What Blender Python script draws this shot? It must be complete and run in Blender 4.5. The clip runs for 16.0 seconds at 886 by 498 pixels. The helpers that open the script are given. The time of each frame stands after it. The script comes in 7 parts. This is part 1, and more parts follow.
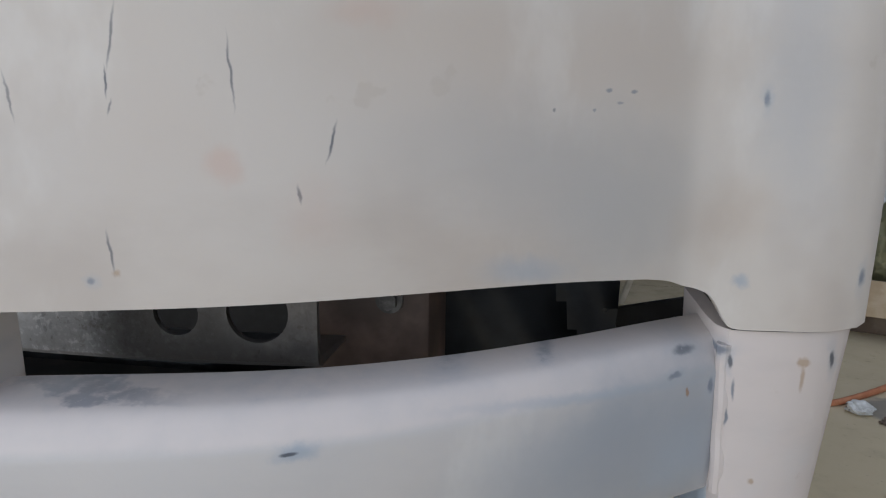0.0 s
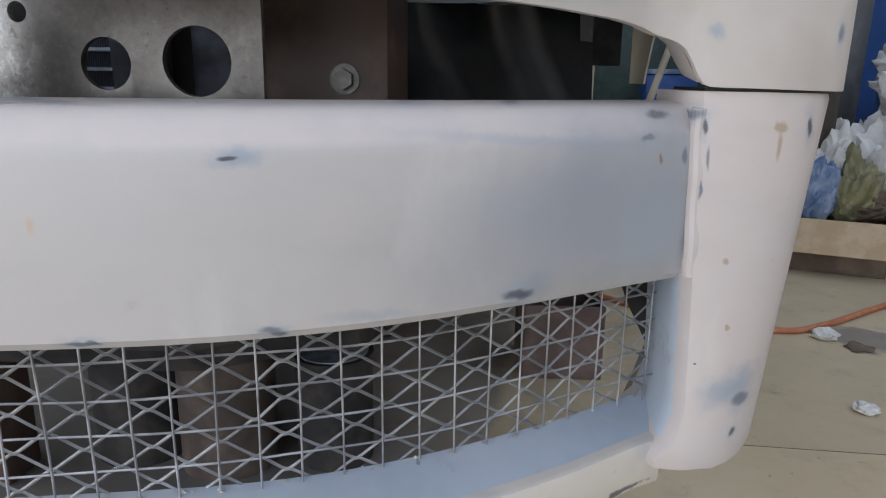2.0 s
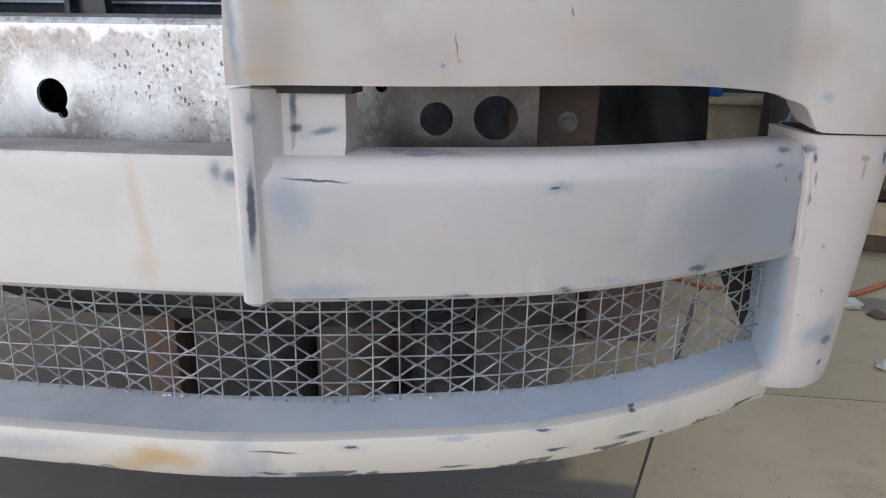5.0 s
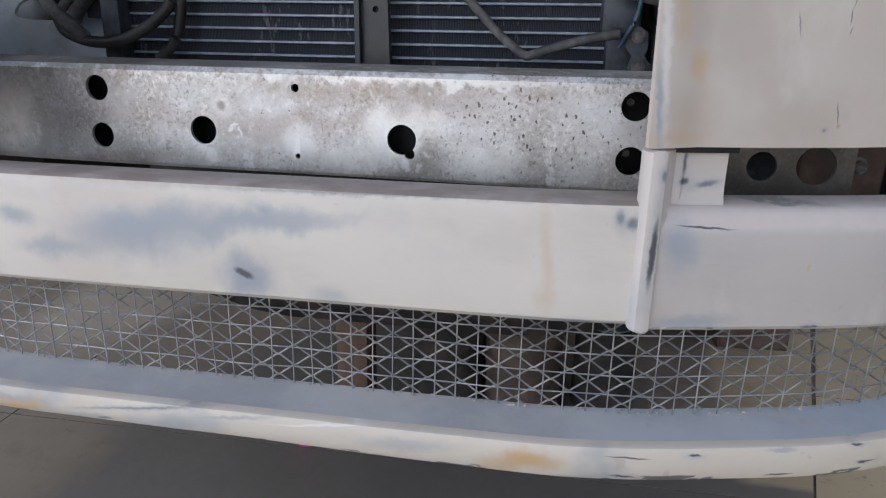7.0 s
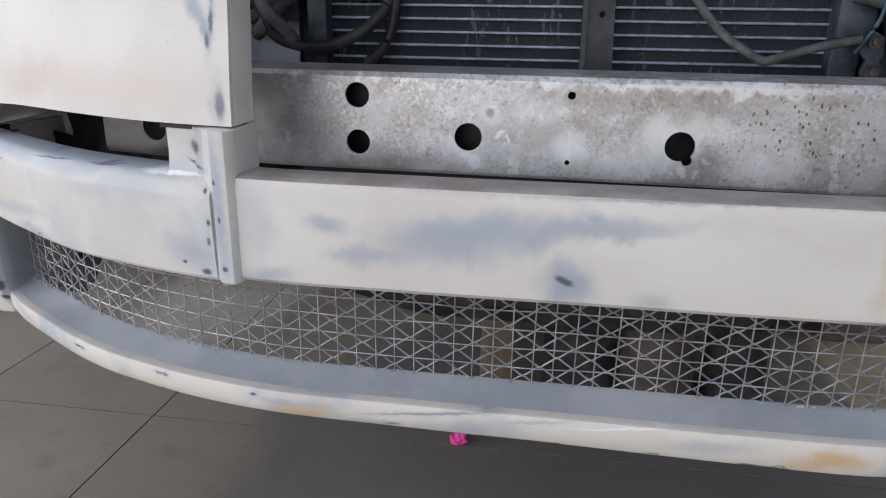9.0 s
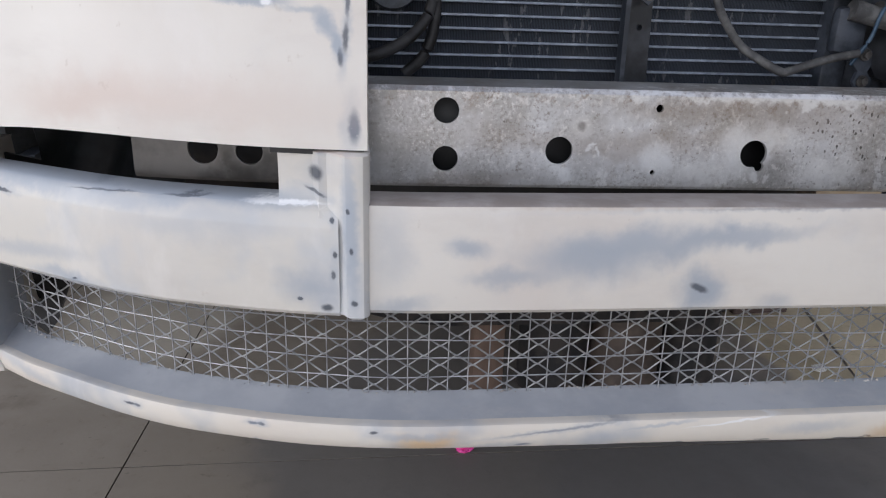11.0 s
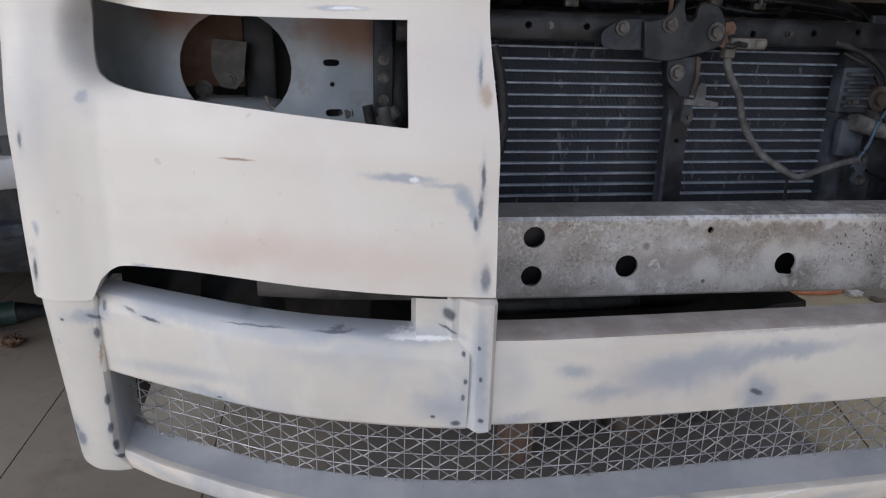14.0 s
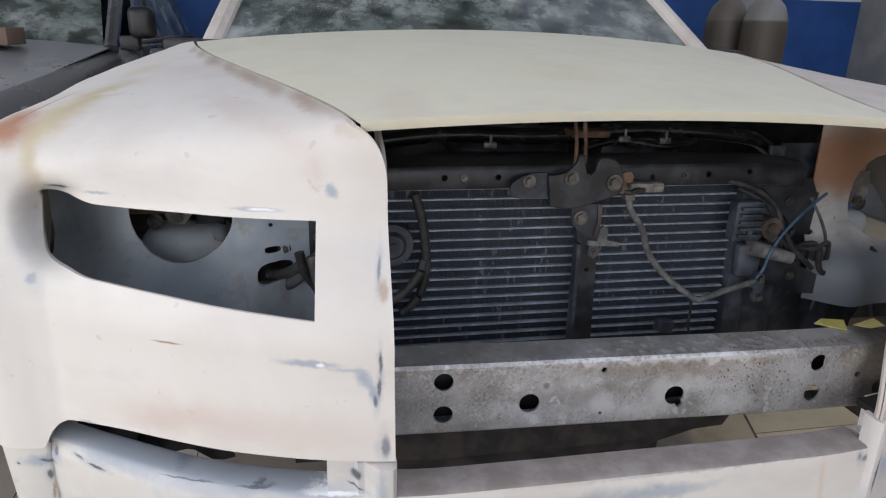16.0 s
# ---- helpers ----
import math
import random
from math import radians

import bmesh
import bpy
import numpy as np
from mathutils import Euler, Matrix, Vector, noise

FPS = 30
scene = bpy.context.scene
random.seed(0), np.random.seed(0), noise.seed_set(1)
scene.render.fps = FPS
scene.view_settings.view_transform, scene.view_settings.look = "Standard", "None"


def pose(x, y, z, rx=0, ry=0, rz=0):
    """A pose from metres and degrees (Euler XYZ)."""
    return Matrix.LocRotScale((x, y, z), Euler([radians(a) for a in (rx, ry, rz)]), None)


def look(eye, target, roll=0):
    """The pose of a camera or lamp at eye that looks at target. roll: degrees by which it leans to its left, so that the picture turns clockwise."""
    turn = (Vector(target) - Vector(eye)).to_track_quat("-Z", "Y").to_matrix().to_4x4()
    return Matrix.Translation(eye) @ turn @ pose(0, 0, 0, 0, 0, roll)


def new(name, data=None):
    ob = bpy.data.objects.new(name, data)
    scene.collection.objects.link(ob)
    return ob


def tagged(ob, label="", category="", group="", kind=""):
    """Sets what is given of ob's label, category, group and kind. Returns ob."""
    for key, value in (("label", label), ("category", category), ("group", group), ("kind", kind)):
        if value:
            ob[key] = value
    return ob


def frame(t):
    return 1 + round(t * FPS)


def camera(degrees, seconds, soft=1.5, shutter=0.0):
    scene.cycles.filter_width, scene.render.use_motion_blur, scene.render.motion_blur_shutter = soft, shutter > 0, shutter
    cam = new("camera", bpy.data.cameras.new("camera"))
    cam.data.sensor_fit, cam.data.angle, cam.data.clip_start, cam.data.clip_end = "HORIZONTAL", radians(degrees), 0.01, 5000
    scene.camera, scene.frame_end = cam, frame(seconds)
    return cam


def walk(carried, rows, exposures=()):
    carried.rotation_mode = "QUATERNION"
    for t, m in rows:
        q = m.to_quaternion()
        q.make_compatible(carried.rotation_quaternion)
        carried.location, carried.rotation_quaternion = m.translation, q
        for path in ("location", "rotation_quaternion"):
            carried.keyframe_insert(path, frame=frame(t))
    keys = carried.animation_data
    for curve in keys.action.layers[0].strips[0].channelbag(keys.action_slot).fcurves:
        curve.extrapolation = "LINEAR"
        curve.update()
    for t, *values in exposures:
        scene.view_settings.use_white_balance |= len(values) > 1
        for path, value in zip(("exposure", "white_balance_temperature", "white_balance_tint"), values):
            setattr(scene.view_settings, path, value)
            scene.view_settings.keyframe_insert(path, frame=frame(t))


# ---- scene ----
cam = camera(67.7, 16.0, soft=1.15)
METRES, EYE, TILT, LEAN, TURN = 2.15, 0.825, -13.0, -0.7, 8.7
ROWS = [
    (0.0, 0.0, 0.0, 0.0, -0.0, 0.0, -0.0),
    (0.5, 0.0028, 0.004, -0.0194, -0.37, -0.36, -0.04),
    (1.0, 0.0048, 0.0059, -0.0345, -0.79, -0.42, -0.0),
    (1.5, 0.0064, 0.0129, -0.0541, -1.99, -0.64, 0.02),
    (2.0, 0.0035, 0.0135, -0.0671, -2.43, -1.46, 0.41),
    (2.5, -0.0059, 0.0039, -0.0748, -2.74, -3.12, 0.32),
    (3.0, -0.0213, -0.0171, -0.0729, -3.02, -3.83, 0.41),
    (5.5, -0.1216, -0.0998, -0.0567, -0.88, -4.0, -0.12),
    (6.0, -0.162, -0.1087, -0.065, 0.52, -4.27, -0.51),
    (6.5, -0.1959, -0.1179, -0.0549, 0.7, -4.27, -0.37),
    (7.0, -0.2348, -0.1247, -0.0366, 0.52, -4.36, -0.48),
    (7.5, -0.2714, -0.1235, -0.0281, 0.39, -4.19, -0.55),
    (8.0, -0.3135, -0.1225, -0.0301, 0.36, -4.34, -0.55),
    (8.5, -0.3499, -0.1292, -0.03, 0.17, -4.3, -0.75),
    (9.0, -0.3917, -0.1286, -0.0294, -0.54, -5.06, -0.18),
    (11.5, -0.5689, -0.0961, -0.0123, -16.79, -5.86, 3.04),
    (12.0, -0.6082, -0.0964, -0.0161, -17.46, -5.93, 3.43),
    (12.5, -0.6382, -0.0925, -0.0098, -17.81, -5.96, 3.01),
    (13.0, -0.6353, -0.0986, 0.0159, -17.81, -6.11, 3.29),
    (13.5, -0.6272, -0.1115, 0.044, -18.08, -6.01, 3.1),
    (14.0, -0.6257, -0.1282, 0.0663, -18.31, -6.05, 3.28),
    (14.5, -0.6241, -0.143, 0.0871, -18.43, -6.05, 3.23),
    (15.0, -0.6123, -0.1592, 0.1145, -18.67, -6.06, 3.44),
    (15.5, -0.6, -0.1694, 0.1476, -18.74, -6.21, 3.56),
    (16.0, -0.5799, -0.1843, 0.1729, -18.84, -6.2, 3.54),
]
walk(cam, [(t, pose(0.719, -0.395, EYE, TILT, LEAN, TURN) @ pose(METRES * x, METRES * y, METRES * z, 90 + pitch, roll, yaw)) for t, x, y, z, yaw, pitch, roll in ROWS],
     [(0.0, 0.98, 6150, 9), (0.5, 1.08, 6180, 10), (1.0, 1.17, 6200, 10), (2.0, 1.24, 6200, 11), (3.0, 1.36, 6200, 11), (5.5, 1.02, 6150, 12), (7.0, 0.87, 6200, 13), (9.0, 0.89, 6250, 13), (11.5, 0.86, 6280, 14), (12.5, 0.76, 6280, 14), (14.0, 0.60, 6290, 14), (15.0, 0.64, 6370, 14), (16.0, 0.93, 6440, 13)])


# ---- world, sun, large lights ----
world = bpy.data.worlds.new("sky")
scene.world = world
world.use_nodes = True
wn = world.node_tree
sky = wn.nodes.new("ShaderNodeTexSky")
sky.sky_type, sky.sun_disc = "NISHITA", False
sky.dust_density, sky.ozone_density = 3.0, 0.6
sky.sun_elevation, sky.sun_rotation = radians(48), radians(20)
bg = wn.nodes["Background"]
haze = wn.nodes.new("ShaderNodeHueSaturation")
haze.inputs["Saturation"].default_value = 0.45
wn.links.new(sky.outputs[0], haze.inputs["Color"])
wn.links.new(haze.outputs[0], bg.inputs[0])
bg.inputs[1].default_value = 0.135
sun = new("sun", bpy.data.lights.new("sun", "SUN"))
sun.data.energy, sun.data.angle, sun.data.color = 2.0, radians(0.5), (1.0, 0.95, 0.88)
sun.matrix_world = look((4, 12, 14), (0, 0, 0))


def area_lamp(name, eye, target, sx, sy, watts, colour):
    lamp = new(name, bpy.data.lights.new(name, "AREA"))
    lamp.data.shape, lamp.data.size, lamp.data.size_y = "RECTANGLE", sx, sy
    lamp.data.energy, lamp.data.color = watts, colour
    lamp.matrix_world = look(eye, target)
    return lamp


# added area lamps, standing in for daylight from the front and the left
area_lamp("front_fill", (-2.3, -5.0, 1.75), (-0.3, 0, 0.9), 5.0, 3.2, 52, (1.0, 0.985, 0.97))
area_lamp("side_fill", (-5.6, -1.6, 2.2), (0, -1.0, 1.0), 4.0, 2.6, 74, (1.0, 0.985, 0.97))

# ---- materials ----


class Mat:
    """A node material in the making."""

    def __init__(self, name, rough=0.6, metal=0.0):
        self.m = bpy.data.materials.new(name)
        self.m.use_nodes = True
        self.t = self.m.node_tree
        self.b = self.t.nodes["Principled BSDF"]
        self.b.inputs["Roughness"].default_value = rough
        self.b.inputs["Metallic"].default_value = metal
        self.co = self.t.nodes.new("ShaderNodeTexCoord").outputs["Object"]

    def node(self, kind, **sets):
        n = self.t.nodes.new(kind)
        for k, v in sets.items():
            n.inputs[k].default_value = v
        return n

    def link(self, a, b):
        self.t.links.new(a, b)

    def noise(self, scale, detail=4.0, rough=0.55, co=None, stretch=None):
        n = self.node("ShaderNodeTexNoise", Scale=scale, Detail=detail, Roughness=rough)
        src = co or self.co
        if stretch:
            mp = self.node("ShaderNodeMapping", Scale=stretch)
            self.link(src, mp.inputs[0])
            src = mp.outputs[0]
        self.link(src, n.inputs["Vector"])
        return n.outputs["Fac"]

    def ramp(self, value, lo, hi, a=0.0, b=1.0):
        n = self.t.nodes.new("ShaderNodeMapRange")
        n.interpolation_type = "SMOOTHSTEP"
        for i, v in zip((1, 2, 3, 4), (lo, hi, a, b)):
            n.inputs[i].default_value = v
        self.link(value, n.inputs[0])
        return n.outputs[0]

    def times(self, a, b):
        n = self.t.nodes.new("ShaderNodeMath")
        n.operation = "MULTIPLY"
        self.link(a, n.inputs[0])
        if isinstance(b, (int, float)):
            n.inputs[1].default_value = b
        else:
            self.link(b, n.inputs[1])
        return n.outputs[0]

    def mix(self, fac, a, b):
        n = self.t.nodes.new("ShaderNodeMix")
        n.data_type = "RGBA"
        for s, v in ((n.inputs[0], fac), (n.inputs[6], a), (n.inputs[7], b)):
            if isinstance(v, (int, float)):
                s.default_value = v
            elif isinstance(v, tuple):
                s.default_value = (*v[:3], 1)
            else:
                self.link(v, s)
        return n.outputs[2]

    def warp(self, amount, scale):
        n = self.node("ShaderNodeTexNoise", Scale=scale, Detail=4.0, Roughness=0.6)
        self.link(self.co, n.inputs["Vector"])
        sub = self.t.nodes.new("ShaderNodeVectorMath")
        sub.operation = "SUBTRACT"
        sub.inputs[1].default_value = (0.5, 0.5, 0.5)
        self.link(n.outputs["Color"], sub.inputs[0])
        mad = self.t.nodes.new("ShaderNodeVectorMath")
        mad.operation = "MULTIPLY_ADD"
        mad.inputs[1].default_value = (amount,) * 3
        self.link(sub.outputs[0], mad.inputs[0])
        self.link(self.co, mad.inputs[2])
        return mad.outputs[0]

    def spot(self, co, centre, radii, soft, turn=0.0):
        """1 inside an ellipsoid, 0 outside; turn: degrees about y."""
        mp = self.t.nodes.new("ShaderNodeMapping")
        mp.vector_type = "TEXTURE"
        mp.inputs[1].default_value, mp.inputs[2].default_value, mp.inputs[3].default_value = centre, (0, radians(turn), 0), radii
        self.link(co, mp.inputs[0])
        ln = self.t.nodes.new("ShaderNodeVectorMath")
        ln.operation = "LENGTH"
        self.link(mp.outputs[0], ln.inputs[0])
        return self.ramp(ln.outputs["Value"], 1 + soft, max(0.0, 1 - soft))

    def bump(self, height, strength, distance=0.002):
        n = self.node("ShaderNodeBump", Strength=strength, Distance=distance)
        self.link(height, n.inputs["Height"])
        self.link(n.outputs[0], self.b.inputs["Normal"])

    def colour(self, c):
        if isinstance(c, tuple):
            self.b.inputs["Base Color"].default_value = (*c[:3], 1)
        else:
            self.link(c, self.b.inputs["Base Color"])
        return self

    def rough(self, value, lo, hi):
        self.link(self.ramp(value, 0.3, 0.7, lo, hi), self.b.inputs["Roughness"])
        return self


BLUE_GREY, DARK = (0.33, 0.37, 0.43), (0.055, 0.06, 0.07)


def primer(name, base=(0.72, 0.685, 0.63), tint=(0.66, 0.60, 0.55), patch=(0.55, 0.56, 0.57), spots=(), band=None, sheen=0.55, cloud=0.5, worn_edge=None):
    """Sanded filler primer. spots: (centre, radii, softness, turn, colour, strength)."""
    m = Mat(name, sheen)
    big, mid, fine = m.noise(3.2, 3), m.noise(14, 5, 0.6), m.noise(260, 3)
    c = m.mix(m.times(m.ramp(big, 0.48, 0.72), 0.75), base, tint)
    c = m.mix(m.times(m.ramp(m.noise(5.1, 4, 0.6), 0.60 - 0.1 * (cloud > 0.6), 0.78 - 0.12 * (cloud > 0.6)), cloud), c, patch)
    c = m.mix(m.times(m.ramp(mid, 0.55, 0.8), 0.25), c, (0.62, 0.60, 0.58))
    c = m.mix(m.times(m.ramp(m.noise(38, 4, 0.5), 0.69, 0.74), 0.4), c, (0.50, 0.44, 0.38))
    smear = m.ramp(m.noise(6, 6, 0.65, stretch=(0.55, 0.55, 1.5)), 0.50, 0.74)
    c = m.mix(m.times(smear, 0.35), c, tuple(0.82 * v for v in tint))
    c = m.mix(m.times(m.ramp(m.noise(9, 5, 0.6, stretch=(1.3, 1, 0.7)), 0.55, 0.72), 0.3), c, (0.78, 0.755, 0.72))
    # paler tone above a given height; a bevel's brighter light painted in
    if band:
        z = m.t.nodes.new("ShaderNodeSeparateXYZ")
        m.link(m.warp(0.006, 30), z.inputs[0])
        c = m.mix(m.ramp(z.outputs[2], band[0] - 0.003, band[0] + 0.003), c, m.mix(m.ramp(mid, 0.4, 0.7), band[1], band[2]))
    if worn_edge:
        z = m.t.nodes.new("ShaderNodeSeparateXYZ")
        m.link(m.warp(0.004, 60), z.inputs[0])
        chips = m.times(m.ramp(m.noise(55, 3, 0.5, stretch=(0.4, 1, 0.6)), 0.52, 0.56), m.ramp(z.outputs[2], worn_edge + 0.0012, worn_edge - 0.0008))
        c = m.mix(m.times(chips, 0.85), c, (0.07, 0.08, 0.10))
    soft_co, hard_co, fine_co = m.warp(0.05, 18), m.warp(0.012, 80), m.warp(0.006, 110)
    thin_co, chip_co = m.warp(0.006, 45), m.warp(0.0042, 150)
    broken = m.ramp(m.noise(170, 4, 0.6), 0.20, 0.36)
    for centre, radii, soft, turn, col, strength in spots:
        small = min(radii[0], radii[2])
        co = thin_co if small < 0.0016 else chip_co if col[0] < 0.2 else fine_co if small < 0.003 else soft_co if small > 0.009 else hard_co
        if col[0] < 0.2 and small > 0.0014:
            c = m.mix(m.times(m.spot(soft_co if small > 0.004 else hard_co, centre, (radii[0] * 1.7, radii[1], radii[2] * 1.7), 0.9, turn), 0.4), c, (0.36, 0.40, 0.46))
        fac = m.times(m.spot(co, centre, (radii[0], radii[1], radii[2] * 0.85) if col[0] < 0.2 else radii, soft + 0.15, turn), strength)
        c = m.mix(m.times(fac, broken) if col[0] < 0.2 else fac, c, col)
    m.colour(c)
    m.rough(mid, sheen - 0.1, sheen + 0.12)
    m.bump(fine, 0.12, 0.0006)
    return m.m


def simple(name, a, b, rough=0.6, metal=0.0, scale=20.0, lo=0.4, hi=0.65, bump=0.1, stretch=None):
    m = Mat(name, rough, metal)
    n = m.noise(scale, 5, 0.6, stretch=stretch)
    m.colour(m.mix(m.ramp(n, lo, hi), a, b))
    m.rough(n, rough - 0.08, rough + 0.1)
    if bump:
        m.bump(m.noise(scale * 6, 3), bump, 0.001)
    return m.m


def steel_beam():
    m = Mat("weathered_galvanised_steel", 0.4, 0.6)
    a = m.noise(7, 5, 0.65)
    c = m.mix(m.ramp(a, 0.36, 0.64), (0.42, 0.41, 0.40), (0.66, 0.66, 0.67))
    c = m.mix(m.times(m.ramp(m.noise(11, 5, 0.7), 0.54, 0.72), 0.6), c, (0.30, 0.245, 0.20))
    # pale zinc bloom, crusty along the upper edge
    c = m.mix(m.times(m.ramp(m.noise(26, 5, 0.7, stretch=(1, 1, 0.6)), 0.57, 0.64), 0.75), c, (0.80, 0.80, 0.80))
    z = m.t.nodes.new("ShaderNodeSeparateXYZ")
    m.link(m.warp(0.03, 25), z.inputs[0])
    front = m.ramp(z.outputs[1], 0.022, 0.010)
    crust = m.times(front, m.times(m.ramp(z.outputs[2], 0.738, 0.758), m.ramp(m.noise(85, 5, 0.75), 0.50, 0.58)))
    c = m.mix(m.times(crust, 0.5), c, m.mix(m.ramp(m.noise(60, 3), 0.45, 0.55), (0.26, 0.19, 0.14), (0.82, 0.80, 0.78)))
    pits = m.times(m.ramp(m.noise(150, 3, 0.6), 0.66, 0.70), m.ramp(m.noise(8, 3), 0.46, 0.58))
    c = m.mix(m.times(m.times(pits, front), 0.75), c, (0.10, 0.075, 0.055))
    fine = m.noise(230, 4, 0.65)
    rubbed = m.ramp(m.noise(12, 5, 0.7), 0.38, 0.62, 0.25, 1.0)
    c = m.mix(m.times(m.times(m.times(m.ramp(fine, 0.55, 0.62), front), rubbed), 0.42), c, (0.86, 0.85, 0.83))
    c = m.mix(m.times(m.times(m.times(m.ramp(fine, 0.45, 0.38), front), rubbed), 0.5), c, (0.20, 0.165, 0.135))
    coarse = m.noise(95, 5, 0.7)
    c = m.mix(m.times(m.times(m.ramp(coarse, 0.60, 0.64), front), 0.45), c, (0.85, 0.84, 0.82))
    c = m.mix(m.times(m.times(m.ramp(coarse, 0.37, 0.33), front), 0.5), c, (0.17, 0.13, 0.10))
    # flaked spots
    v = m.node("ShaderNodeTexVoronoi", Scale=190.0)
    mp = m.node("ShaderNodeMapping", Scale=(1.15, 1, 0.72))
    m.link(m.warp(0.008, 120), mp.inputs[0])
    m.link(mp.outputs[0], v.inputs["Vector"])
    cell = m.t.nodes.new("ShaderNodeSeparateColor")
    m.link(v.outputs["Color"], cell.inputs[0])
    gap = m.t.nodes.new("ShaderNodeMath")
    gap.operation = "SUBTRACT"
    m.link(m.ramp(cell.outputs[0], 0.45, 1.0, 0.0, 0.36), gap.inputs[0])
    m.link(v.outputs["Distance"], gap.inputs[1])
    side = m.spot(m.warp(0.16, 9), (0.255, 0, 0.722), (0.13, 0.3, 0.075), 0.5)
    c = m.mix(m.times(m.times(m.ramp(gap.outputs[0], 0.0, 0.05), side), 0.85), c, (0.05, 0.045, 0.042))
    # ends darkened past the grille opening; the dim slots put into the colour
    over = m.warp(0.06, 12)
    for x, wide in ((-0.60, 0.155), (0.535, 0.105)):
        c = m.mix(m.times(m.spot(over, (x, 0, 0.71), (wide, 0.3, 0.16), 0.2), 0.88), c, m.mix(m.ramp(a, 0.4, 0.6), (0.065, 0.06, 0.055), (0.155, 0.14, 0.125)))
    # rusty smears and pale scrubbed places
    smear = m.warp(0.07, 16)
    for x, zz, a1, b1, k in ((0.01, 0.752, 0.10, 0.012, 0.6), (0.13, 0.738, 0.09, 0.016, 0.55), (-0.06, 0.700, 0.10, 0.012, 0.5), (0.03, 0.716, 0.12, 0.010, 0.5), (-0.20, 0.715, 0.07, 0.012, 0.35), (0.20, 0.757, 0.10, 0.010, 0.5), (-0.25, 0.660, 0.06, 0.010, 0.4)):
        c = m.mix(m.times(m.spot(smear, (x, 0, zz), (a1, 0.3, b1), 0.8), 0.6 * k), c, (0.27, 0.20, 0.15))
    for x, zz, a1, b1, k in ((0.15, 0.762, 0.12, 0.006, 0.7), (0.20, 0.675, 0.05, 0.016, 0.6), (0.03, 0.672, 0.05, 0.014, 0.55), (0.12, 0.715, 0.03, 0.012, 0.5), (-0.02, 0.764, 0.10, 0.004, 0.6)):
        c = m.mix(m.times(m.spot(m.warp(0.05, 45), (x, 0, zz), (a1, 0.3, b1), 0.7), k), c, (0.86, 0.86, 0.85))
    # dent, its pale rim and dark middle painted in; then pale patches
    near = m.warp(0.010, 60)
    for x, zz, r in ((-0.128, 0.725, 0.013),):
        c = m.mix(m.times(m.spot(near, (x, 0, zz), (r, 0.2, r), 0.5), 0.4), c, (0.78, 0.77, 0.76))
        c = m.mix(m.times(m.spot(near, (x, 0, zz), (r * 0.4, 0.2, r * 0.4), 0.5), 0.6), c, (0.13, 0.11, 0.10))
    for x, zz, r in ((0.075, 0.70, 0.03), (-0.145, 0.662, 0.010), (0.10, 0.665, 0.007), (-0.03, 0.685, 0.02), (-0.116, 0.697, 0.004), (-0.107, 0.694, 0.003), (-0.112, 0.702, 0.003)):
        c = m.mix(m.times(m.spot(m.warp(0.04, 30), (x, 0, zz), (r, 0.2, r), 0.5), 0.7), c, (0.84, 0.85, 0.86))
    m.colour(c)
    m.rough(a, 0.30, 0.52)
    m.bump(m.noise(34, 5, 0.7), 0.22, 0.0015)
    return m.m


M = {}
M["dark_metal"] = simple("black_painted_metal", (0.016, 0.018, 0.022), (0.045, 0.049, 0.056), 0.42, 0.1, 18)
M["black"] = simple("black_plastic", (0.008, 0.008, 0.009), (0.02, 0.02, 0.022), 0.5, 0, 25)
M["dusty_black"] = simple("dusty_black_metal", (0.020, 0.025, 0.034), (0.066, 0.076, 0.096), 0.48, 0.0, 22)
M["bolt"] = simple("zinc_bolt", (0.09, 0.085, 0.08), (0.19, 0.18, 0.17), 0.45, 0.7, 60)
M["under"] = simple("grimy_underbody", (0.02, 0.019, 0.02), (0.06, 0.05, 0.045), 0.75, 0.0, 14)
M["rust_rod"] = simple("rusty_steel", (0.10, 0.055, 0.035), (0.22, 0.14, 0.10), 0.7, 0.2, 40)
M["beam"] = steel_beam()
M["wire"] = simple("galvanised_wire", (0.28, 0.285, 0.295), (0.52, 0.52, 0.53), 0.42, 0.5, 30, bump=0)
M["wire_dull"] = simple("dull_expanded_wire", (0.26, 0.262, 0.265), (0.45, 0.45, 0.445), 0.45, 0.4, 26, bump=0)


def fins():
    """Fine upright fins with bent and dusty places."""
    m = Mat("condenser_fins", 0.6, 0.3)
    w = m.node("ShaderNodeTexWave", Scale=130.0, Distortion=1.5)
    w.inputs["Detail Scale"].default_value = 3.0
    m.link(m.co, w.inputs["Vector"])
    c = m.mix(w.outputs["Fac"], (0.011, 0.015, 0.022), (0.044, 0.054, 0.073))
    c = m.mix(m.times(m.ramp(m.noise(9, 4), 0.5, 0.7), 0.4), c, (0.045, 0.047, 0.052))
    bent = m.times(m.ramp(m.noise(55, 4, 0.6, stretch=(1.6, 1, 0.5)), 0.60, 0.64), m.ramp(m.noise(5, 2), 0.48, 0.6))
    c = m.mix(m.times(bent, 0.45), c, (0.26, 0.26, 0.27))
    m.colour(c)
    m.bump(w.outputs["Fac"], 0.5, 0.002)
    return m.m


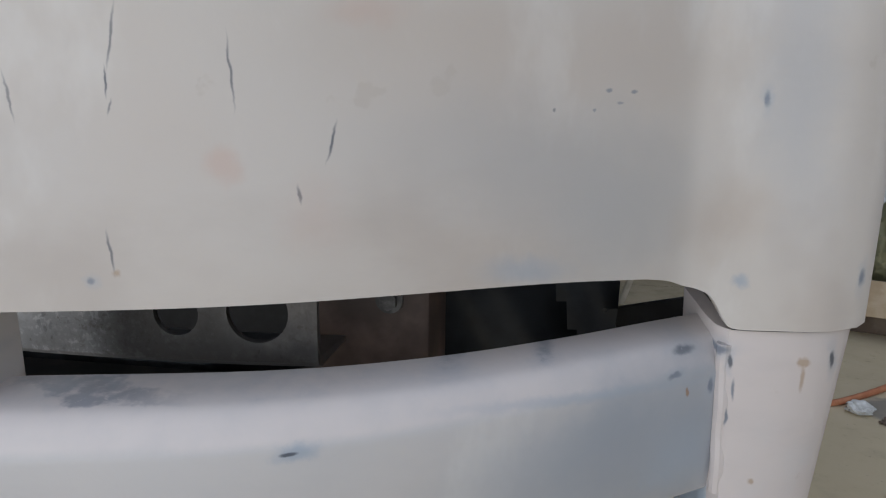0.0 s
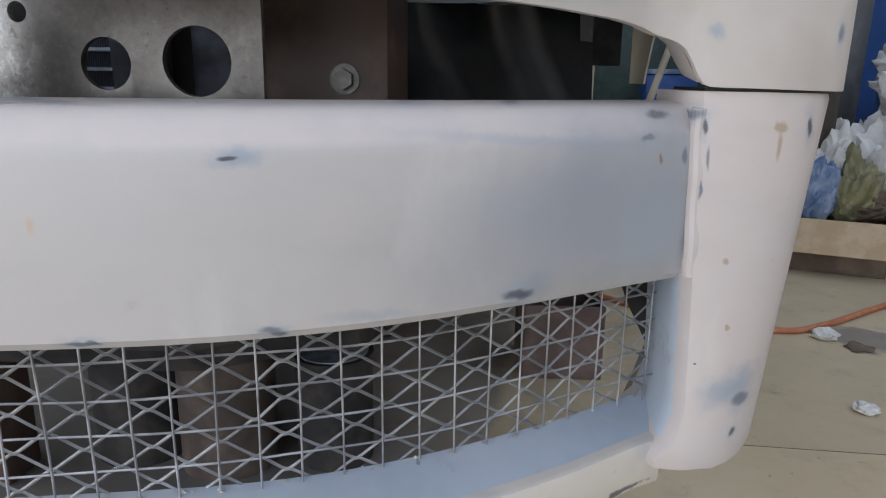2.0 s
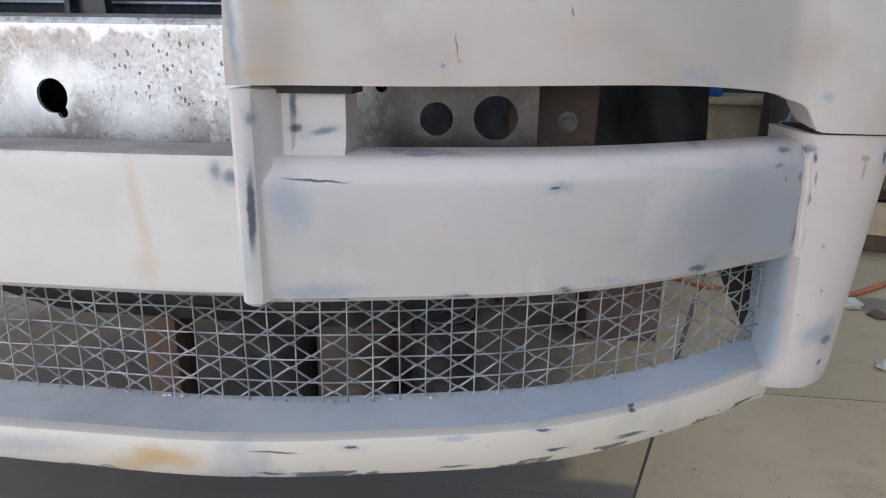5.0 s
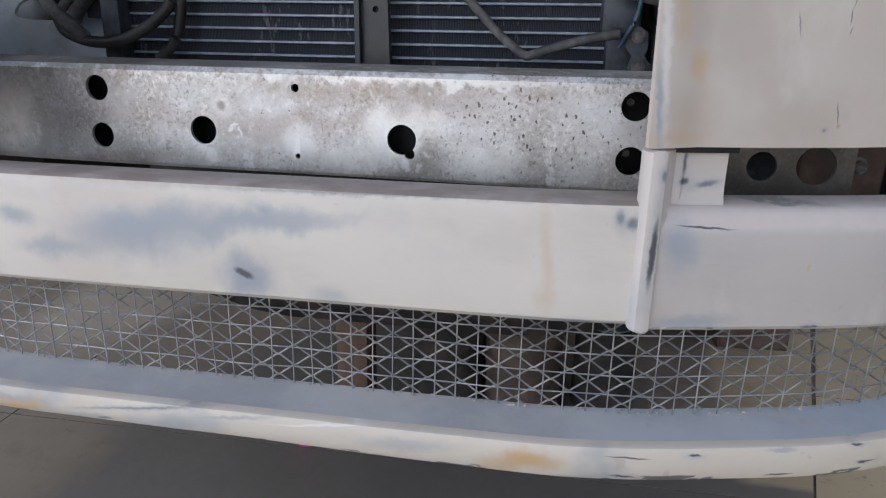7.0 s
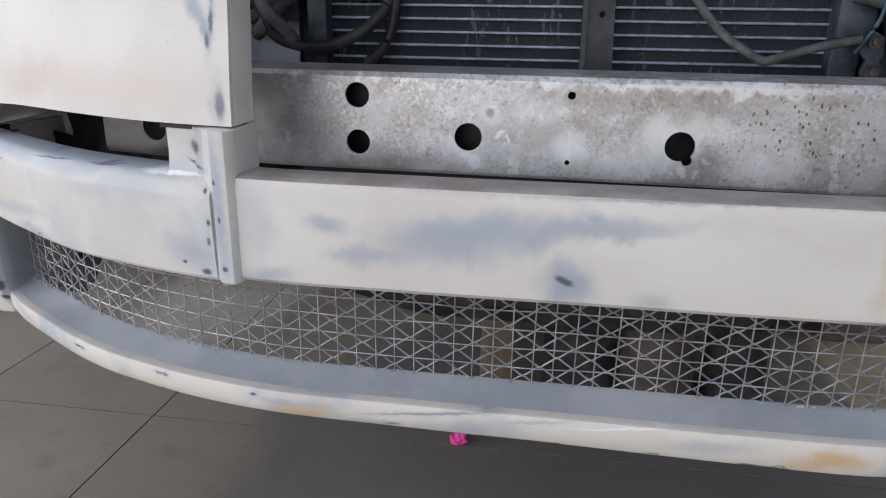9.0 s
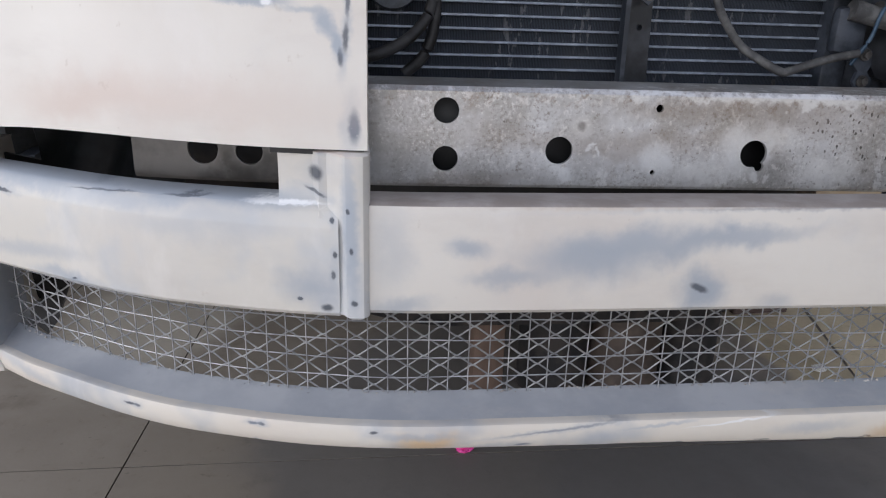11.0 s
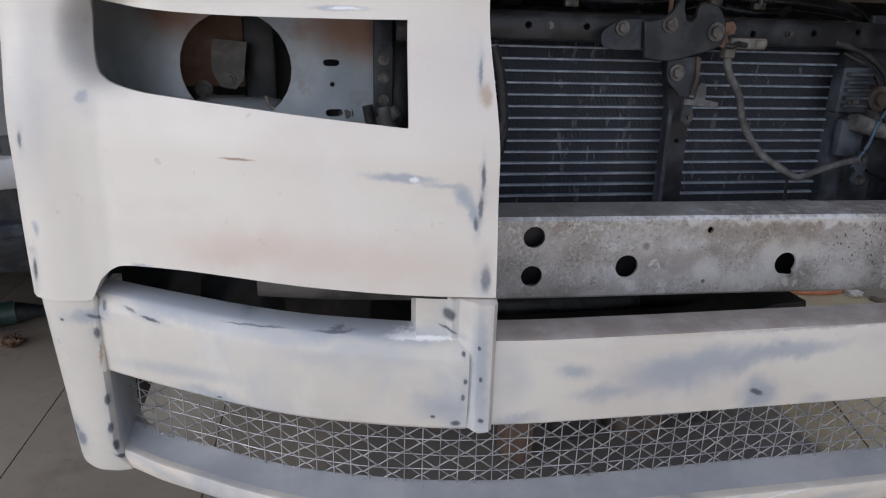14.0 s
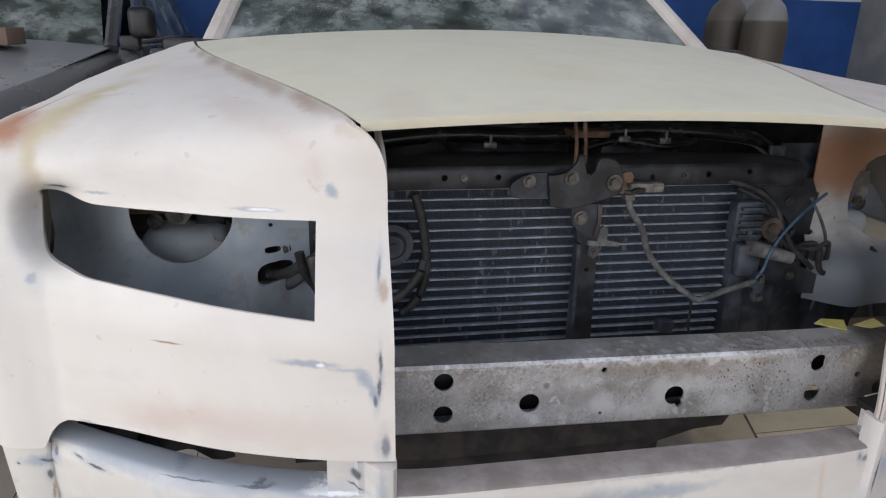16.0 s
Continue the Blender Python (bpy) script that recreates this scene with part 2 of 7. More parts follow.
M["fin"] = fins()
M["tube"] = simple("aluminium_tube", (0.24, 0.28, 0.345), (0.42, 0.475, 0.56), 0.45, 0.3, 25)
M["inner_metal"] = simple("grey_white_inner_panel", (0.34, 0.34, 0.335), (0.55, 0.535, 0.51), 0.55, 0.0, 7, 0.35, 0.7)
M["rust_primer"] = simple("brown_primed_panel", (0.30, 0.17, 0.10), (0.50, 0.36, 0.27), 0.6, 0.0, 9)
M["grey_hose"] = simple("grey_loom_tape", (0.07, 0.07, 0.072), (0.17, 0.17, 0.168), 0.7, 0.0, 30)
M["cable_black"] = simple("black_cable", (0.015, 0.015, 0.016), (0.045, 0.045, 0.048), 0.55, 0.0, 30)
M["cable_blue"] = simple("blue_cable", (0.03, 0.07, 0.12), (0.07, 0.12, 0.18), 0.5, 0.0, 30)
M["connector"] = simple("dusty_connector", (0.13, 0.12, 0.11), (0.25, 0.235, 0.215), 0.6, 0.0, 40)
M["tyre"] = simple("tyre_rubber", (0.012, 0.012, 0.012), (0.03, 0.03, 0.03), 0.75, 0.0, 30)
M["yellow"] = simple("yellow_paper", (0.55, 0.48, 0.12), (0.66, 0.60, 0.25), 0.8, 0.0, 30)
M["rubber"] = simple("shiny_black_rubber", (0.006, 0.007, 0.009), (0.018, 0.020, 0.024), 0.22, 0.0, 14)
M["glass"] = None


def concrete(name, a, b, dirt, oil_and_shade=(), pale=None):
    """Worn concrete; dark list: centres and radii of oily stains and of the car's painted shade; pale: colour of the
    lit strip to the east.
    """
    m = Mat(name, 0.75)
    m.co = m.t.nodes.new("ShaderNodeNewGeometry").outputs["Position"]
    n1, n2, n3 = m.noise(1.1, 5, 0.6), m.noise(7, 6, 0.65), m.noise(120, 3)
    c = m.mix(m.ramp(n1, 0.35, 0.68), a, b)
    c = m.mix(m.times(m.ramp(n2, 0.52, 0.75), 0.6), c, dirt)
    c = m.mix(m.times(m.ramp(m.noise(28, 5, 0.7), 0.6, 0.75), 0.4), c, tuple(v * 0.5 for v in dirt))
    c = m.mix(m.times(m.ramp(m.noise(55, 3), 0.66, 0.74), 0.35), c, (0.05, 0.045, 0.04))
    rnd = m.t.nodes.new("ShaderNodeObjectInfo").outputs["Random"]
    c = m.mix(m.ramp(rnd, 0.0, 1.0, 0.0, 0.25), c, dirt)
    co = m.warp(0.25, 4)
    # dark patches; those under the car paint its shadow on the floor
    for centre, radii in oil_and_shade:
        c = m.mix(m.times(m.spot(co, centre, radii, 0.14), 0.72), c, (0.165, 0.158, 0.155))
    # paler floor beyond the car's shadow, its light put into the colour
    if pale:
        dot = m.t.nodes.new("ShaderNodeVectorMath")
        dot.operation = "DOT_PRODUCT"
        dot.inputs[1].default_value = (1, -0.08, 0)
        m.link(m.warp(0.12, 7), dot.inputs[0])
        north = m.t.nodes.new("ShaderNodeSeparateXYZ")
        m.link(m.warp(0.03, 9), north.inputs[0])
        lit_strip = m.times(m.ramp(dot.outputs["Value"], 0.625, 0.665), m.ramp(north.outputs[1], 0.405, 0.43))
        c = m.mix(m.times(lit_strip, 0.85), c, m.mix(m.ramp(n2, 0.4, 0.7), pale, tuple(v * 0.8 for v in pale)))
        # lit floor west of the car, painted paler
        c = m.mix(m.times(m.spot(co, (-1.02, 1.25, 0), (0.24, 0.55, 1), 0.3), 0.8), c, (0.50, 0.45, 0.37))
    m.colour(c)
    m.rough(n2, 0.5, 0.85)
    m.bump(n3, 0.25, 0.001)
    return m.m


# the two large patches are the shade under the car
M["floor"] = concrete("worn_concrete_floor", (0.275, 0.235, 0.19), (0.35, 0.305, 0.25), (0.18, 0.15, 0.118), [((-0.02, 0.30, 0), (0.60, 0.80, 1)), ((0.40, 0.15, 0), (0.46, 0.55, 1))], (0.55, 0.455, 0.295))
# paler east concrete, part of the brighter light there in its colour
M["floor_east"] = concrete("pale_lit_concrete", (0.53, 0.44, 0.285), (0.62, 0.52, 0.35), (0.38, 0.32, 0.22), [((1.70, 1.42, 0), (0.10, 0.09, 1)), ((1.35, 2.0, 0), (0.2, 0.3, 1)), ((1.95, 1.25, 0), (0.22, 0.10, 1))])
M["support_black"] = simple("worn_black_support_paint", (0.010, 0.011, 0.014), (0.040, 0.043, 0.052), 0.38, 0.0, 16)
M["rust_body_dark"] = simple("dull_brown_steel", (0.055, 0.045, 0.04), (0.12, 0.085, 0.07), 0.55, 0.3, 20)
M["joint"] = simple("dirt_in_floor_joints", (0.15, 0.13, 0.11), (0.23, 0.20, 0.165), 0.9, 0, 30)
M["wall_blue"] = simple("blue_painted_wall", (0.012, 0.06, 0.22), (0.02, 0.085, 0.30), 0.6, 0.0, 4)
M["wall_white"] = simple("white_wall", (0.55, 0.56, 0.58), (0.66, 0.66, 0.67), 0.8, 0.0, 4)
# dark green mottling chosen for what the windscreen mirrors
M["shade_canopy"] = simple("green_mottled_shade_canopy", (0.03, 0.05, 0.03), (0.20, 0.23, 0.19), 0.6, 0.0, 3, 0.35, 0.7)
M["wall_grey"] = simple("bare_grey_wall", (0.22, 0.22, 0.22), (0.30, 0.295, 0.285), 0.85, 0.0, 4)

# ---- building helpers ----
X0 = -0.012


def mesh_from(name, verts, faces, mat, parent=None, label="", angle=35, kind=""):
    me = bpy.data.meshes.new(name)
    me.from_pydata([tuple(map(float, v)) for v in verts], [], faces)
    bm = bmesh.new()
    bm.from_mesh(me)
    bmesh.ops.recalc_face_normals(bm, faces=bm.faces)
    bm.to_mesh(me)
    bm.free()
    return finish(name, me, mat, parent, label, angle, kind)


def finish(name, me, mat, parent=None, label="", angle=35, kind=""):
    me.polygons.foreach_set("use_smooth", [True] * len(me.polygons))
    me.set_sharp_from_angle(angle=radians(angle))
    if mat:
        me.materials.append(mat)
    ob = new(name, me)
    if parent:
        ob.parent = parent
    return tagged(ob, label, kind=kind)


def part(name, bm, mat, parent=None, label="", angle=35, kind=""):
    bmesh.ops.recalc_face_normals(bm, faces=bm.faces)
    me = bpy.data.meshes.new(name)
    bm.to_mesh(me)
    bm.free()
    return finish(name, me, mat, parent, label, angle, kind)


def thing(name, label, category, group="", at=(0, 0, 0)):
    ob = new(name)
    ob.empty_display_size = 0.05
    ob.location = at
    return tagged(ob, label, category, group)


def box(bm, lo, hi, bevel=0.0, m=None, seg=2):
    r = bmesh.ops.create_cube(bm, size=1.0)
    vs = r["verts"]
    c, s = (Vector(lo) + Vector(hi)) / 2, Vector(hi) - Vector(lo)
    for v in vs:
        v.co = Vector((v.co.x * s.x, v.co.y * s.y, v.co.z * s.z)) + c
    if bevel:
        es = list({e for v in vs for e in v.link_edges})
        out = bmesh.ops.bevel(bm, geom=es, offset=bevel, segments=seg, affect="EDGES", profile=0.5)
        vs = list({v for f in out["faces"] for v in f.verts} | {v for v in vs if v.is_valid})
    if m is not None:
        bmesh.ops.transform(bm, matrix=m, verts=vs)
    return vs


def cyl(bm, a, b, r1, r2=None, seg=20, bevel=0.0):
    a, b = Vector(a), Vector(b)
    d = b - a
    r = bmesh.ops.create_cone(bm, cap_ends=True, segments=seg, radius1=r1, radius2=r1 if r2 is None else r2, depth=d.length)
    m = Matrix.Translation((a + b) / 2) @ d.to_track_quat("Z", "Y").to_matrix().to_4x4()
    bmesh.ops.transform(bm, matrix=m, verts=r["verts"])
    return r["verts"]


def spline(points, n=8):
    """A smooth line through the points."""
    p = [np.array(q, float) for q in points]
    p = [2 * p[0] - p[1]] + p + [2 * p[-1] - p[-2]]
    out = []
    for i in range(1, len(p) - 2):
        for k in range(n):
            t = k / n
            out.append(0.5 * (2 * p[i] + (p[i + 1] - p[i - 1]) * t + (2 * p[i - 1] - 5 * p[i] + 4 * p[i + 1] - p[i + 2]) * t ** 2
                              + (3 * p[i] - p[i - 1] - 3 * p[i + 1] + p[i + 2]) * t ** 3))
    out.append(p[-2])
    return out


def tube(points, r, seg=8, verts=None, faces=None, taper=None):
    """A round bar along the points, closed at both ends."""
    verts, faces = ([] if verts is None else verts), ([] if faces is None else faces)
    pts = [np.array(q, float) for q in points]
    base, up = len(verts), np.array([0.0, 0.0, 1.0])
    for i, q in enumerate(pts):
        d = pts[min(i + 1, len(pts) - 1)] - pts[max(i - 1, 0)]
        d /= np.linalg.norm(d) + 1e-12
        a = np.cross(d, up if abs(d[2]) < 0.9 else np.array([1.0, 0.0, 0.0]))
        a /= np.linalg.norm(a)
        b = np.cross(a, d)
        rr = r if taper is None else r * taper(i / max(1, len(pts) - 1))
        for k in range(seg):
            w = 2 * math.pi * k / seg
            verts.append(q + rr * (math.cos(w) * a + math.sin(w) * b))
    for i in range(len(pts) - 1):
        for k in range(seg):
            k2 = (k + 1) % seg
            faces.append((base + i * seg + k, base + i * seg + k2, base + (i + 1) * seg + k2, base + (i + 1) * seg + k))
    faces.append(tuple(base + k for k in range(seg))[::-1])
    faces.append(tuple(base + (len(pts) - 1) * seg + k for k in range(seg)))
    return verts, faces


def tube_part(name, points, r, mat, parent=None, label="", n=8, seg=8):
    return mesh_from(name, *tube(spline(points, n), r, seg), mat, parent, label, 60)


def sweep(rows):
    """A closed solid through equal rings of points."""
    n, verts, faces = len(rows[0]), [], []
    for ring in rows:
        verts += [np.array(p, float) for p in ring]
    for i in range(len(rows) - 1):
        for k in range(n):
            k2 = (k + 1) % n
            faces.append((i * n + k, i * n + k2, (i + 1) * n + k2, (i + 1) * n + k))
    faces.append(tuple(range(n))[::-1])
    faces.append(tuple((len(rows) - 1) * n + k for k in range(n)))
    return verts, faces


def shell(grid, thick):
    """A sheet of some thickness from a grid of points (rows, columns, 3); thick is laid on behind."""
    g = np.array(grid, float)
    nr, nc, _ = g.shape
    du, dv = np.gradient(g, axis=1), np.gradient(g, axis=0)
    n = np.cross(du, dv)
    n /= np.linalg.norm(n, axis=2, keepdims=True) + 1e-12
    back = g + n * thick
    verts = list(g.reshape(-1, 3)) + list(back.reshape(-1, 3))
    o, faces = nr * nc, []
    for i in range(nr - 1):
        for j in range(nc - 1):
            a, b, c, d = i * nc + j, i * nc + j + 1, (i + 1) * nc + j + 1, (i + 1) * nc + j
            faces += [(a, b, c, d), (o + d, o + c, o + b, o + a)]
    for j in range(nc - 1):
        faces += [(j + 1, j, o + j, o + j + 1), ((nr - 1) * nc + j, (nr - 1) * nc + j + 1, o + (nr - 1) * nc + j + 1, o + (nr - 1) * nc + j)]
    for i in range(nr - 1):
        faces += [(i * nc, (i + 1) * nc, o + (i + 1) * nc, o + i * nc),
                  ((i + 1) * nc + nc - 1, i * nc + nc - 1, o + i * nc + nc - 1, o + (i + 1) * nc + nc - 1)]
    return verts, faces


def cut(ob, *cutters):
    """Cuts closed bodies out of a mesh for good."""
    for verts, faces in cutters:
        tool = mesh_from("cutter", verts, faces, None)
        mod = ob.modifiers.new("cut", "BOOLEAN")
        mod.operation, mod.solver, mod.object = "DIFFERENCE", "EXACT", tool
        bpy.context.view_layer.update()
        me = bpy.data.meshes.new_from_object(ob.evaluated_get(bpy.context.evaluated_depsgraph_get()))
        ob.modifiers.clear()
        old, ob.data = ob.data, me
        bpy.data.meshes.remove(old)
        bpy.data.objects.remove(tool)
    ob.data.polygons.foreach_set("use_smooth", [True] * len(ob.data.polygons))
    ob.data.set_sharp_from_angle(angle=radians(32))
    return ob


def prism(outline, y0, y1):
    """A body with an outline in x and z, from y0 to y1."""
    n = len(outline)
    verts = [(x, y0, z) for x, z in outline] + [(x, y1, z) for x, z in outline]
    faces = [tuple(range(n)), tuple(range(2 * n - 1, n - 1, -1))] + [(k, n + k, n + (k + 1) % n, (k + 1) % n) for k in range(n)]
    return verts, faces


def disc(x, z, r, n=28):
    return [(x + r * math.cos(2 * math.pi * k / n), z + r * math.sin(2 * math.pi * k / n)) for k in range(n)]


def oval(x, z, a, b, n=24, p=3.0):
    """A rounded box outline."""
    out = []
    for k in range(n):
        w = 2 * math.pi * k / n
        c, s = math.cos(w), math.sin(w)
        out.append((x + a * math.copysign(abs(c) ** (2 / p), c), z + b * math.copysign(abs(s) ** (2 / p), s)))
    return out


def smooth(v, lo, hi):
    t = min(1.0, max(0.0, (v - lo) / (hi - lo)))
    return t * t * (3 - 2 * t)


def curve_of(xs, ys):
    """A smooth monotone-looking curve through given values."""
    xs, ys = np.array(xs, float), np.array(ys, float)
    m = np.gradient(ys, xs)

    def f(x):
        x = min(max(x, xs[0]), xs[-1])
        i = min(len(xs) - 2, max(0, int(np.searchsorted(xs, x) - 1)))
        h = xs[i + 1] - xs[i]
        t = (x - xs[i]) / h
        return ((1 + 2 * t) * (1 - t) ** 2 * ys[i] + t * (1 - t) ** 2 * h * m[i] + t * t * (3 - 2 * t) * ys[i + 1] + t * t * (t - 1) * h * m[i + 1])
    return f


# the bumper's plan: how far forward its face lies at a distance u from the car's middle
PLAN = curve_of([0, 0.2, 0.36, 0.45, 0.53, 0.61, 0.68, 0.745, 0.815, 0.88, 0.95], [-0.157, -0.157, -0.152, -0.138, -0.117, -0.090, -0.056, -0.018, 0.024, 0.066, 0.115])

# ---- stains, chips and filler patches on the primer, some highlights and shade painted in ----
STAINS = {}
TINTS = {"blue": (0.36, 0.40, 0.455), "dark": (0.06, 0.07, 0.09), "slate": (0.15, 0.175, 0.22), "orange": (0.60, 0.40, 0.20), "pink": (0.58, 0.455, 0.39), "white": (0.86, 0.87, 0.88), "brown": (0.30, 0.19, 0.12),
         "tan": (0.42, 0.31, 0.22), "yellow": (0.56, 0.47, 0.28), "rust": (0.42, 0.20, 0.11), "grey": (0.44, 0.43, 0.42), "filler": (0.31, 0.335, 0.375)}


def stain(where, tint, centre, radii, soft, turn, strength):
    """A patch on the paint called where: half width and half height in metres, softness, degrees of turn."""
    STAINS.setdefault(where, []).append((centre, (radii[0], 0.05 + max(radii), radii[1]), soft, turn, TINTS[tint], strength))


stain("bar_l", "blue", (-0.725, -0.038, 0.551), (0.0441, 0.0103), 0.7, 6, 0.8)
stain("bar_l", "blue", (-0.652, -0.074, 0.653), (0.0518, 0.0083), 0.7, -2.5, 0.6)
stain("bar_l", "blue", (-0.449, -0.144, 0.577), (0.0240, 0.0178), 0.7, 0, 0.75)
stain("bar_l", "blue", (-0.894, 0.048, 0.636), (0.0273, 0.0091), 0.7, 0, 0.8)
stain("bar_l", "blue", (-0.782, -0.001, 0.655), (0.0511, 0.0102), 0.7, 0.1, 0.7)
stain("bar_l", "blue", (-0.555, -0.117, 0.640), (0.0808, 0.0148), 0.8, -5.2, 0.45)
# the bar's top: blue-grey paint and the light on it in one colour
stain("bar_l", "blue", (-0.594, -0.066, 0.669), (0.1403, 0.0112), 0.6, -0, 0.75)
stain("bar_l", "blue", (-0.761, 0.005, 0.668), (0.0881, 0.0147), 0.6, -0.8, 0.8)
stain("bar_l", "blue", (-0.508, -0.115, 0.666), (0.0608, 0.0081), 0.7, -0.3, 0.6)
stain("bar_l", "dark", (-0.809, 0.009, 0.644), (0.0133, 0.0022), 0.3, 5.4, 0.9)
stain("bar_l", "dark", (-0.838, 0.031, 0.650), (0.0075, 0.0022), 0.3, 14.6, 0.7)
stain("bar_l", "dark", (-0.891, 0.048, 0.632), (0.0106, 0.0030), 0.4, 20.3, 0.8)
stain("bar_l", "dark", (-0.934, 0.054, 0.627), (0.0023, 0.0023), 0.3, 0, 0.9)
stain("bar_l", "dark", (-0.891, 0.049, 0.608), (0.0038, 0.0100), 0.35, 5.3, 0.85)
stain("bar_l", "brown", (-0.890, 0.050, 0.576), (0.0023, 0.0171), 0.4, 7.2, 0.7)
stain("bar_l", "dark", (-0.891, 0.048, 0.504), (0.0032, 0.0095), 0.3, 6.2, 0.9)
stain("bar_l", "dark", (-0.892, 0.048, 0.458), (0.0032, 0.0097), 0.3, 6.7, 0.9)
stain("bar_l", "dark", (-0.889, 0.050, 0.428), (0.0033, 0.0098), 0.3, -9.2, 0.9)
stain("bar_l", "slate", (-0.940, 0.075, 0.432), (0.0085, 0.0150), 0.3, 20, 0.85)
stain("bar_l", "slate", (-0.948, 0.08, 0.447), (0.0060, 0.0090), 0.3, 10, 0.85)
stain("bar_l", "dark", (-0.884, 0.050, 0.409), (0.0074, 0.0025), 0.3, 34.4, 0.9)
stain("bar_l", "dark", (-0.877, 0.055, 0.648), (0.0030, 0.0076), 0.35, -3.5, 0.7)
stain("bar_l", "dark", (-0.439, -0.139, 0.694), (0.0066, 0.0086), 0.3, -30, 0.9)
stain("bar_l", "dark", (-0.440, -0.139, 0.675), (0.0106, 0.0020), 0.3, 25, 0.8)
stain("bar_l", "dark", (-0.430, -0.146, 0.555), (0.0055, 0.0042), 0.35, 0, 0.9)
stain("bar_l", "dark", (-0.458, -0.141, 0.564), (0.0028, 0.0021), 0.3, 0, 0.9)
stain("bar_l", "dark", (-0.423, -0.144, 0.649), (0.0020, 0.0033), 0.3, 0, 0.9)
stain("bar_l", "dark", (-0.421, -0.144, 0.614), (0.0020, 0.0041), 0.3, 0, 0.9)
stain("bar_l", "dark", (-0.423, -0.144, 0.592), (0.0021, 0.0055), 0.3, -2.1, 0.8)
stain("bar_l", "blue", (-0.405, -0.157, 0.637), (0.0073, 0.0698), 0.5, -1.5, 0.85)
stain("bar_l", "dark", (-0.407, -0.157, 0.661), (0.0020, 0.0033), 0.3, 0, 0.9)
stain("bar_l", "dark", (-0.404, -0.158, 0.620), (0.0020, 0.0040), 0.3, 0, 0.9)
stain("bar_l", "dark", (-0.402, -0.158, 0.564), (0.0034, 0.0034), 0.3, 0, 0.9)
stain("bar_l", "dark", (-0.670, -0.062, 0.660), (0.0348, 0.0011), 0.4, -2.9, 0.8)
stain("bar_l", "dark", (-0.574, -0.099, 0.663), (0.0238, 0.0011), 0.4, -2.2, 0.7)
# glint on the bar's top edge, painted white
stain("bar_l", "white", (-0.472, -0.127, 0.663), (0.0370, 0.0024), 0.3, -1.3, 0.9)
stain("bar_l", "slate", (-0.680, -0.023, 0.670), (0.0130, 0.0058), 0.5, 0.1, 0.8)
stain("bar_l", "slate", (-0.593, -0.065, 0.669), (0.0084, 0.0028), 0.5, -4.9, 0.8)
stain("bar_l", "dark", (-0.722, -0.040, 0.551), (0.0037, 0.0015), 0.3, -16.1, 0.9)
stain("bar_l", "slate", (-0.435, -0.140, 0.716), (0.0078, 0.0020), 0.4, 0, 0.8)
stain("bar_c", "blue", (-0.163, -0.157, 0.610), (0.0578, 0.0260), 0.6, -0.1, 0.85)
stain("bar_c", "blue", (-0.086, -0.157, 0.625), (0.0735, 0.0170), 0.6, -1.8, 0.8)
stain("bar_c", "blue", (0.010, -0.157, 0.631), (0.0662, 0.0094), 0.6, -6, 0.75)
stain("bar_c", "blue", (-0.245, -0.157, 0.586), (0.0357, 0.0095), 0.7, 0.5, 0.7)
stain("bar_c", "blue", (-0.286, -0.156, 0.622), (0.0189, 0.0083), 0.7, 11, 0.8)
stain("bar_c", "blue", (-0.354, -0.153, 0.556), (0.0279, 0.0099), 0.7, -6.6, 0.7)
stain("bar_c", "blue", (-0.366, -0.152, 0.620), (0.0182, 0.0363), 0.8, 0, 0.4)
stain("bar_c", "blue", (-0.033, -0.157, 0.574), (0.0286, 0.0183), 0.6, 15, 0.9)
stain("bar_c", "dark", (-0.034, -0.157, 0.576), (0.0103, 0.0046), 0.3, 22.1, 0.85)
stain("bar_c", "blue", (0.056, -0.157, 0.557), (0.0170, 0.0090), 0.8, 0, 0.5)
stain("bar_c", "blue", (-0.009, -0.157, 0.644), (0.0077, 0.0044), 0.7, 0, 0.7)
stain("bar_c", "orange", (0.266, -0.156, 0.618), (0.0047, 0.0367), 0.9, -5.4, 0.32)
stain("bar_c", "orange", (0.266, -0.156, 0.573), (0.0075, 0.0107), 0.9, 0, 0.25)
stain("bar_c", "slate", (0.341, -0.149, 0.649), (0.0051, 0.0062), 0.5, 0, 0.85)
stain("bar_c", "slate", (0.303, -0.146, 0.548), (0.0327, 0.0033), 0.6, 2.7, 0.7)
stain("bar_c", "slate", (0.162, -0.153, 0.666), (0.1582, 0.0016), 0.6, -1, 0.5)
stain("bar_c", "brown", (-0.026, -0.147, 0.668), (0.2221, 0.0044), 0.7, -0.2, 0.4)
stain("lip", "orange", (-0.323, -0.158, 0.398), (0.0293, 0.0104), 0.6, -3.9, 0.75)
stain("lip", "orange", (0.254, -0.159, 0.392), (0.0378, 0.0105), 0.6, -3.6, 0.75)
stain("lip", "blue", (-0.111, -0.160, 0.396), (0.0375, 0.0087), 0.7, -3.8, 0.5)
stain("lip", "blue", (0.133, -0.160, 0.399), (0.0415, 0.0071), 0.7, -3.6, 0.5)
stain("lip", "blue", (-0.251, -0.158, 0.387), (0.0258, 0.0052), 0.7, -3.2, 0.5)
stain("lip", "dark", (0.361, -0.149, 0.405), (0.0199, 0.0011), 0.3, 1.7, 0.9)
stain("lip", "dark", (0.428, -0.136, 0.408), (0.0058, 0.0016), 0.3, 2.2, 0.9)
stain("lip", "dark", (0.358, -0.148, 0.382), (0.0116, 0.0016), 0.3, 4.4, 0.9)
stain("lip", "dark", (0.430, -0.131, 0.376), (0.0059, 0.0021), 0.3, -7.6, 0.9)
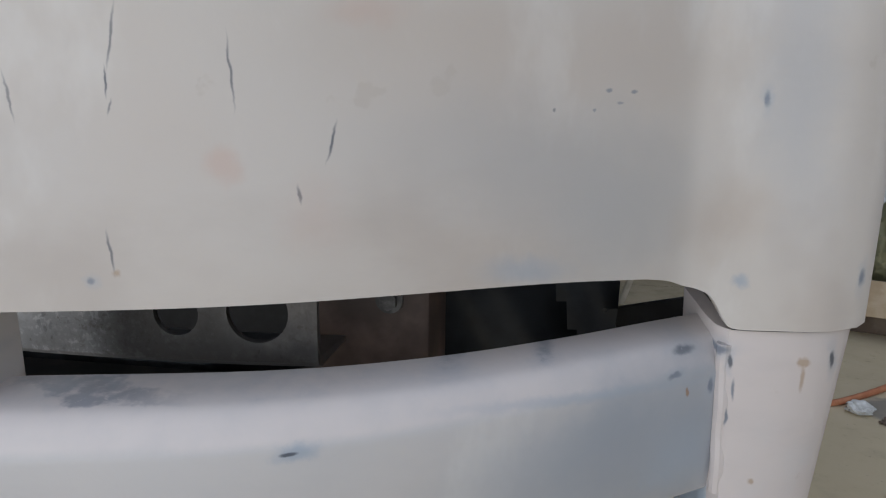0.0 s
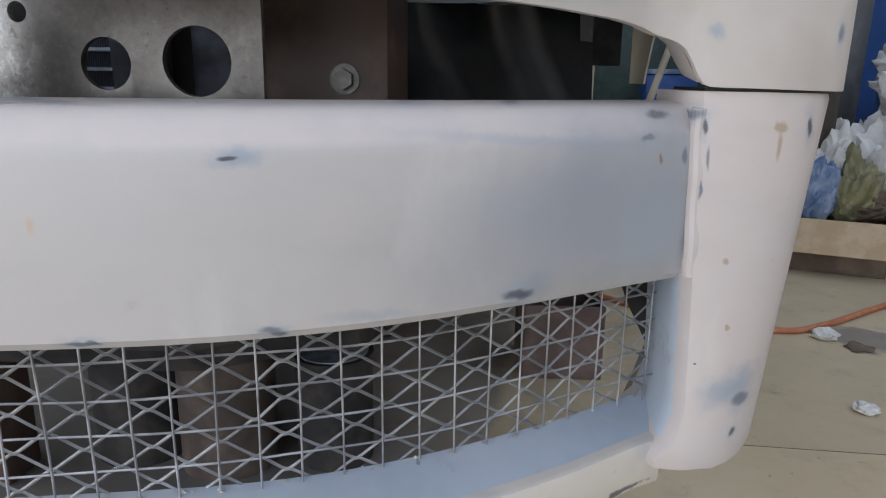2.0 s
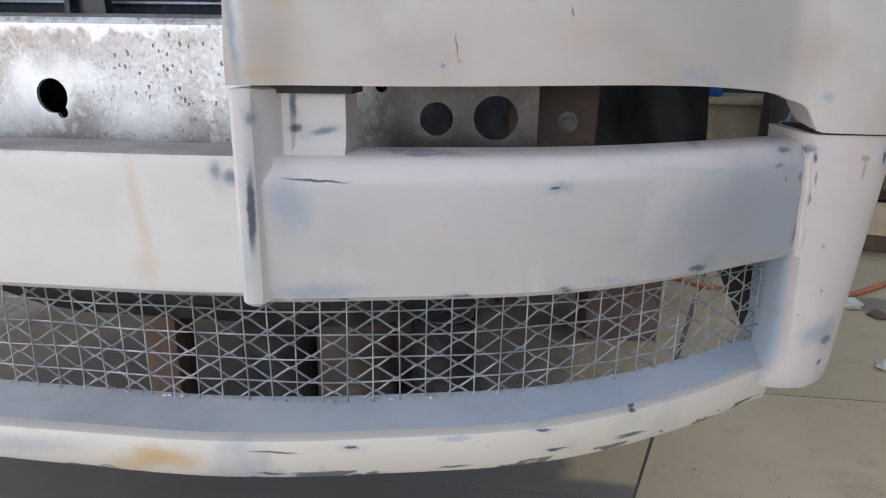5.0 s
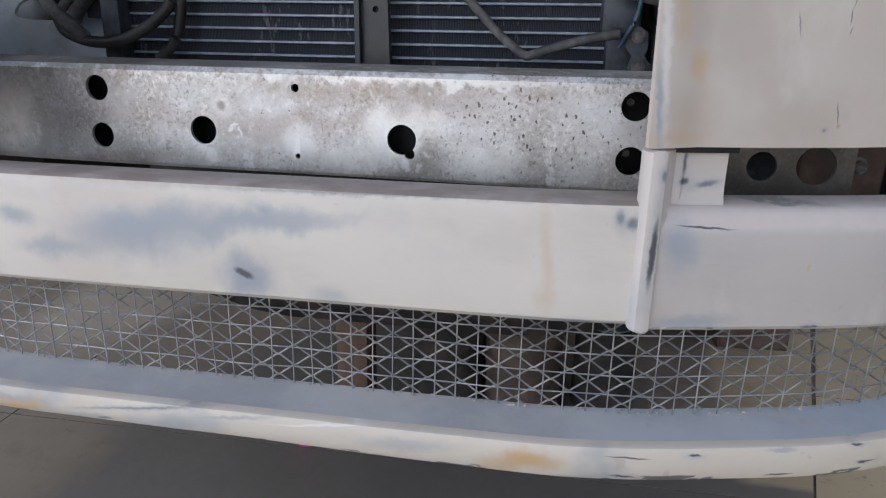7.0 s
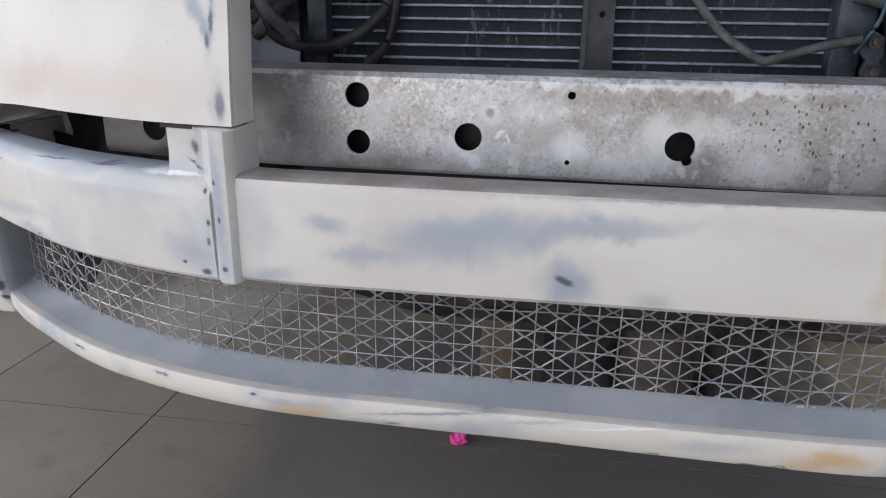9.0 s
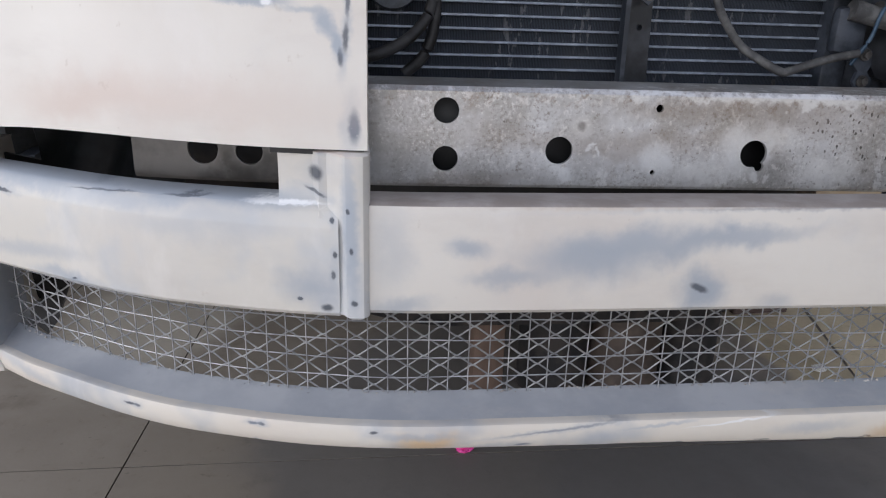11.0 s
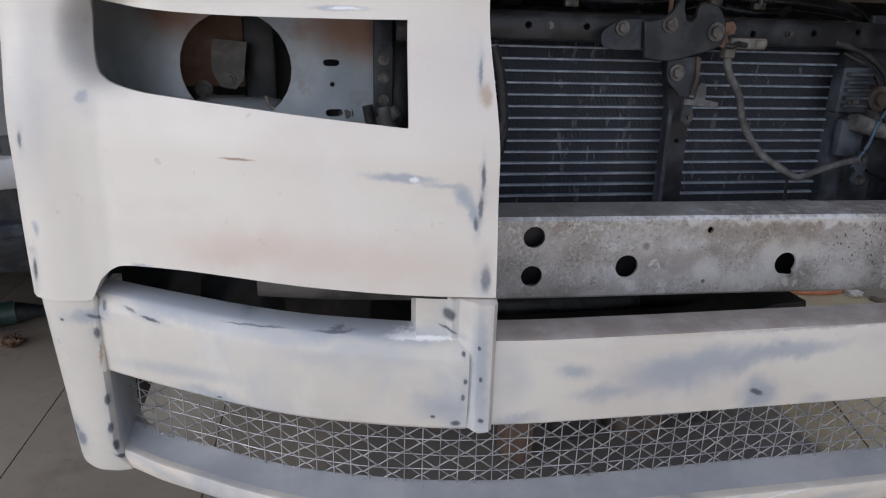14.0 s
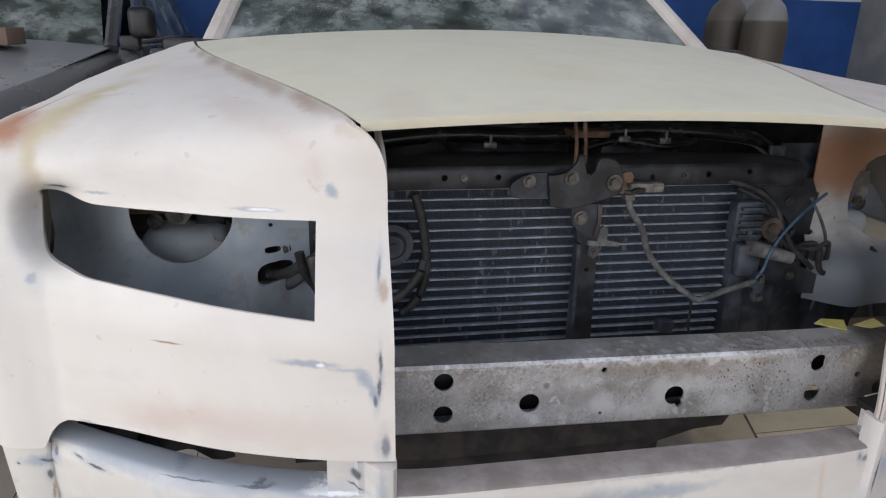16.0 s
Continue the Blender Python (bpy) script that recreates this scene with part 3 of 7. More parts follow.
stain("lip", "dark", (0.597, -0.088, 0.413), (0.0065, 0.0016), 0.3, 5.4, 0.9)
stain("lip", "dark", (0.683, -0.041, 0.415), (0.0034, 0.0014), 0.3, 4.4, 0.9)
stain("lip", "dark", (0.518, -0.115, 0.382), (0.0140, 0.0013), 0.3, -2, 0.9)
stain("lip", "dark", (0.607, -0.088, 0.390), (0.0044, 0.0016), 0.3, 9.4, 0.9)
stain("lip", "dark", (0.682, -0.050, 0.388), (0.0126, 0.0014), 0.3, 2.8, 0.9)
stain("lip", "blue", (0.517, -0.112, 0.412), (0.0133, 0.0021), 0.6, 1.7, 0.7)
stain("lip", "orange", (0.261, -0.159, 0.398), (0.0158, 0.0063), 0.6, -1.6, 0.7)
stain("lip", "dark", (-0.658, -0.076, 0.406), (0.0038, 0.0023), 0.3, 0, 0.9)
stain("lip", "dark", (-0.508, -0.128, 0.409), (0.0042, 0.0021), 0.3, 10, 0.9)
stain("lip", "dark", (-0.383, -0.153, 0.408), (0.0047, 0.0020), 0.3, -9.1, 0.9)
stain("lip", "dark", (-0.373, -0.153, 0.383), (0.0034, 0.0020), 0.3, 0, 0.9)
stain("lip", "slate", (-0.217, -0.159, 0.389), (0.0091, 0.0019), 0.4, -7.4, 0.8)
stain("lip", "dark", (-0.668, -0.071, 0.406), (0.0069, 0.0021), 0.3, -1.9, 0.9)
stain("lip", "slate", (-0.517, -0.126, 0.409), (0.0060, 0.0020), 0.3, -0, 0.9)
stain("lip", "dark", (-0.516, -0.126, 0.385), (0.0027, 0.0020), 0.3, 0, 0.9)
stain("lip", "dark", (-0.579, -0.107, 0.383), (0.0027, 0.0014), 0.3, 0, 0.9)
stain("lip", "dark", (0.612, -0.086, 0.391), (0.0094, 0.0012), 0.3, 2.8, 0.9)
stain("lip", "dark", (0.685, -0.048, 0.390), (0.0150, 0.0013), 0.3, 4.7, 0.85)
stain("bar_r", "blue", (0.389, -0.146, 0.628), (0.0158, 0.0210), 0.6, 0, 0.85)
stain("bar_r", "blue", (0.596, -0.095, 0.640), (0.0096, 0.0043), 0.6, -3, 0.9)
stain("bar_r", "dark", (0.593, -0.096, 0.640), (0.0039, 0.0014), 0.3, -3.2, 0.9)
stain("pillar_r", "dark", (0.385, -0.142, 0.656), (0.0111, 0.0019), 0.35, 4, 0.85)
stain("bar_r", "dark", (0.406, -0.141, 0.647), (0.0232, 0.0012), 0.3, 3.4, 0.9)
stain("bar_r", "blue", (0.404, -0.141, 0.554), (0.0317, 0.0068), 0.7, -3, 0.8)
stain("bar_r", "dark", (0.425, -0.134, 0.547), (0.0034, 0.0015), 0.3, 1.5, 0.9)
stain("bar_r", "dark", (0.524, -0.111, 0.548), (0.0040, 0.0020), 0.3, 0, 0.9)
stain("bar_r", "dark", (0.610, -0.084, 0.547), (0.0036, 0.0021), 0.3, 0, 0.9)
stain("bar_r", "blue", (0.741, -0.012, 0.557), (0.0122, 0.0089), 0.6, -20, 0.8)
stain("bar_r", "dark", (0.739, -0.013, 0.552), (0.0050, 0.0028), 0.35, -20, 0.9)
stain("bar_r", "dark", (0.820, 0.051, 0.658), (0.0069, 0.0029), 0.4, 3.3, 0.85)
stain("corner_r", "slate", (0.843, 0.066, 0.658), (0.0070, 0.0035), 0.4, -10, 0.85)
stain("bar_r", "dark", (0.813, 0.038, 0.644), (0.0045, 0.0023), 0.3, -10, 0.9)
stain("bar_r", "orange", (0.507, -0.120, 0.609), (0.0019, 0.0034), 0.6, 0, 0.5)
stain("pillar_r", "dark", (0.360, -0.158, 0.624), (0.0028, 0.0345), 0.3, 1.8, 0.92)
stain("pillar_r", "slate", (0.385, -0.142, 0.703), (0.0018, 0.0108), 0.4, 0.2, 0.85)
stain("pillar_r", "dark", (0.386, -0.139, 0.685), (0.0046, 0.0037), 0.3, 0, 0.85)
stain("pillar_r", "slate", (0.408, -0.127, 0.683), (0.0093, 0.0028), 0.5, -10.1, 0.8)
stain("pillar_r", "slate", (0.363, -0.156, 0.695), (0.0022, 0.0053), 0.4, 0.9, 0.7)
stain("pillar_r", "blue", (0.348, -0.155, 0.569), (0.0067, 0.0287), 0.7, 2.1, 0.5)
stain("bar_r", "slate", (0.477, -0.112, 0.665), (0.0427, 0.0009), 0.5, 1.5, 0.6)
stain("bar_r", "blue", (0.767, 0.003, 0.610), (0.0651, 0.0206), 0.8, 2.2, 0.55)
# blue-grey filler, with the shade of the bar turning away put in
stain("bar_r", "filler", (0.80, 0.03, 0.597), (0.085, 0.055), 0.6, 0, 0.75)
stain("bar_r", "filler", (0.72, -0.02, 0.575), (0.060, 0.030), 0.9, 0, 0.4)
stain("bar_r", "filler", (0.835, 0.05, 0.59), (0.020, 0.05), 0.6, 0, 0.5)
stain("bar_r", "blue", (0.820, 0.043, 0.580), (0.0226, 0.0263), 0.8, 0, 0.7)
stain("bar_r", "blue", (0.654, -0.065, 0.553), (0.0185, 0.0031), 0.7, 3.4, 0.6)
stain("bar_r", "slate", (0.517, -0.114, 0.548), (0.0051, 0.0020), 0.5, 4.5, 0.85)
stain("bar_r", "slate", (0.607, -0.087, 0.550), (0.0053, 0.0021), 0.5, 7.2, 0.85)
stain("bar_r", "dark", (0.734, -0.016, 0.553), (0.0082, 0.0034), 0.4, 2.9, 0.8)
stain("bar_r", "brown", (0.823, 0.044, 0.630), (0.0011, 0.0033), 0.3, -6.1, 0.9)
stain("corner_r", "dark", (0.923, 0.064, 0.651), (0.0019, 0.0067), 0.3, -6.1, 0.9)
stain("corner_r", "tan", (0.901, 0.054, 0.651), (0.0040, 0.0033), 0.3, 0, 0.85)
stain("corner_r", "tan", (0.901, 0.054, 0.639), (0.0015, 0.0081), 0.4, -4, 0.8)
stain("corner_r", "tan", (0.875, 0.049, 0.560), (0.0023, 0.0027), 0.3, 0, 0.85)
stain("corner_r", "tan", (0.883, 0.051, 0.512), (0.0020, 0.0020), 0.3, 0, 0.85)
stain("corner_r", "dark", (0.862, 0.049, 0.485), (0.0010, 0.0010), 0.3, 0, 0.9)
stain("corner_r", "blue", (0.889, 0.054, 0.459), (0.0170, 0.0125), 0.7, 0, 0.9)
stain("corner_r", "slate", (0.902, 0.058, 0.453), (0.0075, 0.0062), 0.25, 0, 0.85)
stain("corner_r", "dark", (0.852, 0.048, 0.650), (0.0015, 0.0051), 0.35, -2.4, 0.85)
stain("corner_r", "slate", (0.856, 0.048, 0.630), (0.0011, 0.0081), 0.4, -2.5, 0.8)
stain("corner_r", "slate", (0.853, 0.049, 0.609), (0.0011, 0.0067), 0.35, -2.8, 0.85)
stain("bar_r", "slate", (0.841, 0.056, 0.631), (0.0019, 0.0060), 0.4, -2.3, 0.8)
stain("corner_r", "dark", (0.899, 0.061, 0.426), (0.0021, 0.0042), 0.35, 20, 0.85)
stain("panel_r", "dark", (0.514, -0.097, 0.851), (0.0006, 0.0139), 0.5, 8.2, 0.7)
stain("panel_r", "dark", (0.511, -0.098, 0.830), (0.0006, 0.0070), 0.5, -2.3, 0.85)
stain("panel_r", "dark", (0.513, -0.099, 0.818), (0.0006, 0.0038), 0.5, 11.2, 0.6)
stain("panel_r", "dark", (0.567, -0.083, 0.835), (0.0006, 0.0164), 0.5, -4.4, 0.7)
stain("panel_r", "dark", (0.612, -0.070, 0.802), (0.0006, 0.0097), 0.5, 12.4, 0.85)
stain("panel_r", "dark", (0.598, -0.079, 0.776), (0.0007, 0.0043), 0.5, -5, 0.8)
stain("panel_r", "dark", (0.511, -0.108, 0.748), (0.0006, 0.0100), 0.5, -8.6, 0.7)
stain("panel_r", "dark", (0.467, -0.109, 0.823), (0.0006, 0.0107), 0.5, -10.6, 0.6)
stain("panel_r", "pink", (0.564, -0.089, 0.790), (0.0075, 0.0083), 0.5, -20, 0.75)
stain("panel_r", "pink", (0.629, -0.059, 0.866), (0.0154, 0.0062), 0.8, -2.7, 0.6)
stain("panel_r", "pink", (0.606, -0.077, 0.766), (0.0144, 0.0172), 0.8, 0, 0.35)
stain("panel_r", "slate", (0.754, 0.007, 0.829), (0.0016, 0.0013), 0.4, 0, 0.7)
stain("panel_r", "slate", (0.770, 0.018, 0.829), (0.0017, 0.0013), 0.4, 0, 0.7)
stain("panel_r", "slate", (0.762, 0.012, 0.823), (0.0017, 0.0010), 0.4, 0, 0.6)
stain("panel_r", "slate", (0.747, 0.002, 0.818), (0.0010, 0.0010), 0.4, 0, 0.7)
stain("panel_r", "dark", (0.724, -0.011, 0.818), (0.0010, 0.0013), 0.4, 0, 0.7)
stain("panel_r", "slate", (0.501, -0.111, 0.734), (0.0017, 0.0017), 0.5, 0, 0.6)
stain("panel_r", "grey", (0.763, 0.008, 0.761), (0.0475, 0.0373), 0.9, 0, 0.75)
stain("panel_r", "grey", (0.700, -0.028, 0.796), (0.0528, 0.0280), 0.9, 0, 0.5)
stain("panel_r", "blue", (0.712, -0.026, 0.728), (0.0194, 0.0065), 0.8, 6.1, 0.6)
stain("panel_r", "slate", (0.855, 0.052, 0.826), (0.0018, 0.0049), 0.5, -6.1, 0.8)
stain("panel_r", "slate", (0.934, 0.072, 0.710), (0.0019, 0.0061), 0.5, 1.1, 0.8)
stain("panel_r", "blue", (0.850, 0.048, 0.709), (0.0052, 0.0037), 0.6, 0, 0.8)
stain("panel_r", "orange", (0.385, -0.134, 0.788), (0.0077, 0.0126), 0.7, 0, 0.6)
stain("panel_r", "blue", (0.355, -0.154, 0.749), (0.0029, 0.0288), 0.7, -4, 0.4)
stain("panel_r", "orange", (0.372, -0.147, 0.727), (0.0196, 0.0059), 0.8, 1.8, 0.35)
stain("panel_r", "tan", (0.513, -0.108, 0.738), (0.0018, 0.0018), 0.5, 0, 0.8)
stain("panel_l", "blue", (-0.495, -0.112, 0.854), (0.0342, 0.0046), 0.5, 1.4, 0.9)
stain("panel_l", "white", (-0.481, -0.116, 0.853), (0.0053, 0.0026), 0.3, 0, 0.9)
stain("panel_l", "blue", (-0.459, -0.037, 1.061), (0.0080, 0.0087), 0.4, -20, 0.9)
stain("panel_l", "blue", (-0.427, -0.128, 0.836), (0.0079, 0.0119), 0.5, -30, 0.9)
stain("panel_l", "blue", (-0.415, -0.131, 0.816), (0.0053, 0.0160), 0.5, -15.5, 0.9)
stain("panel_l", "dark", (-0.412, -0.133, 0.805), (0.0027, 0.0093), 0.35, -0.7, 0.8)
stain("panel_l", "blue", (-0.446, -0.124, 0.847), (0.0197, 0.0026), 0.6, 0.3, 0.6)
stain("panel_l", "blue", (-0.557, -0.014, 1.033), (0.0299, 0.0027), 0.4, 0.1, 0.8)
stain("panel_l", "white", (-0.550, -0.016, 1.033), (0.0177, 0.0017), 0.3, 0.1, 0.9)
stain("panel_l", "dark", (-0.830, 0.094, 1.045), (0.0145, 0.0029), 0.35, 1, 0.85)
stain("panel_l", "blue", (-0.772, 0.060, 1.042), (0.0155, 0.0021), 0.5, 0.1, 0.8)
stain("panel_l", "blue", (-0.870, 0.058, 0.923), (0.0086, 0.0072), 0.4, 0, 0.8)
stain("panel_l", "brown", (-0.679, -0.046, 0.864), (0.0177, 0.0015), 0.4, -0.9, 0.85)
stain("panel_l", "slate", (-0.400, -0.142, 0.741), (0.0054, 0.0170), 0.35, 0.2, 0.9)
stain("panel_l", "dark", (-0.405, -0.130, 0.857), (0.0020, 0.0171), 0.4, -0.2, 0.85)
stain("panel_l", "dark", (-0.407, -0.132, 0.823), (0.0027, 0.0146), 0.4, 2.8, 0.8)
stain("panel_l", "slate", (-0.402, -0.081, 0.968), (0.0020, 0.0160), 0.4, 7.9, 0.7)
stain("panel_l", "tan", (-0.398, -0.098, 0.944), (0.0059, 0.0119), 0.4, 0, 0.75)
stain("panel_l", "pink", (-0.572, -0.100, 0.760), (0.1568, 0.0232), 0.9, 0.1, 0.42)
stain("panel_l", "pink", (-0.697, -0.047, 0.752), (0.0637, 0.0184), 0.8, -9, 0.38)
stain("panel_l", "blue", (-0.948, 0.062, 0.755), (0.0045, 0.0091), 0.5, 0, 0.8)
stain("panel_l", "dark", (-0.960, 0.069, 0.697), (0.0031, 0.0171), 0.35, 7.1, 0.85)
stain("panel_l", "dark", (-0.952, 0.068, 0.869), (0.0029, 0.0110), 0.35, 6.4, 0.85)
stain("panel_l", "blue", (-0.812, 0.016, 0.716), (0.0120, 0.0030), 0.5, -3.2, 0.8)
stain("bar_l", "pink", (-0.445, -0.133, 0.717), (0.0412, 0.0027), 0.6, 2, 0.6)
stain("panel_l", "blue", (-0.934, 0.065, 0.915), (0.0216, 0.0863), 0.9, 5.4, 0.35)
stain("panel_l", "tan", (-0.586, 0.316, 1.183), (0.0576, 0.0077), 0.9, 11.9, 0.45)
stain("panel_l", "tan", (-0.486, 0.080, 1.160), (0.0286, 0.0048), 0.9, 14.6, 0.5)
stain("panel_l", "tan", (-0.433, -0.034, 1.132), (0.0129, 0.0115), 0.7, 45, 0.4)
stain("panel_l", "yellow", (-0.834, 0.141, 1.135), (0.0477, 0.0175), 0.6, -41.6, 0.8)
stain("panel_l", "yellow", (-0.793, 0.248, 1.165), (0.0615, 0.0123), 0.6, -28, 0.8)
stain("panel_l", "yellow", (-0.856, 0.090, 1.085), (0.0107, 0.0382), 0.7, 1.3, 0.7)
stain("panel_l", "yellow", (-0.773, 0.500, 1.190), (0.0538, 0.0086), 0.7, -20, 0.6)
stain("panel_l", "brown", (-0.868, 0.190, 1.145), (0.0496, 0.0017), 0.5, -38, 0.7)
stain("panel_l", "rust", (-0.897, 0.129, 1.121), (0.0312, 0.0265), 0.6, -25, 0.9)
stain("panel_l", "pink", (-0.574, 0.077, 1.147), (0.0937, 0.0109), 0.9, 17.6, 0.28)
stain("panel_l", "pink", (-0.484, -0.028, 1.088), (0.0145, 0.0174), 0.9, 0, 0.35)
stain("hood", "pink", (-0.353, 0.060, 1.165), (0.0319, 0.0478), 0.9, 0, 0.3)
rim = random.Random(4)
for k in range(22):
    f = (k + rim.uniform(-0.4, 0.4)) / 21
    x, y, z = -0.402 - 0.36 * max(f, 0) ** 0.8, -0.02 + 0.86 * f, 1.150 + 0.060 * f
    stain("panel_l", "tan" if k % 3 else "brown", (x, y, z), (rim.uniform(0.008, 0.026), rim.uniform(0.004, 0.009)), 0.8, rim.uniform(20, 40), rim.uniform(0.3, 0.65))
stain("hood", "yellow", (-0.038, 0.269, 1.195), (0.0602, 0.0141), 0.9, -0.5, 0.3)
stain("panel_r", "blue", (0.352, -0.154, 0.757), (0.0024, 0.0296), 0.5, -5.5, 0.8)
stain("panel_r", "white", (0.354, -0.149, 0.797), (0.0033, 0.0613), 0.6, -4.3, 0.45)
stain("panel_r", "orange", (0.366, -0.140, 0.833), (0.0066, 0.0281), 0.8, -7, 0.4)
stain("panel_r", "tan", (0.383, -0.139, 0.747), (0.0195, 0.0195), 0.9, 0, 0.25)
# bluish shadow at the lamp's outer end, put into the paint
stain("panel_l", "blue", (-0.874, 0.101, 0.986), (0.0160, 0.0558), 0.9, -0.9, 0.3)
stain("bar_l", "blue", (-0.782, -0.006, 0.576), (0.0762, 0.0083), 0.7, -5.6, 0.5)
stain("lip", "blue", (-0.825, 0.021, 0.404), (0.0679, 0.0075), 0.7, 12, 0.5)
stain("lip", "blue", (-0.335, -0.158, 0.402), (0.0408, 0.0041), 0.6, 0.8, 0.6)
stain("lip", "slate", (-0.167, -0.160, 0.408), (0.0629, 0.0016), 0.5, -6.5, 0.6)
# glossy highlight along the lip's ridge, painted white
stain("lip", "white", (0.036, -0.158, 0.410), (0.0483, 0.0012), 0.5, -6, 0.7)
stain("lip", "blue", (-0.054, -0.158, 0.409), (0.0369, 0.0018), 0.6, -5.8, 0.6)
stain("bar_c", "slate", (0.330, -0.151, 0.654), (0.0037, 0.0065), 0.6, 0, 0.7)
stain("panel_r", "blue", (0.875, 0.055, 0.835), (0.0210, 0.0769), 0.9, -6.9, 0.35)
# brownish shade of the concave turn, painted on
stain("panel_r", "tan", (0.830, 0.045, 0.750), (0.0218, 0.0218), 0.9, 0, 0.3)
stain("bar_r", "slate", (0.667, -0.026, 0.669), (0.0082, 0.0031), 0.6, 0.8, 0.7)
stain("bar_r", "slate", (0.725, -0.008, 0.666), (0.0049, 0.0017), 0.6, 3, 0.6)
# grey-blue of the bar's top, its dimmer light put into the colour
stain("bar_r", "blue", (0.471, -0.085, 0.670), (0.0411, 0.0044), 0.8, 0.2, 0.4)
stain("bar_r", "blue", (0.580, -0.052, 0.670), (0.0527, 0.0046), 0.8, 0.1, 0.35)
stain("bar_r", "blue", (0.760, -0.001, 0.643), (0.0710, 0.0028), 0.7, 5, 0.5)


# ---- the place ----
def floor_and_walls():
    bm = bmesh.new()
    box(bm, (-9, -7, -0.2), (8, 9, -0.004))
    part("floor", bm, M["joint"], kind="structure", label="dirt bed of the concrete workshop floor")
    # the north wall's height and the unseen east wall are added to block light
    for nm, lo, hi, mat in (("wall_north", (-9, 3.9, -0.05), (8, 4.05, 1.55), "wall_blue"), ("wall_north_upper", (-9, 3.905, 1.55), (8, 4.05, 9.0), "wall_white"),
                            ("wall_east", (3.7, -6, -0.05), (3.85, 3.9, 2.2), "wall_grey")):
        bm = bmesh.new()
        box(bm, lo, hi)
        part(nm, bm, M[mat], kind="structure", label="painted wall, its upper and east parts added to block light")
    # unseen canopy, added to shade the back and darken the windscreen's reflection
    bm = bmesh.new()
    box(bm, (-9, 1.5, 4.2), (1.2, 3.9, 4.3))
    part("shade_canopy", bm, M["shade_canopy"], kind="structure", label="unseen green mottled canopy, added for shade and windscreen reflection")
    bm = bmesh.new()
    box(bm, (-30, -40, -0.4), (30, -7, -0.05))
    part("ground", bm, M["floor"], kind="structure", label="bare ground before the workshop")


floor_and_walls()


def slabs():
    """Concrete floor slabs with thin dirty joints; the eastern joint runs askew."""
    base = bpy.data.objects["floor"]
    meshes = {}

    def askew(y):
        return 0.66 + 0.344 * min(max(y, -0.7), 2.6)
    ys = [-5.0, -3.4, -1.8, -0.7, 0.372, 1.45, 2.6, 3.9]
    xs = [-6.0] + [-0.874 - 0.468 * k for k in range(6, -1, -1)]
    east = [-5.0, -3.4, -1.8, -0.7, 0.805, 2.6, 3.9]
    fields = [(ys[j], ys[j + 1], [(x, x) for x in xs] + [(askew(ys[j]), askew(ys[j + 1]))]) for j in range(len(ys) - 1)]
    fields += [(a, b, [(askew(a), askew(b)), (2.4, 2.4), (3.6, 3.6)]) for a, b in zip(east, east[1:])]
    for ya, yb, cols in fields:
        for i in range(len(cols) - 1):
            (a0, a1), (b0, b1) = cols[i], cols[i + 1]
            g, e = 0.0016, 0.00004
            if b0 != b1:
                b0, b1 = b0, b1 - (0.014 if ya > 0.3 else 0.0)
            if a0 != a1:
                a0, a1 = a0 + 0.0005, a1 + 0.0005
            key = (round(b0 - a0, 3), round(b1 - a1, 3), round(a1 - a0, 3), round(yb - ya, 3), a0 > 0.3)
            if key not in meshes:
                ring = [(g, g), (b0 - a0 - g, g), (b1 - a0 - g, yb - ya - g), (a1 - a0 + g, yb - ya - g)]
                inner = [(g + e, g + e), (b0 - a0 - g - e, g + e), (b1 - a0 - g - e, yb - ya - g - e), (a1 - a0 + g + e, yb - ya - g - e)]
                verts = [(x, y, -0.03) for x, y in ring] + [(x, y, -0.0002) for x, y in ring] + [(x, y, 0) for x, y in inner]
                faces = [(3, 2, 1, 0), (8, 9, 10, 11)] + [(k + q, (k + 1) % 4 + q, (k + 1) % 4 + q + 4, k + q + 4) for q in (0, 4) for k in range(4)]
                me = bpy.data.meshes.new("slab")
                me.from_pydata(verts, [], faces)
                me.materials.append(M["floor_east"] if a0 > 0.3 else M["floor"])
                me.materials.append(M["joint"])
                for f in list(me.polygons)[2:6]:
                    f.material_index = 1
                meshes[key] = me
            ob = new("slab", meshes[key])
            ob.location = (a0, ya, 0)
            ob.parent = base


# ---- the car ----
car = thing("car", "pale primed car under repair with stripped front end", "car")


SHIFT = curve_of([0, 0.30, 0.36, 0.44, 0.48, 0.56, 0.64, 0.75, 0.84, 0.885, 0.93, 0.97, 2.0], [0, 0.024, 0.028, 0.029, 0.028, 0.008, 0.0, 0.004, 0.017, 0.018, 0.008, 0.0, 0.0])


def half(sgn, u):
    """The right side is shifted a little along its width to fit the camera's view."""
    return X0 + sgn * u - (SHIFT(u) if sgn > 0 else 0.0)


M["bar_l"] = primer("primer_bar_l", spots=STAINS.get("bar_l", ()), base=(0.645, 0.615, 0.56), tint=(0.59, 0.56, 0.525), patch=(0.50, 0.525, 0.555), cloud=0.7)
# right bar: pinker paint above the crease, with the bevel's brighter light in it
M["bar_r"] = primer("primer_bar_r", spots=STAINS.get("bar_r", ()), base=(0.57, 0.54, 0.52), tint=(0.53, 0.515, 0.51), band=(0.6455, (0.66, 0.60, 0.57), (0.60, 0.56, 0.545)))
M["corner_r"] = primer("primer_corner_r", spots=STAINS.get("corner_r", ()), base=(0.63, 0.565, 0.535), tint=(0.59, 0.54, 0.525))
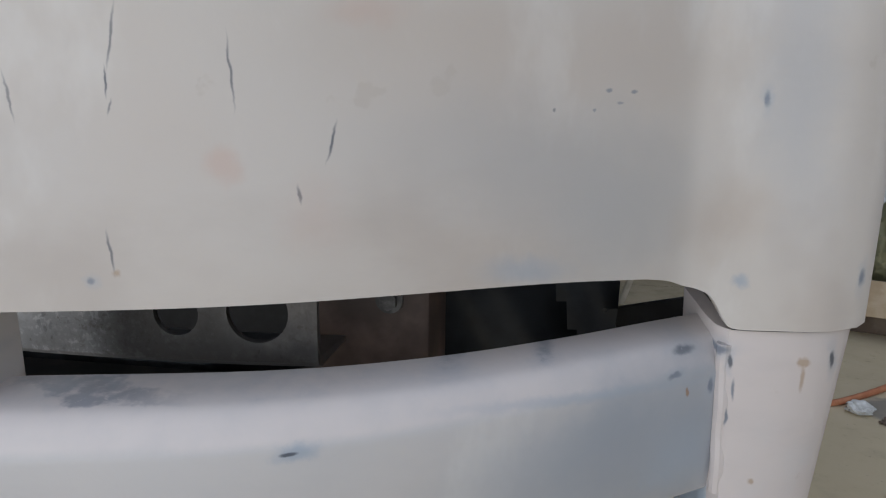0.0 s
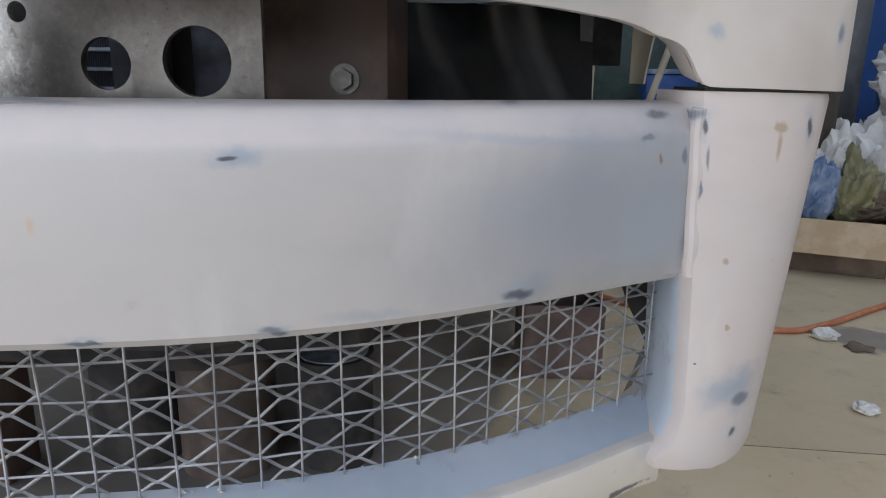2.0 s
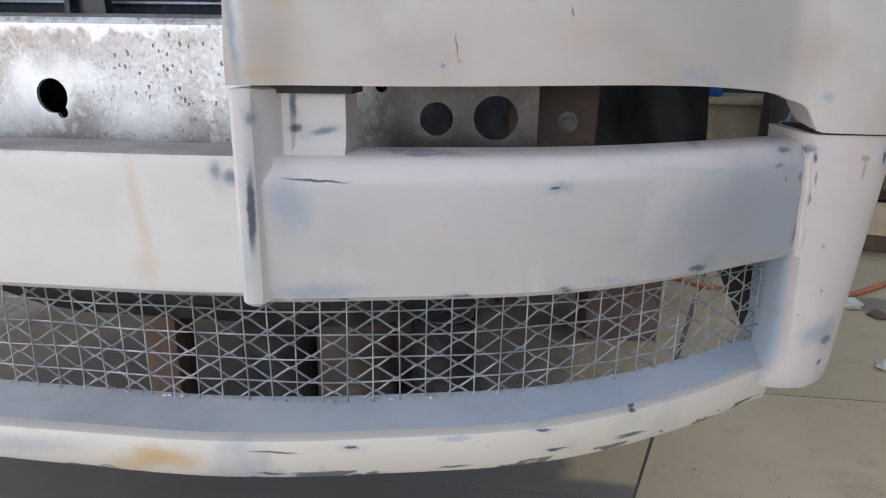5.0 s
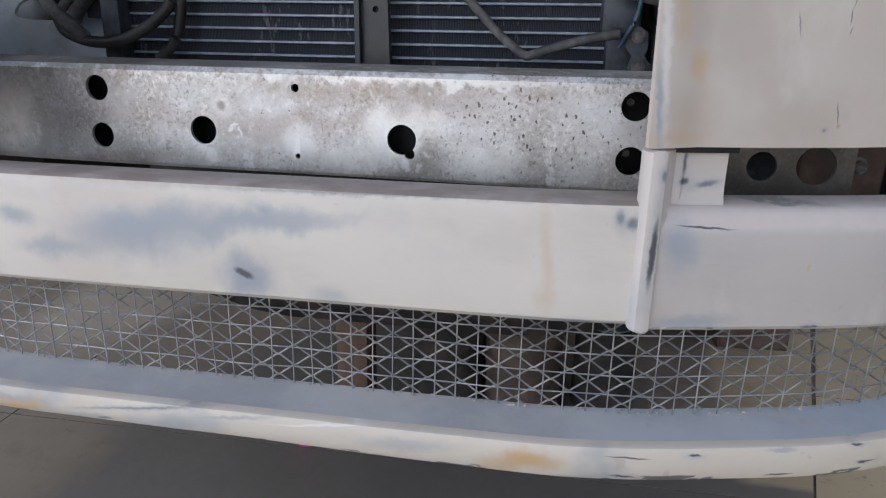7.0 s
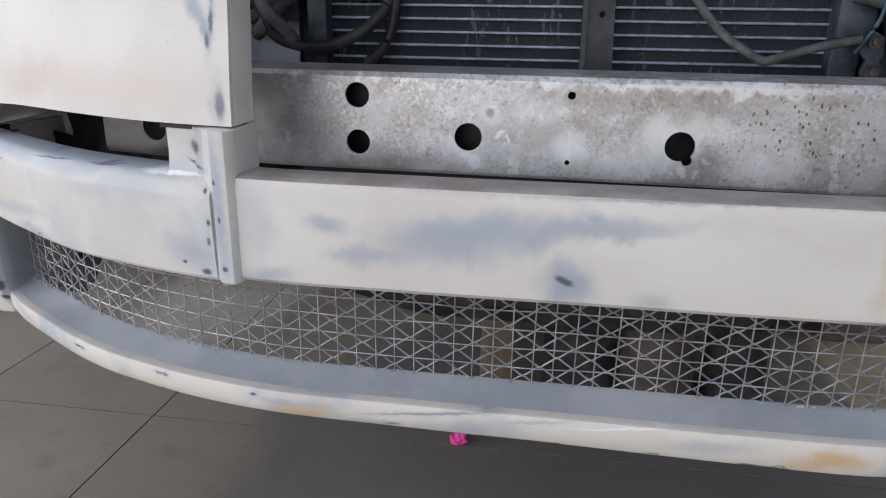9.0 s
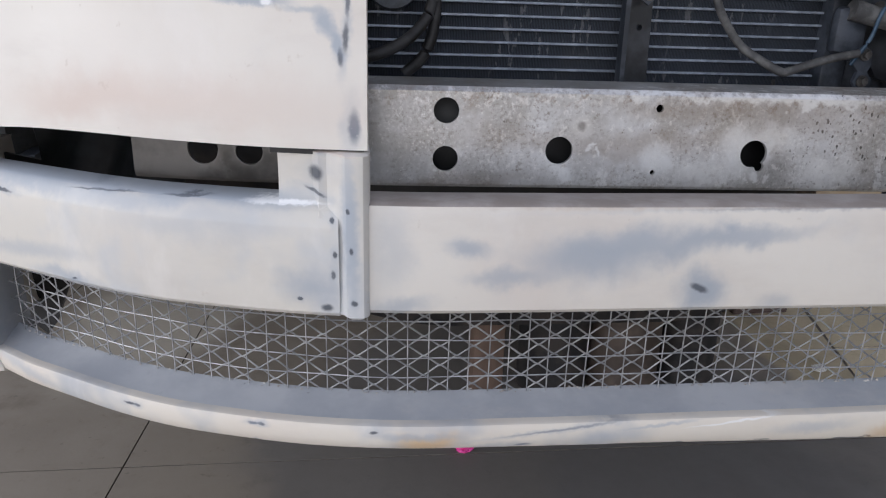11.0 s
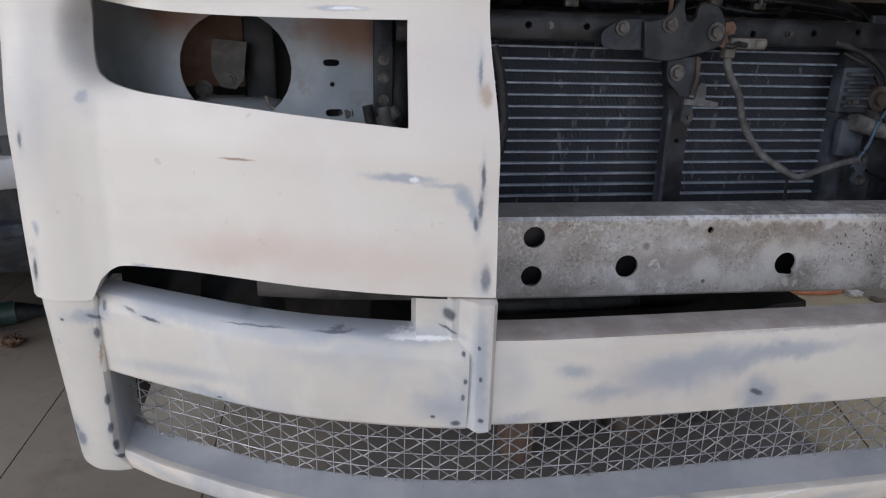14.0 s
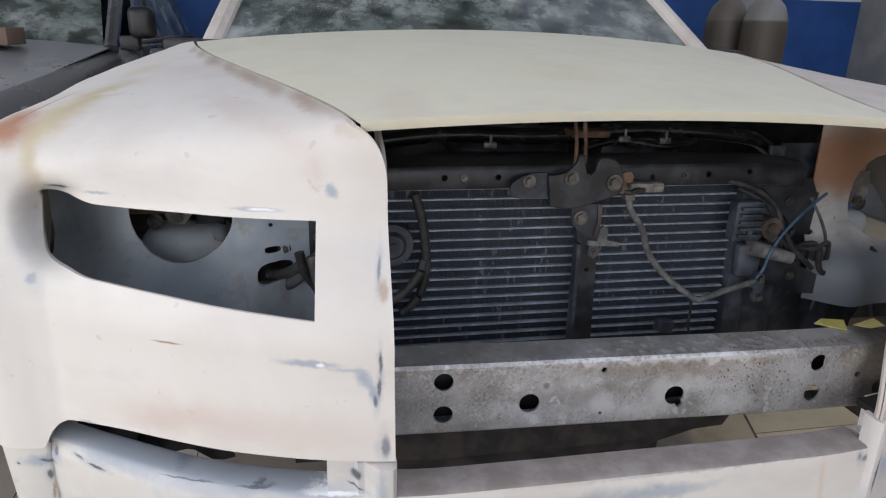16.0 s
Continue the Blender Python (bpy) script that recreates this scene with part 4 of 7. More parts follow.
M["pillar_r"] = primer("primer_pillar_r", spots=STAINS.get("pillar_r", ()), base=(0.66, 0.62, 0.58), tint=(0.60, 0.57, 0.56))
M["bar_c"] = primer("primer_bar_c", spots=STAINS.get("bar_c", ()))
M["panel_l"] = primer("primer_panel_l", spots=STAINS.get("panel_l", ()))
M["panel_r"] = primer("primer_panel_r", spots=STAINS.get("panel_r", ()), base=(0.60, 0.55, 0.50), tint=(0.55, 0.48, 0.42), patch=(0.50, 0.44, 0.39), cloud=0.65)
M["lip"] = primer("primer_lip", spots=STAINS.get("lip", ()), base=(0.70, 0.65, 0.575), tint=(0.66, 0.575, 0.50), patch=(0.40, 0.43, 0.47), cloud=0.75, worn_edge=0.3832)
M["hood"] = primer("primer_hood", spots=STAINS.get("hood", ()), base=(0.72, 0.69, 0.55), tint=(0.69, 0.655, 0.515))


def shelf_paint():
    # blue-grey primer, with some of the sky's blue put into its colour
    m = Mat("primer_with_sky_tint", 0.5)
    x = m.t.nodes.new("ShaderNodeSeparateXYZ")
    m.link(m.warp(0.3, 3), x.inputs[0])
    n = m.noise(8, 5, 0.6)
    c = m.mix(m.ramp(n, 0.4, 0.65), (0.42, 0.44, 0.475), (0.53, 0.545, 0.57))
    # lighter and bluer to the right, where brighter light is painted in
    c = m.mix(m.ramp(x.outputs[0], 0.15, 0.65), c, m.mix(m.ramp(n, 0.4, 0.65), (0.45, 0.52, 0.60), (0.54, 0.60, 0.67)))
    c = m.mix(m.times(m.ramp(m.noise(13, 6, 0.7, stretch=(0.5, 1, 1)), 0.52, 0.72), 0.5), c, (0.60, 0.585, 0.57))
    c = m.mix(m.times(m.ramp(m.noise(24, 5, 0.7), 0.58, 0.70), 0.35), c, (0.36, 0.38, 0.42))
    c = m.mix(m.times(m.ramp(m.noise(60, 4, 0.6), 0.70, 0.74), 0.6), c, (0.15, 0.15, 0.16))
    m.colour(c)
    m.rough(n, 0.38, 0.58)
    m.bump(m.noise(90, 3), 0.1, 0.001)
    return m.m


M["shelf"] = shelf_paint()


# bar tops: own paint tones, with the tops' light and shade put in
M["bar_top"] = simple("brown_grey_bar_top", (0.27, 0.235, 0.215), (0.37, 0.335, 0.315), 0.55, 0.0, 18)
M["bar_top_blue"] = primer("primer_bar_top", spots=STAINS.get("bar_l", ()), base=(0.47, 0.49, 0.53), tint=(0.40, 0.42, 0.46))


def centre_bar():
    prof = [(-0.128, 0.548), (-0.148, 0.547), (-0.1555, 0.553), (-0.157, 0.562), (-0.157, 0.655), (-0.155, 0.665), (-0.150, 0.668), (-0.098, 0.6665), (-0.094, 0.660), (-0.094, 0.640), (-0.112, 0.60)]
    us = np.linspace(-0.377, 0.394, 25)
    rows = [[(half(1 if u > 0 else -1, abs(u)), y + PLAN(abs(u)) + 0.157, z) for y, z in prof] for u in us]
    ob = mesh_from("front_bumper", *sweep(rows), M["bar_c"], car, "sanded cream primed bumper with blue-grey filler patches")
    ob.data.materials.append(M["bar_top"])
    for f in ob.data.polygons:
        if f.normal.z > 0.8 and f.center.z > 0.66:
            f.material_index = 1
    return ob


bumper = centre_bar()


def side_bar(sgn):
    prof = [(0.024, 0.546), (0.004, 0.544), (-0.001, 0.549), (-0.003, 0.57), (-0.0045, 0.61), (-0.0045, 0.640), (-0.0035, 0.6440), (0.004, 0.6565), (0.0085, 0.6615), (0.0145, 0.6638), (0.050, 0.6660), (0.057, 0.6635), (0.060, 0.652), (0.040, 0.60)]
    us = np.linspace(0.405, 0.882, 48)
    rows = [[(half(sgn, u), PLAN(u) + o, z) for o, z in prof] for u in us]
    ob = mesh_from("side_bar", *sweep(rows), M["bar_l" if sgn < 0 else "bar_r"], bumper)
    if sgn < 0:
        ob.data.materials.append(M["bar_top_blue"])
        for f in ob.data.polygons:
            if f.normal.z > 0.85 and f.center.z > 0.661:
                f.material_index = 1


def pillar(sgn):
    """The upright ridge beside the grille opening, with the block at the slot's end."""
    prof = [(0.374, 0.065), (0.373, 0.010), (0.375, -0.003), (0.380, -0.009), (0.389, -0.0105), (0.397, -0.0085), (0.402, -0.001), (0.408, 0.0015), (0.416, 0.0005), (0.424, -0.001), (0.430, 0.006), (0.430, 0.065)]
    zs = [0.545, 0.548, 0.555, 0.60, 0.645, 0.652, 0.658, 0.664, 0.68, 0.7150, 0.7165]
    deep = 0.065 if sgn < 0 else 0.024
    prof[0], prof[-1] = (0.374, deep), (0.430, deep)
    rows = []
    for z in zs:
        e = 0.003 if z in (zs[0], zs[-1]) else 0.0
        rows.append([(half(sgn, u + (e if u < 0.39 else -e)) + (0.012 * (1 - smooth(u, 0.38, 0.425)) if sgn > 0 else 0.0), PLAN(u) + o + e + ((0.019 if sgn > 0 else 0.010) * smooth(u, 0.404, 0.416) * smooth(z, 0.648, 0.666) if o < 0.02 else 0.0), z) for u, o in prof])
    mesh_from("pillar", *sweep(rows), M["bar_l" if sgn < 0 else "pillar_r"], bumper)
    us = np.linspace(0.412 if sgn < 0 else 0.424, 0.465, 24)
    prof = [(0.030, 0.650), (-0.002, 0.657), (0.005, 0.6635), (0.0090, 0.671), (0.0110, 0.684), (0.011, 0.713), (0.014, 0.7165), (0.060, 0.7165), (0.060, 0.650)]
    mesh_from("slot_block", *sweep([[(half(sgn, u), PLAN(u) + o + ((0.011 if sgn > 0 else 0.006) if o < 0.02 else 0.0), z) for o, z in prof] for u in us]), M["bar_l" if sgn < 0 else "pillar_r"], bumper)
    # black strip added to darken the open joint above the pillar
    us = np.linspace(0.379 if sgn < 0 else 0.396, 0.472, 12)
    prof = [(0.015, 0.712), (0.015, 0.7225), (0.05, 0.7225), (0.05, 0.712)]
    mesh_from("joint_seal", *sweep([[(half(sgn, u), PLAN(u) + o, z) for o, z in prof] for u in us]), M["black"], bumper)


def column(sgn):
    """The bumper's corner."""
    prof = [(0.870, 0.150), (0.871, 0.075), (0.873, 0.055), (0.879, 0.046), (0.889, 0.0445), (0.910, 0.047), (0.930, 0.053), (0.946, 0.064), (0.956, 0.082), (0.961, 0.105), (0.965, 0.15), (0.968, 0.22), (0.970, 0.34),
            (0.950, 0.34), (0.945, 0.15)]
    zs = [0.383, 0.385, 0.392, 0.405, 0.43, 0.48, 0.548, 0.60, 0.640, 0.652, 0.6555]
    rows = []
    for z in zs:
        e = {0.383: 0.0045, 0.385: 0.0018, 0.392: 0.0, 0.6555: 0.001}.get(z, 0.0)
        t = (0.657 - z) / 0.27
        ring = []
        for k, (u, y) in enumerate(prof):
            w = smooth(u, 0.875, 0.955)
            zz = z if sgn < 0 else 0.6730 - (0.6555 - z) * 1.0165
            out = (0.012 * t if sgn > 0 else 0.0) - 0.020 * smooth(z, 0.412, 0.394) * (1 - smooth(u, 0.874, 0.90))
            ring.append((half(sgn, u + out - w * ((0.026 if sgn > 0 else 0.014) * t + e)), y + 0.0085 + e * (1 - 0.5 * w) + 0.012 * t * w, zz - 0.0005 * smooth(u, 0.9, 0.96)))
        rows.append(ring)
    ob = mesh_from("corner", *sweep(rows), M["bar_l" if sgn < 0 else "corner_r"], bumper)
    ob.data.materials.append(M["shelf"])
    n = len(prof)
    for k, f in enumerate(ob.data.polygons):
        if k < (len(rows) - 1) * n and k % n < 2 and 3 <= k // n < 6:
            f.material_index = 1
    # black strip added inside the joint so that the gap looks dark
    gap_strip = [(0.882, 0.15), (0.882, 0.060), (0.892, 0.0525), (0.912, 0.0545), (0.930, 0.0600), (0.942, 0.070), (0.950, 0.086), (0.955, 0.11), (0.958, 0.2), (0.94, 0.2), (0.935, 0.12)]
    mesh_from("joint_seal", *sweep([[(half(sgn, u), y + 0.006, z) for u, y in gap_strip] for z in ((0.648, 0.6578) if sgn < 0 else (0.665, 0.6752))]), M["black"], bumper)
    # rounded bead where the bar ends against the corner
    bead = []
    for z in np.linspace(0.548, 0.6625, 14):
        t = (0.657 - z) / 0.27
        bead.append((half(sgn, 0.8785 + (0.012 * t if sgn > 0 else 0.0)), 0.0590 + 0.0012 * math.sin(z * 140), z))
    mesh_from("end_bead", *tube(bead, 0.0052, 10), M["bar_l" if sgn < 0 else "corner_r"], bumper)


def lip():
    prof = [(0.066, 0.421), (0.064, 0.4245), (0.055, 0.4230), (0.016, 0.4148), (0.0065, 0.4160), (0.002, 0.4148), (0.0, 0.4095), (0.0005, 0.396), (0.002, 0.381), (0.006, 0.3755), (0.016, 0.374), (0.05, 0.380), (0.066, 0.398)]
    us = np.linspace(-0.868, 0.880, 97)
    rows = []
    for u in us:
        a, d = abs(u), 0.0
        d = 0.006 * smooth(a, 0.8, 0.868)
        trim = 0.009 * smooth(-u, -0.45, 0.35)
        rows.append([(half(1 if u > 0 else -1, a), PLAN(a) - 0.003 + o + d, z + trim * smooth(z, 0.402, 0.376)) for o, z in prof])
    ob = mesh_from("lower_lip", *sweep(rows), M["lip"], bumper, "blue-grey shelf and cream front edge of the bumper")
    ob.data.materials.append(M["shelf"])
    n = len(prof)
    for k, f in enumerate(ob.data.polygons):
        if k < (len(rows) - 1) * n and k % n < 3:
            f.material_index = 1


for s in (-1, 1):
    side_bar(s)
    pillar(s)
    column(s)
lip()


M["dab"] = simple("pale_weld_dab", (0.35, 0.32, 0.29), (0.62, 0.59, 0.55), 0.6, 0.0, 60)


def grille_mesh():
    """A welded square wire mesh with an expanded diamond mesh behind it."""
    z0, z1, pitch = 0.414, 0.558, 0.0236
    rng = random.Random(5)

    def at(u, z, back=0.0):
        return (half(1 if u > 0 else -1, abs(u)) if abs(u) > 0.6 else X0 + u, PLAN(min(abs(u), 0.93)) + 0.058 + back + 0.0012 * math.sin(u * 41 + z * 30) + 0.0008 * math.sin(u * 17), z)
    verts, faces = [], []
    n = int(0.866 / pitch)
    for k in range(-n, n + 2):
        u, lean = k * pitch + rng.uniform(-0.0007, 0.0007), rng.uniform(-0.0012, 0.0012)
        tube([at(u + lean * (z - z0) / 0.14, z, -0.0010) for z in np.linspace(z0, z1, 6)], 0.00080, 5, verts, faces)
    z = z0 + 0.006
    while z < z1:
        tube([at(u, z + 0.0006 * math.sin(u * 25 + z * 99)) for u in np.linspace(-0.866, 0.882, 90)], 0.00088, 5, verts, faces)
        z += 0.0238
    mesh_from("square_wire_mesh", verts, faces, M["wire"], bumper, "galvanised square wire mesh", 60, "stuff")
    verts, faces = [], []
    w, h = 0.0390, 0.0252
    m = int(0.866 / w) + 1
    for row in range(-1, 13):
        for k in range(-m, m + 1):
            uc, zc = k * w + (w / 2 if row % 2 else 0.0), z0 + 0.004 + row * h / 2
            # one strand on each side of a knot, which is a short level piece
            for d in (-1, 1):
                pts = [(uc + d * 0.0012, zc + 0.0003), (uc + d * 0.0034, zc + 0.0016), (uc + d * (w / 2 - 0.0034), zc + h / 2 - 0.0016), (uc + d * (w / 2 - 0.0012), zc + h / 2 - 0.0003)]
                if all(-0.868 < p[0] < 0.884 and z0 - 0.002 < p[1] < z1 for p in pts):
                    tube([at(p[0], p[1], 0.006) for p in pts], 0.00112, 4, verts, faces)
            if abs(uc) < 0.864 and z0 < zc < z1:
                tube([at(uc - 0.0018, zc, 0.0055), at(uc + 0.0018, zc, 0.0055)], 0.0014, 4, verts, faces)
    dabs, quads = [], []
    for k in range(150):
        u = rng.uniform(-0.86, 0.86)
        r, x, y, z = rng.uniform(0.0007, 0.0022), *at(u, 0.4245, rng.uniform(-0.004, 0.004))
        b = len(dabs)
        dabs += [(x + r * rng.uniform(0.7, 1.8), y, z), (x, y + r, z), (x - r * rng.uniform(0.7, 1.8), y, z), (x, y - r, z), (x, y, z + r * rng.uniform(0.5, 1.2)), (x, y, z - 0.001)]
        quads += [(b, b + 1, b + 4), (b + 1, b + 2, b + 4), (b + 2, b + 3, b + 4), (b + 3, b, b + 4), (b + 1, b, b + 5), (b + 2, b + 1, b + 5), (b + 3, b + 2, b + 5), (b, b + 3, b + 5)]
    mesh_from("weld_spatter", dabs, quads, M["dab"], bumper, "pale weld and primer dabs", 60, "stuff")
    mesh_from("diamond_wire_mesh", verts, faces, M["wire_dull"], bumper, "galvanised expanded diamond mesh", 60, "stuff")


grille_mesh()

# headlight panels with the fenders
HL = [tuple(p) for p in spline([(0.468, 1.0220), (0.52, 1.0213), (0.60, 1.0213), (0.68, 1.0222), (0.74, 1.0245), (0.785, 1.0285), (0.818, 1.0335), (0.842, 1.0372), (0.8465, 1.0362), (0.8495, 1.030), (0.8525, 1.012), (0.8535, 0.992), (0.850, 0.968), (0.839, 0.947), (0.81, 0.9348),
                                    (0.735, 0.9272), (0.66, 0.9212), (0.58, 0.915), (0.474, 0.907)], 5)]
ZB = curve_of([0.37, 0.47, 0.79, 0.815, 0.835, 0.852, 0.864, 0.871, 0.876, 0.882, 0.888, 0.90, 0.95, 1.0], [0.7185, 0.7185, 0.7155, 0.713, 0.708, 0.697, 0.682, 0.667, 0.6598, 0.6583, 0.6580, 0.6578, 0.6565, 0.6565])
CORNER = curve_of([0.80, 0.84, 0.87, 0.90, 0.93, 0.950], [0.018, 0.038, 0.046, 0.050, 0.058, 0.072])


def face_y(u, z):
    """How far back the panel's face lies."""
    lean = 0.010 + 0.012 * smooth(z, 0.72, 0.86) + 0.082 * smooth(z, 0.865, 1.045) + 0.018 * smooth(z, 1.04, 1.16)
    w = 1 - 0.60 * smooth(u, 0.62, 0.90)
    y = PLAN(u) if u < 0.82 else PLAN(u) * (1 - smooth(u, 0.82, 0.856)) + CORNER(u) * smooth(u, 0.82, 0.856)
    # the scoop round the lamp's outer end
    d = math.hypot((u - 0.80) / 0.078, (z - 0.998) / 0.075)
    y += 0.045 * (1 - smooth(d, 0.60, 1.12)) * smooth(u, 0.76, 0.83) * (1 - smooth(z, 1.022, 1.070))
    return y + lean * w


def hood_edge(q):
    """Distance from the middle, depth and height of the hood's edge, front to back."""
    return 0.378 + 0.40 * smooth(q, -0.25, 1.15), -0.035 + 1.02 * q, 1.147 + 0.070 * q


def panel_x(sgn, u, z=0.7):
    """The panel's inner edge on the right lies further out than the pillar below it."""
    return half(sgn, u) + ((0.011 + 0.075 * smooth(z, 0.86, 1.05)) * (1 - smooth(u, 0.376, 0.47)) if sgn > 0 else 0.0)


def low_edge(sgn, u):
    """Height of the panel's lower edge; the right one ends a little higher."""
    return ZB(u) + (0.0175 * smooth(u, 0.835, 0.876) if sgn > 0 else 0.0)


def fender(sgn):
    us = np.concatenate([np.linspace(0.375, 0.46, 10), np.linspace(0.47, 0.79, 36), np.linspace(0.797, 0.95, 34)])
    side = ((0.008, 0.012), (0.014, 0.028), (0.018, 0.05), (0.021, 0.09), (0.026, 0.16), (0.042, 0.26), (0.066, 0.40), (0.085, 0.55), (0.090, 0.75), (0.080, 1.0), (0.065, 1.3))
    rows = []
    for q in np.linspace(0, 1, 44):
        row = []
        for u in us:
            z = low_edge(sgn, u) + (1.075 - low_edge(sgn, u)) * q
            row.append((panel_x(sgn, u, z), face_y(u, z) - (0.013 * (1 - smooth(u, 0.376, 0.43)) if sgn > 0 else 0.0), z))
        ye, ze = row[-1][1], row[-1][2]
        for du, dy in side:
            row.append((half(sgn, 0.95 + du), ye + dy, ze - 0.02 * q * smooth(dy, 0.1, 0.4)))
        rows.append(row)
    base, n = rows[-1], len(rows[-1])
    ends = []
    for k in range(n):
        if k < len(us):
            s = 0.42 * ((us[k] - 0.375) / 0.575) ** 1.4
        else:
            s = 0.42 + 0.58 * ((side[k - len(us)][1]) / 1.3) ** 0.8
        e = hood_edge(s)
        ends.append((X0 + sgn * (e[0] + 0.005), e[1], e[2]))
    for q in np.linspace(0.06, 1, 16):
        row = []
        for k in range(n):
            b, e = np.array(base[k]), np.array(ends[k])
            rise = e[2] - b[2]
            c = b + (e - b) * (0.10, 0.10, 0.0) + np.array([0, 0, rise * 0.78])
            row.append(tuple((1 - q) ** 2 * b + 2 * q * (1 - q) * c + q * q * e))
        rows.append(row)
    lip_in = [(p[0], p[1], p[2] - 0.012) for p in rows[-1]]
    rows.append(lip_in)
    verts, faces = shell(np.array(rows), 0.004 * sgn)
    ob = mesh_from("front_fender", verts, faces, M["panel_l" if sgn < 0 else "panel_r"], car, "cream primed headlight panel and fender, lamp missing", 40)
    arch = [(0.86 + 0.40 * math.cos(w), 0.50 + 0.44 * math.sin(w)) for w in np.linspace(0, 2 * math.pi, 40)[:-1]]
    x0, x1 = sorted((half(sgn, 0.90), half(sgn, 1.2)))
    av = [(x0, y, z) for y, z in arch] + [(x1, y, z) for y, z in arch]
    m = len(arch)
    af = [tuple(range(m)), tuple(range(2 * m - 1, m - 1, -1))] + [(k, m + k, m + (k + 1) % m, (k + 1) % m) for k in range(m)]
    cut(ob, prism([(half(sgn, u), z) for u, z in HL], -0.3, 0.4), (av, af))
    mat = M["panel_l" if sgn < 0 else "panel_r"]
    # the return beside the grille opening
    ring, deep = [], 0.058 if sgn < 0 else 0.014
    for z in np.linspace(0.7185, 1.128, 26):
        y = face_y(0.376, min(z, 1.09)) + 0.3 * smooth(z, 1.09, 1.2)
        y -= 0.013 if sgn > 0 else 0.0
        ring.append([(panel_x(sgn, u, z), y + d, z) for u, d in ((0.3757, 0.002), (0.3745, 0.007), (0.378, deep), (0.382, deep), (0.3797, 0.0045))])
    mesh_from("grille_return", *sweep(ring), mat, ob)
    # the return along the slot's upper edge
    ring = []
    for u in np.linspace(0.472, 0.8755, 60):
        z = low_edge(sgn, u)
        y = face_y(u, z)
        t = 0.034 + 0.02 * smooth(u, 0.78, 0.87)
        ring.append([(half(sgn, u), y + 0.003, z + 0.0005), (half(sgn, u), y + 0.012, z + 0.001), (half(sgn, u), y + t, z + 0.006), (half(sgn, u), y + t, z + 0.010), (half(sgn, u), y + 0.0042, z + 0.004)])
    mesh_from("slot_return", *sweep(ring), mat, ob)
    # thin black bead added as the dark gap between the panel and the bumper's corner
    bead = [(half(sgn, u), face_y(u, low_edge(sgn, u)) + 0.0002, low_edge(sgn, u) - 0.0006) for u in np.linspace(0.880, 0.950, 18)]
    mesh_from("joint_bead", *tube(bead, 0.0011, 6), M["black"], ob)


for s in (-1, 1):
    fender(s)


def hood():
    rows = []
    for q in np.linspace(0, 1, 22):
        e, y, ze = hood_edge(q)
        row = []
        for k in np.linspace(-1, 1, 41):
            row.append((X0 + k * (e - 0.004), y - 0.012 * (1 - k * k) * (1 - q), ze + (0.016 + 0.030 * q) * (1 - k * k) + 0.003))
        rows.append(row)
    low = [(x, y + 0.006, z - 0.014) for x, y, z in rows[0]]
    mid = [(x, y + 0.0015, z - 0.006) for x, y, z in rows[0]]
    verts, faces = shell(np.array([low, mid] + rows), -0.004)
    mesh_from("hood", verts, faces, M["hood"], car, "pale yellowish primed hood", 40)


hood()


def plate(outline, y, thick):
    """A flat sheet with an outline in x and z."""
    return prism(outline, y, y + thick)


def bolt(x, y, z, r, parent, washer=True):
    bm = bmesh.new()
    if washer:
        cyl(bm, (x, y, z), (x, y - 0.0025, z), r * 1.5, seg=18)
    cyl(bm, (x, y, z), (x, y - 0.008, z), r, seg=6)
    return part("bolt", bm, M["bolt"], parent)


def crash_beam():
    plan = curve_of([0, 0.30, 0.40, 0.47, 0.55, 0.61, 0.67], [0.0, 0.0, 0.002, 0.006, 0.014, 0.024, 0.036])
    prof = [(0.0, 0.652), (-0.001, 0.658), (0.0, 0.712), (-0.001, 0.764), (0.003, 0.770), (0.060, 0.776), (0.062, 0.770), (0.0045, 0.764), (0.004, 0.658), (0.006, 0.655), (0.06, 0.650), (0.06, 0.646), (0.004, 0.648)]
    us = np.linspace(-0.665, 0.590, 65)
    rows = [[(X0 + u, plan(abs(u)) + o - 0.04 * u, z) for o, z in prof] for u in us]
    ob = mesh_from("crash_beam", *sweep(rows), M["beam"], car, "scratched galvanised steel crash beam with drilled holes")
    holes = [(-0.294, 0.7415, 0.0155), (-0.294, 0.6835, 0.0155), (-0.154, 0.6955, 0.017), (-0.033, 0.7490, 0.0048), (0.0945, 0.6950, 0.0172), (0.350, 0.7415, 0.0155), (0.349, 0.6835, 0.0155), (-0.033, 0.670, 0.003)]
    holes += [(0.104, 0.679, 0.006), (0.484, 0.684, 0.0155), (0.539, 0.686, 0.0205), (0.432, 0.713, 0.006), (-0.531, 0.687, 0.0165), (-0.588, 0.688, 0.019)]
    cut(ob, *[prism(disc(x, z, r), -0.03, 0.055 if abs(x) < 0.42 else 0.1) for x, z, r in holes])
    # black sheet added so that the drilled holes look dark
    bm = bmesh.new()
    box(bm, (-0.44, 0.050, 0.656), (0.42, 0.056, 0.768), 0.001)
    part("hole_backing", bm, M["black"], ob)
    for z in (0.7415, 0.6835):
        bolt(0.350, 0.049, z, 0.0045, ob, False)


crash_beam()


